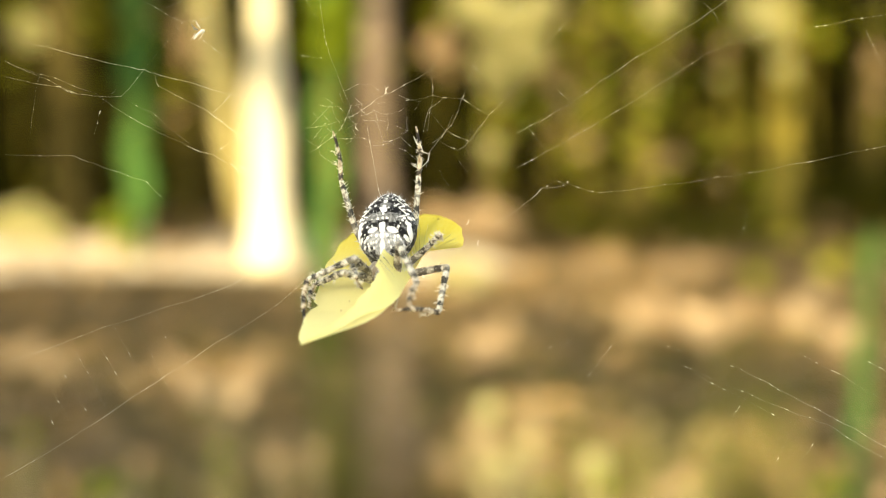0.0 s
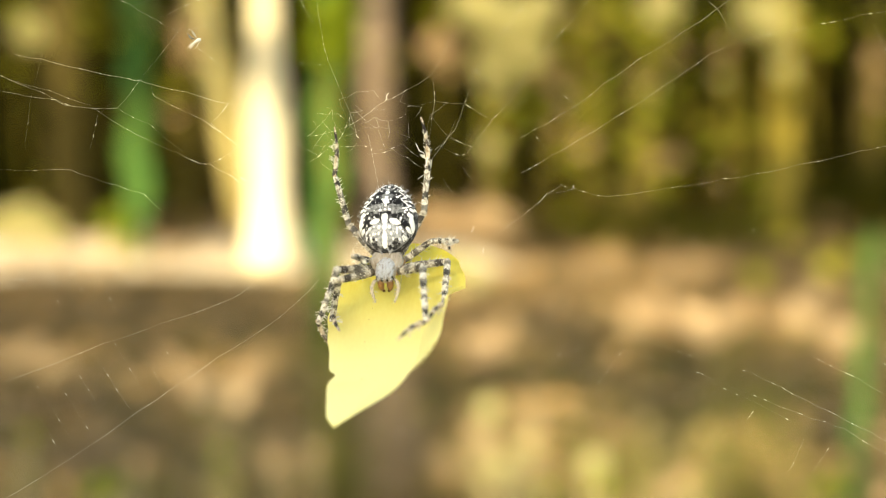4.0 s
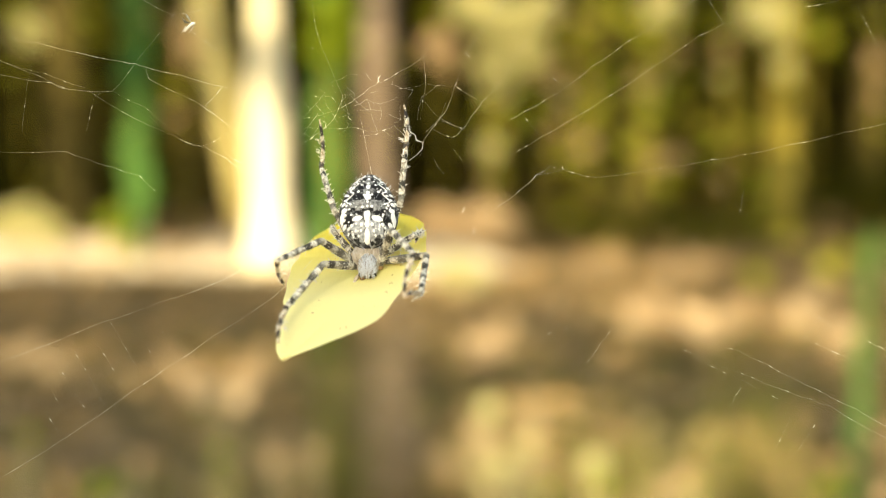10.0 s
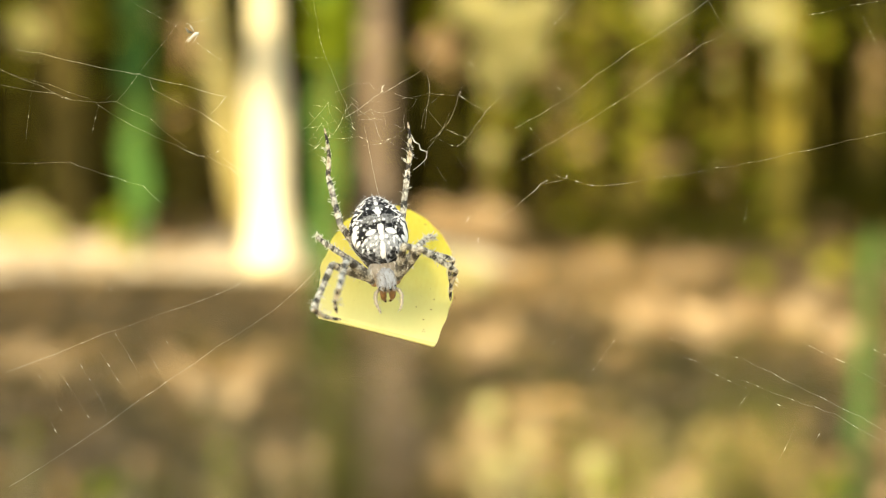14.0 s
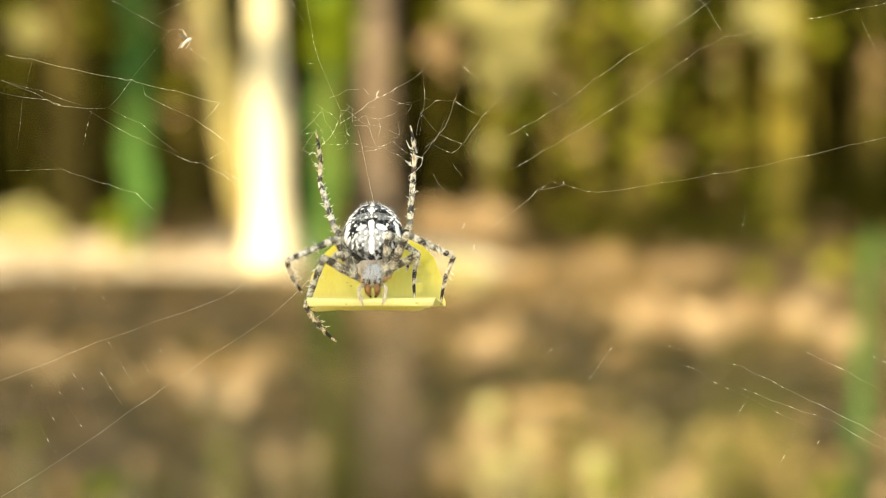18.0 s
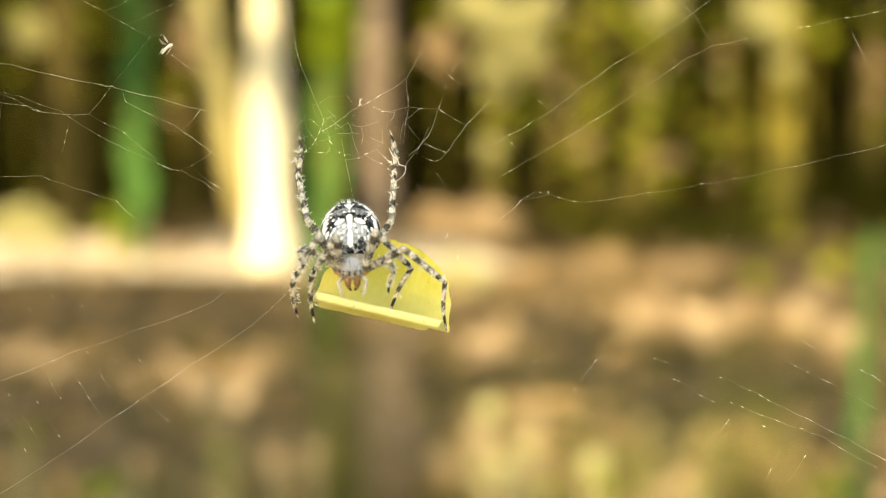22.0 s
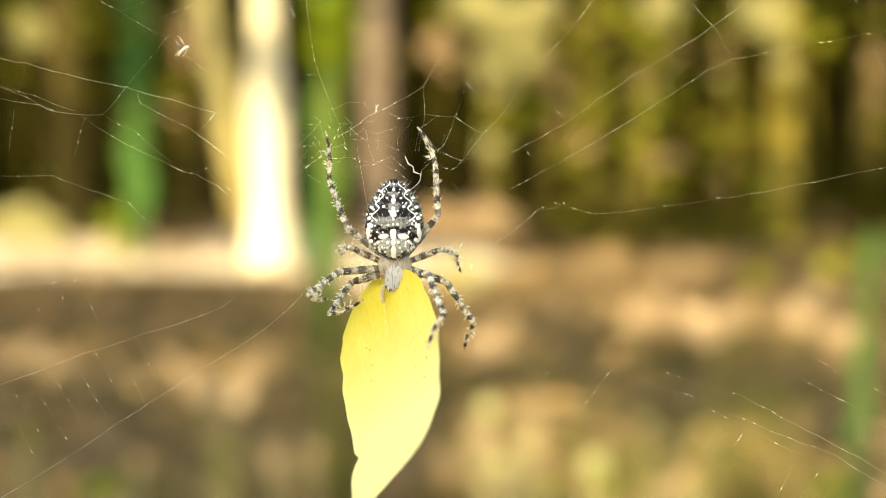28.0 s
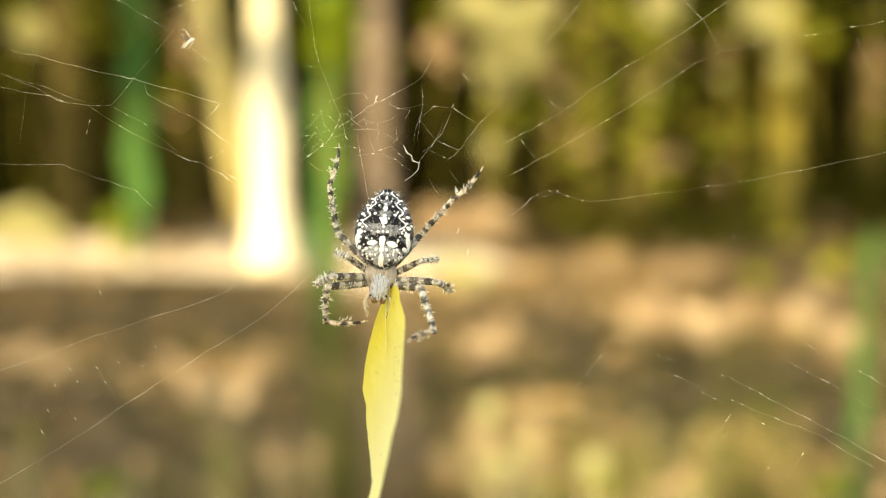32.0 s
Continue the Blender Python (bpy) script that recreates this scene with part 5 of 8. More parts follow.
def motions():
    def nearer(m):
        """The silk hangs just behind the spider's legs."""
        eye = VIEW.translation
        m.translation = eye + (m.translation - eye) * 0.968
        return m

    def swaying(thing):
        rows = [
            (0, pose(-0.00774, 0.14915, 1.18786, 84.0, 0.0, -0.0)), (0.5, pose(-0.00737, 0.1491, 1.18804, 84.0, -0.4, 0.0)),
            (1, pose(-0.00731, 0.14823, 1.18757, 84.0, -0.7, 0.1)), (1.5, pose(-0.00719, 0.14864, 1.18772, 84.0, -1.0, 0.1)),
            (2, pose(-0.00762, 0.14842, 1.18742, 84.0, 0.0, -0.0)), (2.5, pose(-0.00787, 0.1467, 1.1856, 84.0, 0.1, -0.0)),
            (3, pose(-0.00794, 0.14703, 1.18613, 84.0, -0.2, 0.0)), (3.5, pose(-0.00706, 0.14619, 1.18699, 84.0, -1.5, 0.2)),
            (4, pose(-0.00723, 0.14634, 1.18702, 84.0, -1.1, 0.1)), (4.5, pose(-0.0074, 0.14648, 1.18705, 84.0, -0.6, 0.1)),
            (5, pose(-0.00757, 0.14662, 1.18708, 84.0, -0.2, 0.0)), (5.5, pose(-0.00774, 0.14677, 1.18711, 84.0, 0.2, -0.0)),
            (6, pose(-0.0074, 0.14748, 1.18777, 84.0, -0.2, 0.0)), (6.5, pose(-0.007, 0.14861, 1.18837, 84.0, -0.4, 0.0)),
            (7, pose(-0.0069, 0.14891, 1.18826, 84.0, -0.4, 0.0)), (7.5, pose(-0.00712, 0.14925, 1.18882, 84.0, -0.7, 0.1)),
            (8, pose(-0.00743, 0.14911, 1.18747, 84.0, -0.9, 0.1)), (8.5, pose(-0.00862, 0.14925, 1.18878, 84.0, -0.3, 0.0)),
            (9, pose(-0.00879, 0.14922, 1.18855, 84.0, -1.0, 0.1)), (9.5, pose(-0.00879, 0.14925, 1.18892, 84.0, -1.7, 0.2)),
            (10, pose(-0.00831, 0.14867, 1.18917, 84.0, -1.2, 0.1)), (10.5, pose(-0.00803, 0.14938, 1.19002, 84.0, -1.7, 0.2)),
            (11, pose(-0.00814, 0.14938, 1.19005, 84.0, -1.6, 0.2)), (11.5, pose(-0.00824, 0.1495, 1.19117, 84.0, -2.0, 0.2)),
            (12, pose(-0.00807, 0.14927, 1.18898, 84.0, -1.5, 0.2)), (12.5, pose(-0.00771, 0.14827, 1.18913, 84.0, -1.8, 0.2)),
            (13, pose(-0.00777, 0.14881, 1.18951, 84.0, -1.9, 0.2)), (13.5, pose(-0.00816, 0.14922, 1.18854, 84.0, -1.5, 0.2)),
            (14, pose(-0.00779, 0.14847, 1.18802, 84.0, -1.4, 0.1)), (14.5, pose(-0.00758, 0.14757, 1.18769, 84.0, -1.3, 0.1)),
            (15, pose(-0.0077, 0.14749, 1.18754, 84.0, -1.3, 0.1)), (15.5, pose(-0.00782, 0.1474, 1.18738, 84.0, -1.4, 0.1)),
            (16, pose(-0.00794, 0.14732, 1.18722, 84.0, -1.4, 0.2)), (16.5, pose(-0.00806, 0.14723, 1.18707, 84.0, -1.5, 0.2)),
            (17, pose(-0.00832, 0.14696, 1.18795, 84.0, -1.5, 0.2)), (17.5, pose(-0.00849, 0.14729, 1.18703, 84.0, -1.3, 0.1)),
            (18, pose(-0.00832, 0.14711, 1.18729, 84.0, -1.5, 0.2)), (18.5, pose(-0.0087, 0.14739, 1.18732, 84.0, -1.4, 0.1)),
            (19, pose(-0.00895, 0.14778, 1.18648, 84.0, -1.6, 0.2)), (19.5, pose(-0.00856, 0.14913, 1.18764, 84.0, -1.6, 0.2)),
            (20, pose(-0.00854, 0.14914, 1.18775, 84.0, -1.3, 0.1)), (20.5, pose(-0.00873, 0.14883, 1.18702, 84.0, -1.2, 0.1)),
            (21, pose(-0.00928, 0.14719, 1.18754, 84.0, -1.3, 0.1)), (21.5, pose(-0.00963, 0.14696, 1.18732, 84.0, -1.4, 0.1)),
            (22, pose(-0.01034, 0.14522, 1.18635, 84.0, -1.2, 0.1)), (22.5, pose(-0.01045, 0.14537, 1.18775, 84.0, -1.1, 0.1)),
            (23, pose(-0.01079, 0.1464, 1.18744, 84.0, -1.1, 0.1)), (23.5, pose(-0.0105, 0.14655, 1.18813, 84.0, -0.8, 0.1)),
            (24, pose(-0.01037, 0.14577, 1.18686, 84.0, -0.7, 0.1)), (24.5, pose(-0.00952, 0.14769, 1.18775, 84.0, -1.0, 0.1)),
            (25, pose(-0.00882, 0.14696, 1.1866, 84.0, -0.7, 0.1)), (25.5, pose(-0.00836, 0.1466, 1.18761, 84.0, -1.2, 0.1)),
            (26, pose(-0.00837, 0.14614, 1.18732, 84.0, -0.9, 0.1)), (26.5, pose(-0.00838, 0.14569, 1.18703, 84.0, -0.7, 0.1)),
            (27, pose(-0.00839, 0.14523, 1.18674, 84.0, -0.4, 0.0)), (27.5, pose(-0.0084, 0.14478, 1.18645, 84.0, -0.1, 0.0)),
            (28, pose(-0.00867, 0.14409, 1.1856, 84.0, -0.0, 0.0)), (28.5, pose(-0.00919, 0.14444, 1.18509, 84.0, 0.0, -0.0)),
            (29, pose(-0.0095, 0.14657, 1.18568, 84.0, -0.1, 0.0)), (29.5, pose(-0.00973, 0.14741, 1.1859, 84.0, 0.3, -0.0)),
            (30, pose(-0.0097, 0.14749, 1.18621, 84.0, 0.2, -0.0)), (30.5, pose(-0.00959, 0.14851, 1.18669, 84.0, -0.1, 0.0)),
            (31, pose(-0.0093, 0.1487, 1.18684, 84.0, -0.1, 0.0)), (31.5, pose(-0.00908, 0.14859, 1.18682, 84.0, 0.0, -0.0)),
            (32, pose(-0.00897, 0.14888, 1.18678, 84.0, -0.0, 0.0))]
        walk(thing, [(t, nearer(m)) for t, m in rows])
    for caught in hanging:
        swaying(caught)
    walk(spider, [
        (0, pose(-0.00653, 0.1384, 1.18409, 48.9, -2.6, -8.0)), (0.5, pose(-0.00673, 0.13843, 1.18442, 48.8, -2.3, -8.8)),
        (1, pose(-0.00724, 0.1384, 1.18409, 48.6, -2.0, -9.7)), (1.5, pose(-0.00713, 0.13846, 1.18465, 48.6, -2.0, -9.7)),
        (2, pose(-0.00757, 0.13846, 1.18473, 48.6, -2.0, -9.7)), (2.5, pose(-0.00765, 0.13814, 1.18298, 47.3, -1.8, -7.9)),
        (3, pose(-0.00749, 0.13808, 1.18361, 45.9, -1.6, -6.2)), (3.5, pose(-0.00646, 0.13838, 1.18468, 48.0, -1.4, -6.0)),
        (4, pose(-0.00639, 0.13862, 1.18506, 50.2, -1.2, -5.7)), (4.5, pose(-0.00632, 0.13886, 1.18543, 52.4, -1.0, -5.5)),
        (5, pose(-0.00625, 0.13911, 1.18581, 54.6, -0.8, -5.2)), (5.5, pose(-0.00618, 0.13936, 1.18619, 56.8, -0.7, -4.8)),
        (6, pose(-0.0056, 0.13969, 1.18722, 58.9, -0.6, -4.5)), (6.5, pose(-0.00521, 0.13973, 1.18759, 59.0, 0.2, -2.3)),
        (7, pose(-0.00514, 0.13969, 1.18722, 59.0, 1.0, -0.1)), (7.5, pose(-0.00574, 0.13973, 1.18761, 58.9, 1.4, -2.9)),
        (8, pose(-0.00645, 0.13958, 1.18618, 58.7, 1.9, -5.7)), (8.5, pose(-0.00736, 0.13961, 1.18652, 59.0, -0.6, -2.7)),
        (9, pose(-0.00729, 0.1395, 1.1854, 59.0, -3.0, 0.3)), (9.5, pose(-0.00815, 0.13951, 1.18558, 59.0, -1.5, 0.2)),
        (10, pose(-0.0086, 0.13952, 1.1856, 59.0, -0.0, 0.0)), (10.5, pose(-0.00825, 0.13934, 1.18626, 56.5, -0.5, 0.1)),
        (11, pose(-0.00831, 0.13908, 1.1861, 54.0, -1.0, 0.1)), (11.5, pose(-0.00804, 0.13907, 1.18695, 52.9, -2.2, 2.8)),
        (12, pose(-0.00752, 0.13874, 1.1847, 51.5, -3.2, 5.5)), (12.5, pose(-0.00703, 0.13877, 1.18502, 51.1, -5.0, 7.4)),
        (13, pose(-0.00687, 0.13884, 1.18567, 50.5, -6.6, 9.3)), (13.5, pose(-0.0072, 0.13859, 1.18462, 49.1, -6.0, 9.1)),
        (14, pose(-0.00686, 0.13838, 1.1839, 47.7, -5.3, 8.8)), (14.5, pose(-0.0067, 0.13817, 1.18373, 45.9, -4.5, 7.4)),
        (15, pose(-0.00682, 0.13798, 1.18379, 44.0, -3.7, 6.1)), (15.5, pose(-0.00694, 0.13781, 1.18385, 42.1, -3.0, 4.8)),
        (16, pose(-0.00705, 0.13763, 1.18391, 40.1, -2.4, 3.6)), (16.5, pose(-0.00717, 0.13747, 1.18397, 38.0, -1.9, 2.5)),
        (17, pose(-0.00744, 0.13741, 1.18498, 35.9, -1.4, 1.5)), (17.5, pose(-0.00784, 0.13724, 1.18408, 35.0, -1.7, 0.8)),
        (18, pose(-0.00795, 0.13719, 1.18423, 34.0, -2.0, 0.2)), (18.5, pose(-0.00832, 0.13703, 1.18439, 31.5, -2.0, 0.2)),
        (19, pose(-0.00857, 0.1368, 1.18376, 29.0, -2.0, 0.2)), (19.5, pose(-0.00821, 0.13696, 1.18525, 28.9, -0.4, 1.8)),
        (20, pose(-0.00825, 0.137, 1.18567, 28.9, 1.3, 3.3)), (20.5, pose(-0.00828, 0.13714, 1.18481, 32.3, -1.2, 3.3)),
        (21, pose(-0.00873, 0.13741, 1.18498, 35.7, -3.7, 3.1)), (21.5, pose(-0.00933, 0.1372, 1.18536, 32.2, -3.2, 3.5)),
        (22, pose(-0.01036, 0.13692, 1.1849, 28.7, -2.7, 3.7)), (22.5, pose(-0.01003, 0.13706, 1.1862, 28.4, -3.9, 5.0)),
        (23, pose(-0.00985, 0.13703, 1.18598, 28.0, -5.1, 6.3)), (23.5, pose(-0.00959, 0.13708, 1.18646, 28.2, -3.6, 6.1)),
        (24, pose(-0.00953, 0.13693, 1.18503, 28.3, -2.2, 6.0)), (24.5, pose(-0.00833, 0.13704, 1.18609, 28.4, -3.0, 5.5)),
        (25, pose(-0.00742, 0.13693, 1.18503, 28.4, -3.9, 5.0)), (25.5, pose(-0.00671, 0.13764, 1.18605, 37.0, -3.8, 5.0)),
        (26, pose(-0.00645, 0.13831, 1.18583, 45.6, -3.6, 4.6)), (26.5, pose(-0.0062, 0.13907, 1.18561, 54.2, -3.1, 3.8)),
        (27, pose(-0.00594, 0.1399, 1.18538, 62.9, -2.4, 2.8)), (27.5, pose(-0.00568, 0.14078, 1.18513, 71.5, -1.4, 1.5)),
        (28, pose(-0.00569, 0.14163, 1.18432, 80.0, -0.0, 0.0)), (28.5, pose(-0.00666, 0.14137, 1.18292, 79.3, 6.0, 2.4)),
        (29, pose(-0.00733, 0.14124, 1.18276, 79.1, 12.1, 4.8)), (29.5, pose(-0.00803, 0.14132, 1.18345, 78.2, 5.1, 2.5)),
        (30, pose(-0.00852, 0.14139, 1.18414, 78.0, -2.0, 0.2)), (30.5, pose(-0.0084, 0.14117, 1.18411, 76.0, 1.0, -0.1)),
        (31, pose(-0.00816, 0.1409, 1.18367, 74.0, 4.0, -0.4)), (31.5, pose(-0.00763, 0.14088, 1.18347, 74.0, 4.5, -0.5)),
        (32, pose(-0.00718, 0.14086, 1.18328, 74.0, 5.0, -0.5))])
    walk(legs['L4'][0], [
        (0, pose(-0.001267, 0.000067, -0.001, -94.0, -79.8, 33.7)), (1, pose(-0.001267, 0.000067, -0.001, -107.6, -81.4, 52.6)),
        (2, pose(-0.001267, 0.000067, -0.001, -128.7, -77.3, 72.0)), (3, pose(-0.001267, 0.000067, -0.001, -56.5, -88.4, 3.1)),
        (6, pose(-0.001267, 0.000067, -0.001, -163.9, -71.3, 114.7)), (7, pose(-0.001267, 0.000067, -0.001, -171.5, -71.5, 118.5)),
        (8, pose(-0.001267, 0.000067, -0.001, -161.9, -68.5, 112.3)), (9, pose(-0.001267, 0.000067, -0.001, 1.6, -42.6, -47.3)),
        (10, pose(-0.001267, 0.000067, -0.001, -117.6, -83.1, 56.7)), (11, pose(-0.001267, 0.000067, -0.001, -138.3, -81.4, 74.3)),
        (12, pose(-0.001267, 0.000067, -0.001, 7.5, -64.1, -66.7)), (13, pose(-0.001267, 0.000067, -0.001, 16.1, -65.1, -75.4)),
        (14, pose(-0.001267, 0.000067, -0.001, 17.4, -62.2, -76.1)), (17, pose(-0.001267, 0.000067, -0.001, 37.7, -74.7, -95.2)),
        (18, pose(-0.001267, 0.000067, -0.001, 21.4, -65.3, -78.2)), (19, pose(-0.001267, 0.000067, -0.001, 26.6, -59.6, -81.3)),
        (20, pose(-0.001267, 0.000067, -0.001, 54.3, -70.0, -111.7)), (21, pose(-0.001267, 0.000067, -0.001, 34.8, -64.6, -87.5)),
        (22, pose(-0.001267, 0.000067, -0.001, 25.9, -43.6, -76.0)), (23, pose(-0.001267, 0.000067, -0.001, 26.8, -43.3, -79.2)),
        (24, pose(-0.001267, 0.000067, -0.001, 30.2, -44.0, -79.7)), (25, pose(-0.001267, 0.000067, -0.001, 24.9, -43.2, -77.2)),
        (28, pose(-0.001267, 0.000067, -0.001, -148.0, -65.8, 108.1)), (29, pose(-0.001267, 0.000067, -0.001, -168.4, -41.6, 124.9)),
        (30, pose(-0.001267, 0.000067, -0.001, -14.6, -56.3, -18.4)), (31, pose(-0.001267, 0.000067, -0.001, -7.2, -48.1, -21.8)),
        (32, pose(-0.001267, 0.000067, -0.001, -148.9, -72.1, 107.1))])
    walk(legs['L4'][1], [
        (0, pose(-0.004325, 0.005397, -0.001075, -19.7, -51.2, -47.4)), (1, pose(-0.004809, 0.005081, -0.001276, -55.2, -67.1, -16.6)),
        (2, pose(-0.004675, 0.00511, -0.001843, -23.0, -49.5, -45.9)), (3, pose(-0.004928, 0.005002, -0.000908, -16.2, -49.6, -52.4)),
        (6, pose(-0.005152, 0.004436, -0.002893, -7.3, -31.5, -48.3)), (7, pose(-0.004815, 0.004699, -0.00293, -2.0, -27.6, -50.6)),
        (8, pose(-0.005098, 0.004371, -0.003136, -10.5, -34.5, -48.9)), (9, pose(-0.004217, 0.003003, 0.003521, -128.9, -72.6, 52.3)),
        (10, pose(-0.004271, 0.005417, -0.001342, -108.5, -77.6, 34.9)), (11, pose(-0.003975, 0.005541, -0.001683, -53.9, -76.8, -20.5)),
        (12, pose(-0.00417, 0.004785, 0.00166, -101.2, -80.3, 18.9)), (13, pose(-0.004259, 0.004822, 0.00149, -55.1, -80.1, -31.8)),
        (14, pose(-0.00429, 0.004665, 0.001736, -13.9, -69.2, -67.9)), (17, pose(-0.004586, 0.005078, 0.000282, 1.3, -53.1, -68.1)),
        (18, pose(-0.004522, 0.004698, 0.001393, -9.3, -65.2, -62.0)), (19, pose(-0.004705, 0.004336, 0.001779, -3.2, -53.8, -67.4)),
        (20, pose(-0.004654, 0.005046, 0.000226, 4.4, -38.1, -72.8)), (21, pose(-0.004972, 0.004467, 0.001163, -6.7, -47.6, -69.2)),
        (22, pose(-0.004793, 0.003114, 0.003006, -9.9, -59.6, -68.1)), (23, pose(-0.004697, 0.003238, 0.002994, -8.8, -57.5, -71.7)),
        (24, pose(-0.004963, 0.003151, 0.00282, -4.9, -59.9, -73.4)), (25, pose(-0.004633, 0.003214, 0.003066, -11.0, -66.7, -67.4)),
        (28, pose(-0.005839, 0.003572, -0.003139, -76.7, -73.4, 7.7)), (29, pose(-0.004572, 0.002638, -0.005498, -75.4, -80.3, 14.1)),
        (30, pose(-0.005475, 0.003098, 0.002297, -140.5, -63.0, 54.2)), (31, pose(-0.005193, 0.002466, 0.003074, -138.1, -66.2, 58.6)),
        (32, pose(-0.00577, 0.003923, -0.002619, -22.3, -51.2, -48.8))])
    walk(legs['L4'][2], [
        (0, pose(-0.00585, 0.010111, 0.002545, -25.1, -49.4, -48.9)), (1, pose(-0.006459, 0.010832, 0.000088, -29.5, -47.4, -48.2)),
        (2, pose(-0.005937, 0.009863, 0.001827, -33.3, -46.3, -49.9)), (3, pose(-0.006306, 0.009601, 0.002914, -31.2, -50.3, -52.4)),
        (6, pose(-0.006686, 0.007333, 0.002294, -70.5, -67.9, -16.1)), (7, pose(-0.006454, 0.007029, 0.002505, -68.4, -73.1, -17.2)),
        (8, pose(-0.006499, 0.007685, 0.001835, -90.9, -70.1, 10.2)), (9, pose(-0.005746, 0.008833, 0.002367, -75.7, -73.0, -10.8)),
        (10, pose(-0.006047, 0.011276, -0.001758, -30.3, -60.7, -53.5)), (11, pose(-0.005535, 0.011418, -0.000855, -24.8, -56.6, -57.9)),
        (12, pose(-0.005008, 0.010861, 0.00146, -18.0, -56.0, -68.3)), (13, pose(-0.004542, 0.010922, 0.002095, -14.9, -56.1, -74.3)),
        (14, pose(-0.005026, 0.010378, 0.00385, -25.1, -66.1, -65.7)), (17, pose(-0.006543, 0.009578, 0.003965, -13.1, -40.3, -69.4)),
        (18, pose(-0.006234, 0.010016, 0.00393, -11.8, -38.6, -68.0)), (19, pose(-0.006295, 0.009028, 0.005399, -12.3, -38.4, -68.4)),
        (20, pose(-0.006219, 0.008514, 0.005041, -16.4, -57.6, -66.2)), (21, pose(-0.0059, 0.00893, 0.005271, -35.8, -61.3, -54.1)),
        (22, pose(-0.005757, 0.008345, 0.006066, -42.1, -64.1, -47.6)), (23, pose(-0.005406, 0.008388, 0.006253, -39.4, -64.5, -51.6)),
        (24, pose(-0.005975, 0.00837, 0.005885, -27.3, -60.0, -62.4)), (25, pose(-0.005681, 0.008772, 0.005447, -29.2, -62.7, -58.0)),
        (28, pose(-0.00798, 0.009309, -0.002738, -76.4, -72.8, -9.1)), (29, pose(-0.007496, 0.008026, -0.005236, -23.4, -66.0, -66.8)),
        (30, pose(-0.00617, 0.008802, 0.000143, -131.5, -68.4, 22.4)), (31, pose(-0.00652, 0.008166, 0.00123, -117.0, -71.4, 18.0)),
        (32, pose(-0.006932, 0.008789, 0.000934, -137.8, -65.3, 40.0))])
    walk(legs['R4'][0], [
        (0, pose(0.001267, 0.000067, -0.001, -99.7, -55.0, -5.8)), (1, pose(0.001267, 0.000067, -0.001, -109.4, -49.7, -2.2)),
        (2, pose(0.001267, 0.000067, -0.001, -106.4, -49.9, -9.5)), (3, pose(0.001267, 0.000067, -0.001, -88.6, -54.1, -26.1)),
        (6, pose(0.001267, 0.000067, -0.001, -30.5, -32.2, -85.1)), (7, pose(0.001267, 0.000067, -0.001, -25.8, -33.8, -89.0)),
        (8, pose(0.001267, 0.000067, -0.001, -84.6, -63.1, -24.6)), (9, pose(0.001267, 0.000067, -0.001, -34.2, -47.5, -78.9)),
        (10, pose(0.001267, 0.000067, -0.001, -43.7, -57.5, -66.8)), (11, pose(0.001267, 0.000067, -0.001, -41.9, -52.7, -70.4)),
        (12, pose(0.001267, 0.000067, -0.001, -78.6, -66.9, -34.3)), (13, pose(0.001267, 0.000067, -0.001, -105.7, -70.2, -1.9)),
        (14, pose(0.001267, 0.000067, -0.001, -68.9, -69.7, -37.6)), (17, pose(0.001267, 0.000067, -0.001, -69.1, -53.7, -44.9)),
        (18, pose(0.001267, 0.000067, -0.001, -64.0, -49.9, -50.4)), (19, pose(0.001267, 0.000067, -0.001, -37.4, -28.2, -78.4)),
        (20, pose(0.001267, 0.000067, -0.001, -45.4, -42.7, -68.7)), (21, pose(0.001267, 0.000067, -0.001, -73.2, -55.0, -40.2)),
        (22, pose(0.001267, 0.000067, -0.001, -55.1, -42.9, -64.7)), (23, pose(0.001267, 0.000067, -0.001, -53.7, -43.0, -66.8)),
        (24, pose(0.001267, 0.000067, -0.001, -49.0, -42.4, -70.0)), (25, pose(0.001267, 0.000067, -0.001, -53.9, -44.7, -63.3)),
        (28, pose(0.001267, 0.000067, -0.001, -47.2, -72.9, -81.1)), (29, pose(0.001267, 0.000067, -0.001, -31.7, -80.0, -99.7)),
        (30, pose(0.001267, 0.000067, -0.001, -162.5, -52.5, 20.9)), (31, pose(0.001267, 0.000067, -0.001, -24.7, -52.3, -107.4)),
        (32, pose(0.001267, 0.000067, -0.001, -139.3, -67.5, 13.5))])
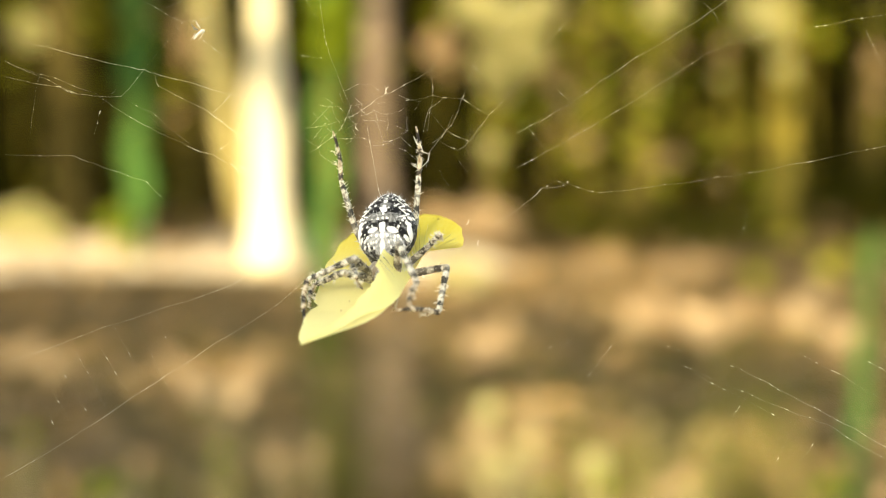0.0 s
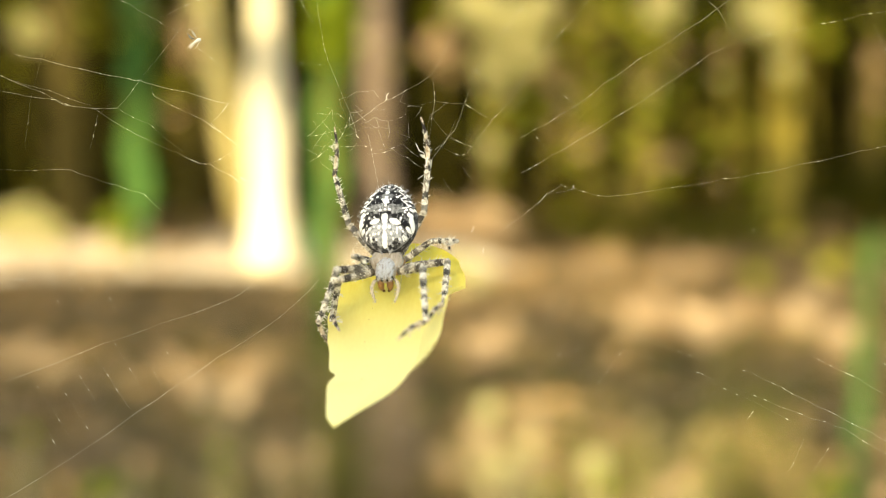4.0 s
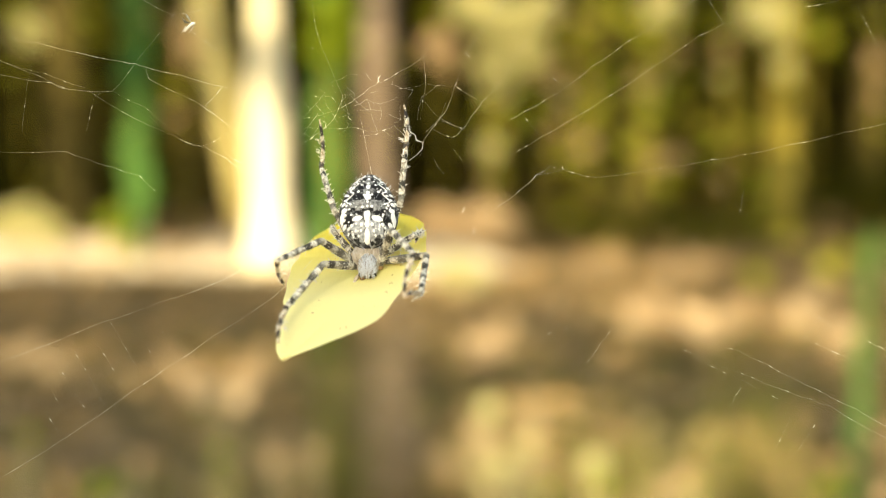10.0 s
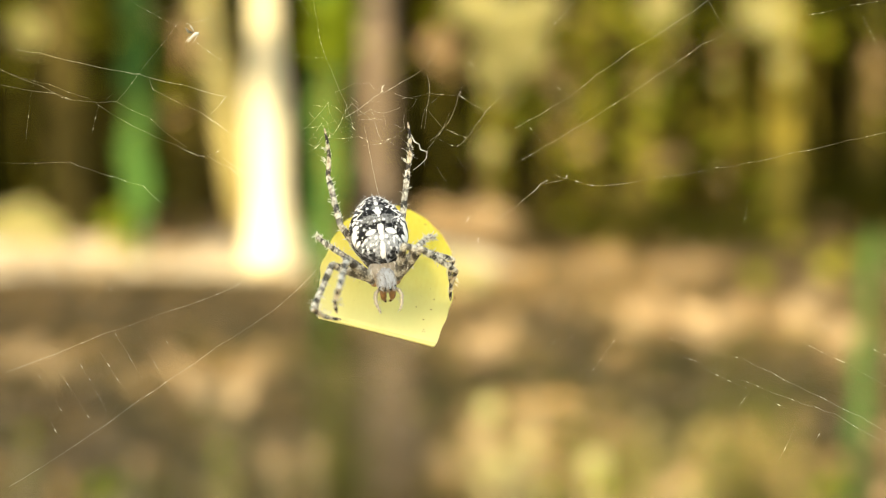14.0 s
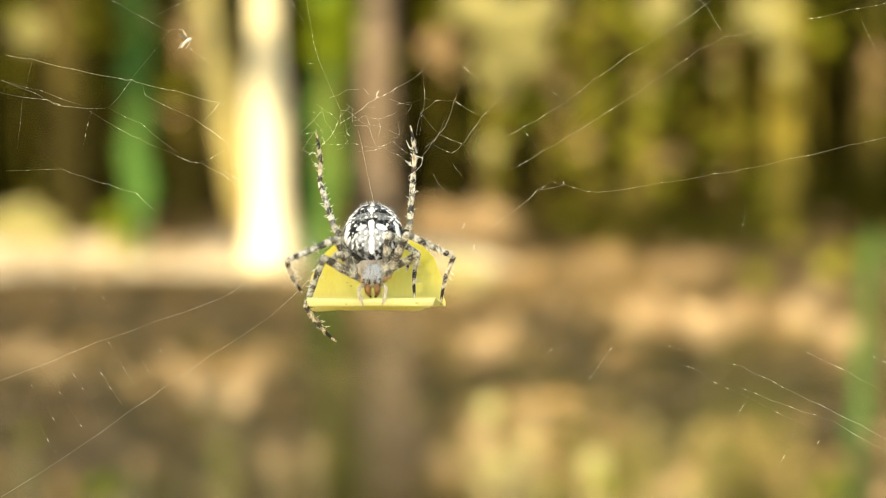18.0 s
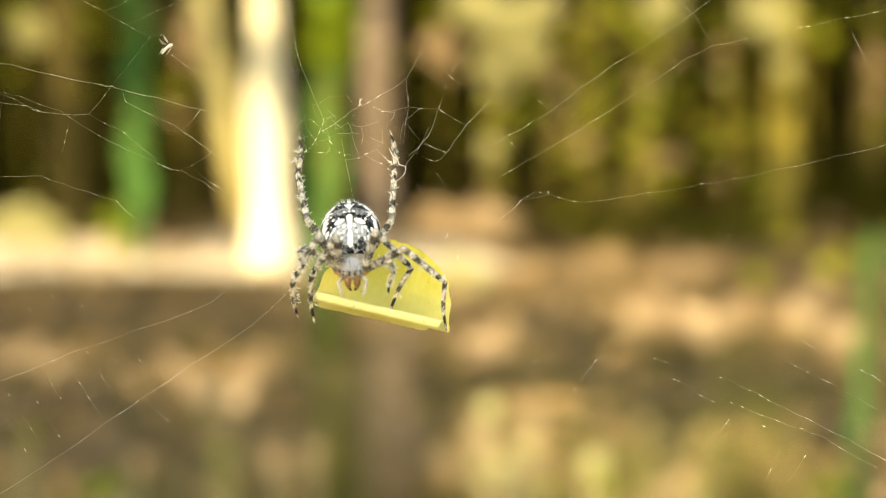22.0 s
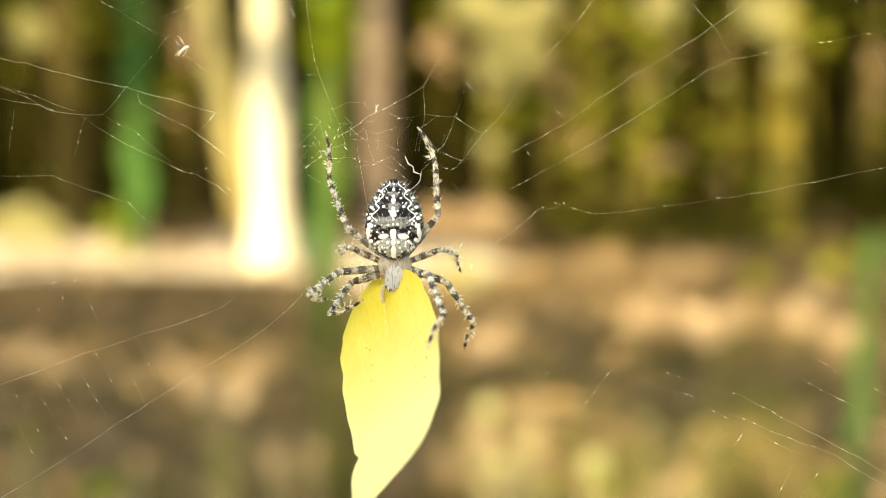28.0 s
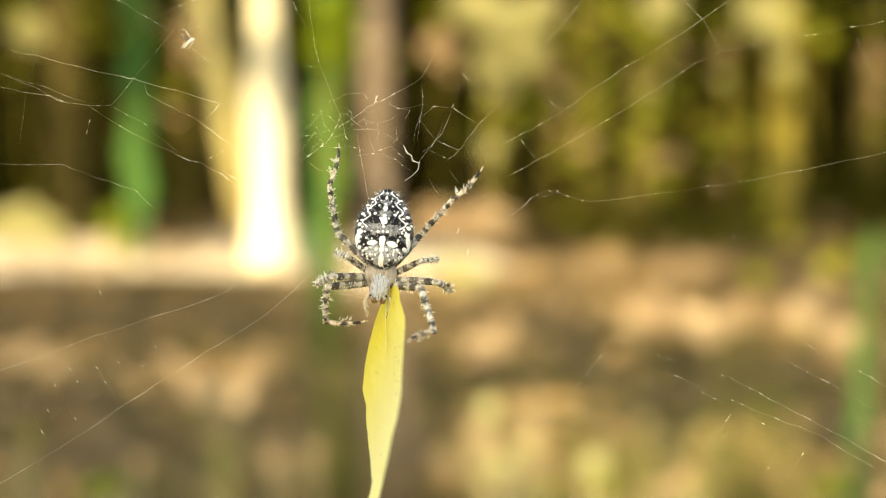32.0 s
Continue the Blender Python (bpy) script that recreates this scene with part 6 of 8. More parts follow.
    walk(legs['R4'][1], [
        (0, pose(0.002728, 0.006006, -0.001595, -45.1, -54.3, -43.1)), (1, pose(0.00304, 0.005801, -0.00232, -36.3, -45.6, -51.4)),
        (2, pose(0.00355, 0.005662, -0.002118, -36.0, -45.6, -51.3)), (3, pose(0.003866, 0.005635, -0.000915, -30.9, -45.0, -57.5)),
        (6, pose(0.004134, 0.003149, 0.003477, -96.6, -67.3, 6.3)), (7, pose(0.003885, 0.003192, 0.003598, -113.4, -70.0, 21.8)),
        (8, pose(0.00334, 0.005846, -0.000736, -17.8, -30.2, -59.9)), (9, pose(0.003935, 0.004409, 0.002434, -108.5, -69.3, 14.5)),
        (10, pose(0.003695, 0.005183, 0.001386, -34.5, -59.3, -57.1)), (11, pose(0.003911, 0.004871, 0.001774, -87.9, -70.2, -6.0)),
        (12, pose(0.003742, 0.005672, -0.000525, -33.4, -63.5, -61.1)), (13, pose(0.003033, 0.005926, -0.001566, -22.9, -53.3, -77.8)),
        (14, pose(0.003121, 0.005876, -0.000233, -28.7, -58.2, -72.2)), (17, pose(0.004064, 0.005382, 0.0003, -17.2, -39.0, -70.5)),
        (18, pose(0.004207, 0.005176, 0.000738, -18.7, -36.5, -69.7)), (19, pose(0.00446, 0.003079, 0.003301, -16.4, -31.8, -70.8)),
        (20, pose(0.00428, 0.004383, 0.002172, -25.9, -55.0, -63.5)), (21, pose(0.003959, 0.005496, 0.000018, -21.4, -37.7, -73.5)),
        (22, pose(0.0048, 0.004386, 0.001575, -22.9, -47.1, -68.1)), (23, pose(0.004842, 0.004301, 0.001657, -36.5, -57.8, -58.4)),
        (24, pose(0.004698, 0.004207, 0.001976, -25.5, -55.2, -65.9)), (25, pose(0.004561, 0.004571, 0.001575, -27.8, -53.8, -64.0)),
        (28, pose(0.005104, 0.004708, 0.000227, -55.7, -69.6, -29.4)), (29, pose(0.005313, 0.004603, -0.000095, -159.1, -70.7, 40.9)),
        (30, pose(0.004954, 0.003449, -0.004568, -71.8, -77.9, -69.3)), (31, pose(0.005037, 0.003518, 0.002412, -141.1, -67.2, 10.9)),
        (32, pose(0.004514, 0.004971, -0.002783, -21.3, -42.6, -103.7))])
    walk(legs['R4'][2], [
        (0, pose(0.003134, 0.011583, 0.000933, -29.7, -47.9, -50.7)), (1, pose(0.003681, 0.010827, 0.001142, -30.2, -47.2, -48.5)),
        (2, pose(0.004145, 0.010687, 0.001353, -30.3, -47.1, -48.6)), (3, pose(0.004518, 0.01047, 0.002808, -23.2, -47.2, -54.3)),
        (6, pose(0.004104, 0.00928, 0.003208, -103.8, -71.1, 26.1)), (7, pose(0.00392, 0.009271, 0.002763, -62.2, -76.1, -14.0)),
        (8, pose(0.003485, 0.009332, 0.004312, -127.6, -64.8, 50.2)), (9, pose(0.004244, 0.010499, 0.001747, -51.9, -72.0, -29.0)),
        (10, pose(0.00425, 0.010722, 0.003969, -87.3, -73.3, -0.2)), (11, pose(0.004339, 0.010992, 0.00185, -43.8, -67.4, -41.9)),
        (12, pose(0.004482, 0.011319, 0.001759, -20.0, -55.3, -69.1)), (13, pose(0.004409, 0.010862, 0.001809, -20.3, -54.2, -76.5)),
        (14, pose(0.00453, 0.011133, 0.002601, -27.9, -63.2, -67.5)), (17, pose(0.00454, 0.009466, 0.004855, -10.8, -41.0, -69.0)),
        (18, pose(0.004851, 0.009098, 0.005413, -19.7, -50.8, -62.9)), (19, pose(0.005076, 0.00658, 0.008303, -56.8, -66.9, -29.7)),
        (20, pose(0.004666, 0.009625, 0.005339, -25.9, -64.0, -58.6)), (21, pose(0.005119, 0.009483, 0.004537, -26.1, -58.6, -60.4)),
        (22, pose(0.005466, 0.009116, 0.005427, -29.2, -63.7, -56.1)), (23, pose(0.005758, 0.00977, 0.004284, -21.2, -61.3, -64.6)),
        (24, pose(0.005257, 0.009435, 0.00514, -16.5, -58.6, -68.3)), (25, pose(0.005207, 0.009764, 0.004778, -29.0, -66.6, -56.0)),
        (28, pose(0.004764, 0.010715, 0.001431, -148.9, -56.7, 78.4)), (29, pose(0.007973, 0.0098, -0.001987, -17.0, -64.3, -99.3)),
        (30, pose(0.00975, 0.007256, -0.004168, -51.5, -75.5, -91.1)), (31, pose(0.008627, 0.008137, 0.000561, -131.7, -70.8, 1.5)),
        (32, pose(0.007589, 0.008203, 0.00143, -133.1, -70.2, 6.1))])
    walk(legs['L3'][0], [
        (0, pose(-0.001667, -0.0006, -0.001067, 27.8, -16.9, -16.4)), (1, pose(-0.001667, -0.0006, -0.001067, 33.1, -15.9, -5.4)),
        (2, pose(-0.001667, -0.0006, -0.001067, 34.3, -11.9, 1.7)), (3, pose(-0.001667, -0.0006, -0.001067, 37.8, -10.3, 8.7)),
        (6, pose(-0.001667, -0.0006, -0.001067, -166.4, -67.9, 117.4)), (7, pose(-0.001667, -0.0006, -0.001067, 174.5, -67.1, 141.9)),
        (8, pose(-0.001667, -0.0006, -0.001067, 9.8, -27.7, -26.6)), (9, pose(-0.001667, -0.0006, -0.001067, 1.5, -71.0, -49.1)),
        (10, pose(-0.001667, -0.0006, -0.001067, -166.3, -78.8, 113.1)), (11, pose(-0.001667, -0.0006, -0.001067, 7.2, -32.3, -47.1)),
        (12, pose(-0.001667, -0.0006, -0.001067, 22.2, -39.4, -48.2)), (13, pose(-0.001667, -0.0006, -0.001067, 42.7, -68.0, -86.2)),
        (14, pose(-0.001667, -0.0006, -0.001067, 45.0, -65.2, -86.8)), (17, pose(-0.001667, -0.0006, -0.001067, 52.8, -53.0, -81.2)),
        (18, pose(-0.001667, -0.0006, -0.001067, 28.6, -13.7, -45.2)), (19, pose(-0.001667, -0.0006, -0.001067, 26.3, -13.9, -53.3)),
        (20, pose(-0.001667, -0.0006, -0.001067, 30.5, -14.2, -53.4)), (21, pose(-0.001667, -0.0006, -0.001067, 51.5, -35.2, -50.7)),
        (22, pose(-0.001667, -0.0006, -0.001067, 51.5, -45.9, -84.0)), (23, pose(-0.001667, -0.0006, -0.001067, 42.3, -45.1, -83.8)),
        (24, pose(-0.001667, -0.0006, -0.001067, 50.1, -45.8, -86.0)), (25, pose(-0.001667, -0.0006, -0.001067, 57.4, -45.5, -87.4)),
        (28, pose(-0.001667, -0.0006, -0.001067, -24.6, -70.6, 1.4)), (29, pose(-0.001667, -0.0006, -0.001067, -14.2, -52.9, -34.1)),
        (30, pose(-0.001667, -0.0006, -0.001067, -69.0, -79.6, 31.4)), (31, pose(-0.001667, -0.0006, -0.001067, 0.4, -21.1, -9.4)),
        (32, pose(-0.001667, -0.0006, -0.001067, -3.3, -36.6, -16.8))])
    walk(legs['L3'][1], [
        (0, pose(-0.003214, -0.002132, 0.002396, 42.9, -50.6, 59.9)), (1, pose(-0.002812, -0.002736, 0.002229, 171.9, -51.1, -44.9)),
        (2, pose(-0.002296, -0.002926, 0.002239, -160.6, 13.5, -15.4)), (3, pose(-0.001857, -0.003168, 0.002112, -166.2, -25.9, 95.4)),
        (6, pose(-0.004216, 0.002228, -0.002563, -156.3, -15.2, 100.2)), (7, pose(-0.00438, 0.00202, -0.00265, -161.7, -25.9, 95.5)),
        (8, pose(-0.003652, -0.000383, 0.002503, -165.1, -29.0, 94.2)), (9, pose(-0.00428, 0.002252, 0.000263, -164.3, -29.6, 88.7)),
        (10, pose(-0.004084, 0.002608, -0.00184, -156.9, -35.9, 72.9)), (11, pose(-0.003518, 0.00064, 0.002364, -152.6, -50.9, 71.4)),
        (12, pose(-0.004422, 0.000163, 0.001859, 130.0, -54.6, -142.0)), (13, pose(-0.00462, 0.001996, 0.00006, 146.9, -69.7, 158.3)),
        (14, pose(-0.004704, 0.001857, 0.000145, 46.7, -65.3, -87.5)), (17, pose(-0.005188, 0.000852, 0.000424, 121.2, -69.8, -172.7)),
        (18, pose(-0.003658, -0.001378, 0.002421, -167.9, -38.0, 96.2)), (19, pose(-0.003643, -0.000979, 0.002495, 166.2, 29.8, -85.0)),
        (20, pose(-0.003848, -0.001149, 0.00235, 160.9, -31.0, -76.7)), (21, pose(-0.005074, -0.001495, 0.001013, -172.9, -29.3, 90.4)),
        (22, pose(-0.005043, 0.000881, 0.000705, 58.8, -26.6, 1.3)), (23, pose(-0.004633, 0.001235, 0.001071, 71.2, -47.9, -0.1)),
        (24, pose(-0.004927, 0.001059, 0.000764, 168.0, 30.5, -90.1)), (25, pose(-0.00518, 0.000814, 0.000479, -167.1, -36.9, 98.3)),
        (28, pose(-0.005218, 0.001013, 0.000166, -151.9, -4.0, 96.2)), (29, pose(-0.003719, 0.002008, 0.001325, -158.0, -0.6, 109.4)),
        (30, pose(-0.004884, 0.001913, -0.000803, -165.8, 3.9, 93.4)), (31, pose(-0.003124, -0.00039, 0.00275, -171.1, -39.8, 139.9)),
        (32, pose(-0.00393, 0.000331, 0.002211, -153.3, -19.9, 96.0))])
    walk(legs['L3'][2], [
        (0, pose(-0.002289, -0.00466, 0.003809, -174.4, -1.1, -39.9)), (1, pose(-0.001458, -0.004693, 0.000338, 33.6, -80.9, 95.6)),
        (2, pose(-0.002675, -0.001777, -0.00055, -163.1, 14.1, -19.4)), (3, pose(-0.002697, -0.001951, -0.000544, -160.5, 12.8, -22.4)),
        (6, pose(-0.00555, 0.002728, -0.005249, 163.6, -39.9, -54.1)), (7, pose(-0.005449, 0.003184, -0.005247, 179.9, -27.5, -47.8)),
        (8, pose(-0.004534, 0.000982, -0.000065, -175.3, -7.7, -30.3)), (9, pose(-0.00507, 0.003717, -0.002281, -172.1, -13.9, -34.5)),
        (10, pose(-0.00474, 0.004526, -0.004106, -170.8, -20.7, -32.5)), (11, pose(-0.004176, 0.003071, 0.00066, -154.9, -3.3, 0.1)),
        (12, pose(-0.00711, 0.001022, 0.000729, -175.6, -19.1, 88.7)), (13, pose(-0.006227, 0.004421, -0.000826, -174.9, -28.9, 83.9)),
        (14, pose(-0.006998, 0.003652, 0.001017, -171.9, -46.4, 83.6)), (17, pose(-0.006985, 0.003243, -0.000119, -160.1, -57.1, 89.2)),
        (18, pose(-0.004489, 0.000371, 0.000077, -170.3, -36.7, 94.5)), (19, pose(-0.004495, 0.000417, -0.000068, -137.4, -5.7, -28.1)),
        (20, pose(-0.004474, -0.002818, -0.000113, -161.2, 12.2, -52.9)), (21, pose(-0.005462, -0.000023, -0.001618, -164.3, 6.0, -52.0)),
        (22, pose(-0.005688, -0.001735, 0.002113, 168.2, -71.8, -64.4)), (23, pose(-0.005364, -0.001642, 0.001729, -177.4, 2.7, -73.4)),
        (24, pose(-0.005555, 0.002569, -0.001798, -178.6, -19.7, -75.1)), (25, pose(-0.006108, 0.002478, -0.00189, 166.3, -32.2, -75.9)),
        (28, pose(-0.006661, 0.001044, -0.002509, 170.2, -10.2, -27.2)), (29, pose(-0.0048, 0.001656, -0.001495, 168.9, -38.0, -41.5)),
        (30, pose(-0.005614, 0.001666, -0.003743, 21.2, -60.5, 121.6)), (31, pose(-0.004895, 0.00049, 0.00044, 174.7, -43.4, -20.1)),
        (32, pose(-0.005384, 0.001108, -0.000342, 178.0, -3.2, 94.6))])
    walk(legs['L2'][0], [
        (0, pose(-0.001667, -0.0014, -0.001067, 14.4, -3.9, -29.1)), (1, pose(-0.001667, -0.0014, -0.001067, 16.7, -17.6, -29.6)),
        (2, pose(-0.001667, -0.0014, -0.001067, 16.6, -12.6, -27.6)), (3, pose(-0.001667, -0.0014, -0.001067, 29.5, -23.8, -26.4)),
        (6, pose(-0.001667, -0.0014, -0.001067, 51.4, -54.9, -17.0)), (7, pose(-0.001667, -0.0014, -0.001067, 49.6, -58.8, -25.6)),
        (8, pose(-0.001667, -0.0014, -0.001067, 156.5, -50.5, -170.8)), (9, pose(-0.001667, -0.0014, -0.001067, 42.3, -63.4, -47.7)),
        (10, pose(-0.001667, -0.0014, -0.001067, 14.1, -40.8, -33.8)), (11, pose(-0.001667, -0.0014, -0.001067, 9.9, -27.0, -42.8)),
        (12, pose(-0.001667, -0.0014, -0.001067, 11.4, -10.9, -47.6)), (13, pose(-0.001667, -0.0014, -0.001067, 147.9, -54.3, 168.5)),
        (14, pose(-0.001667, -0.0014, -0.001067, 35.8, -42.6, -51.6)), (17, pose(-0.001667, -0.0014, -0.001067, 11.6, -12.7, -59.0)),
        (18, pose(-0.001667, -0.0014, -0.001067, 15.3, -22.6, -59.4)), (19, pose(-0.001667, -0.0014, -0.001067, 18.7, -42.3, -70.2)),
        (20, pose(-0.001667, -0.0014, -0.001067, 29.8, -20.9, -58.9)), (21, pose(-0.001667, -0.0014, -0.001067, 25.1, -29.4, -59.6)),
        (22, pose(-0.001667, -0.0014, -0.001067, 18.2, -6.7, -60.0)), (23, pose(-0.001667, -0.0014, -0.001067, 11.2, -1.6, -67.1)),
        (24, pose(-0.001667, -0.0014, -0.001067, 13.2, -1.1, -65.2)), (25, pose(-0.001667, -0.0014, -0.001067, 21.7, 5.4, -54.0)),
        (28, pose(-0.001667, -0.0014, -0.001067, 0.8, -66.5, 6.0)), (29, pose(-0.001667, -0.0014, -0.001067, -3.6, -51.3, 6.0)),
        (30, pose(-0.001667, -0.0014, -0.001067, 2.2, -41.7, 1.0)), (31, pose(-0.001667, -0.0014, -0.001067, 9.8, -37.0, 11.0)),
        (32, pose(-0.001667, -0.0014, -0.001067, 7.0, -44.7, 2.6))])
    walk(legs['L2'][1], [
        (0, pose(-0.002624, -0.002388, 0.004106, 120.3, -45.3, -100.3)), (1, pose(-0.003774, -0.00197, 0.00382, 116.9, -46.0, -67.2)),
        (2, pose(-0.003365, -0.002242, 0.003939, 127.8, -44.2, -61.0)), (3, pose(-0.004519, -0.002928, 0.003197, 138.6, -43.2, -63.2)),
        (6, pose(-0.0055, -0.004603, 0.000855, 145.9, -37.9, -84.3)), (7, pose(-0.006105, -0.003793, 0.000729, 157.2, -15.4, -101.0)),
        (8, pose(-0.005749, 0.000096, -0.004188, 147.0, -30.6, -100.7)), (9, pose(-0.006715, -0.001206, 0.000703, 48.6, -55.3, 13.5)),
        (10, pose(-0.005213, -0.000599, 0.002862, 44.3, -53.4, -10.0)), (11, pose(-0.004047, -0.000451, 0.003633, 147.1, -26.4, -118.6)),
        (12, pose(-0.003121, -0.001381, 0.004084, 141.6, -39.6, -110.1)), (13, pose(-0.004709, 0.002121, -0.003712, 49.1, -53.7, 5.7)),
        (14, pose(-0.005946, -0.001044, 0.002129, 87.2, -66.2, -23.2)), (17, pose(-0.003181, -0.000964, 0.004049, 104.7, -43.1, -92.2)),
        (18, pose(-0.003893, -0.000407, 0.003698, 86.4, -43.0, -51.2)), (19, pose(-0.004436, 0.001227, 0.002686, 138.0, -10.5, -102.4)),
        (20, pose(-0.0048, -0.001361, 0.003272, 151.9, 7.2, -102.5)), (21, pose(-0.004828, -0.000492, 0.003156, 147.0, -35.4, -78.2)),
        (22, pose(-0.003413, -0.001725, 0.003983, 149.8, -9.0, -94.4)), (23, pose(-0.002686, -0.001666, 0.004181, 146.7, 2.3, -107.4)),
        (24, pose(-0.002816, -0.001817, 0.004144, 147.2, 0.2, -106.6)), (25, pose(-0.002997, -0.002941, 0.003884, 143.0, 0.4, -110.4)),
        (28, pose(-0.006538, -0.00199, 0.001071, 10.2, -37.7, 27.6)), (29, pose(-0.005846, -0.001499, 0.002275, -156.7, 10.4, 114.4)),
        (30, pose(-0.005222, -0.001665, 0.002926, -152.6, 5.4, 100.0)), (31, pose(-0.004607, -0.002897, 0.003148, -163.1, 1.3, 101.4)),
        (32, pose(-0.005369, -0.002223, 0.00271, -159.7, -2.1, 102.7))])
    walk(legs['L2'][2], [
        (0, pose(-0.008432, -0.003653, 0.001845, 90.0, -64.3, 5.3)), (1, pose(-0.008198, -0.006078, 0.00182, 155.6, -37.3, -55.0)),
        (2, pose(-0.006438, -0.007058, 0.001144, 163.8, -29.2, -54.9)), (3, pose(-0.006795, -0.007741, -0.000281, -171.2, -12.9, -43.1)),
        (6, pose(-0.008722, -0.008175, -0.003304, 167.1, -27.0, -56.7)), (7, pose(-0.008818, -0.004848, -0.004925, 168.1, -10.4, -71.8)),
        (8, pose(-0.009653, -0.001931, -0.008781, 31.4, -37.0, 63.0)), (9, pose(-0.008955, -0.006656, 0.003095, -174.7, 3.9, -37.3)),
        (10, pose(-0.009587, -0.004333, 0.005577, 178.5, -3.6, -50.9)), (11, pose(-0.008213, -0.000884, -0.001152, 171.2, -17.8, -66.5)),
        (12, pose(-0.00792, -0.003008, 0.000243, -162.1, -7.5, -34.3)), (13, pose(-0.007566, -0.002996, -0.001244, 179.8, -13.1, 81.7)),
        (14, pose(-0.008711, -0.00677, 0.002253, -150.7, -22.0, -33.0)), (17, pose(-0.009369, -0.001833, 0.002867, 176.1, -9.3, -71.1)),
        (18, pose(-0.009013, -0.004168, 0.003992, -165.6, -0.5, -53.3)), (19, pose(-0.008778, 0.001302, -0.001961, -130.8, -56.2, -91.0)),
        (20, pose(-0.00757, -0.000031, -0.002296, -114.8, -45.9, -88.0)), (21, pose(-0.007584, -0.004225, -0.001192, -167.0, -0.1, -56.6)),
        (22, pose(-0.006663, -0.002335, -0.001449, -176.1, 5.0, -69.3)), (23, pose(-0.005953, -0.00042, -0.001131, -178.4, -1.2, -74.3)),
        (24, pose(-0.006115, -0.000818, -0.0012, -172.3, -0.7, -69.6)), (25, pose(-0.00657, -0.001578, -0.001198, 177.7, 1.0, -76.0)),
        (28, pose(-0.009404, -0.004765, 0.006024, 177.6, -17.4, -1.3)), (29, pose(-0.007702, -0.003502, -0.003468, -179.5, 4.8, 103.2)),
        (30, pose(-0.008011, -0.00269, -0.002696, -177.1, 3.2, 89.0)), (31, pose(-0.006396, -0.003396, -0.002935, -161.4, -34.6, 45.4)),
        (32, pose(-0.007564, -0.002497, -0.003253, -165.1, -27.7, 36.3))])
    walk(legs['L1'][0], [
        (0, pose(-0.001267, -0.002067, -0.000933, 28.5, -25.6, -23.0)), (1, pose(-0.001267, -0.002067, -0.000933, 41.3, -40.2, -28.5)),
        (2, pose(-0.001267, -0.002067, -0.000933, 50.0, -43.2, -28.1)), (3, pose(-0.001267, -0.002067, -0.000933, 53.7, -43.1, -31.4)),
        (6, pose(-0.001267, -0.002067, -0.000933, 36.9, -46.5, -11.5)), (7, pose(-0.001267, -0.002067, -0.000933, 31.6, -45.5, -13.4)),
        (8, pose(-0.001267, -0.002067, -0.000933, 29.3, -35.1, -2.0)), (9, pose(-0.001267, -0.002067, -0.000933, 23.3, -40.5, -24.2)),
        (10, pose(-0.001267, -0.002067, -0.000933, 26.8, -42.5, -18.3)), (11, pose(-0.001267, -0.002067, -0.000933, -0.0, -30.5, -54.2)),
        (12, pose(-0.001267, -0.002067, -0.000933, 146.0, -57.4, 177.3)), (13, pose(-0.001267, -0.002067, -0.000933, 146.8, -61.1, 165.4)),
        (14, pose(-0.001267, -0.002067, -0.000933, 22.1, -33.0, -54.8)), (17, pose(-0.001267, -0.002067, -0.000933, -2.3, -17.3, -69.4)),
        (18, pose(-0.001267, -0.002067, -0.000933, 43.7, -42.5, -66.6)), (19, pose(-0.001267, -0.002067, -0.000933, 30.3, -44.4, -73.1)),
        (20, pose(-0.001267, -0.002067, -0.000933, 25.4, -30.7, -67.5)), (21, pose(-0.001267, -0.002067, -0.000933, 14.6, -32.3, -65.3)),
        (22, pose(-0.001267, -0.002067, -0.000933, 2.9, 0.3, -70.4)), (23, pose(-0.001267, -0.002067, -0.000933, -31.0, -61.7, -58.8)),
        (24, pose(-0.001267, -0.002067, -0.000933, -2.4, -8.4, -77.2)), (25, pose(-0.001267, -0.002067, -0.000933, 14.0, 6.6, -61.4)),
        (28, pose(-0.001267, -0.002067, -0.000933, 176.0, -54.7, -163.2)), (29, pose(-0.001267, -0.002067, -0.000933, -172.0, -28.9, 146.7)),
        (30, pose(-0.001267, -0.002067, -0.000933, 5.8, -38.1, 8.7)), (31, pose(-0.001267, -0.002067, -0.000933, 156.9, -53.3, -117.3)),
        (32, pose(-0.001267, -0.002067, -0.000933, 25.2, -76.1, -13.7))])
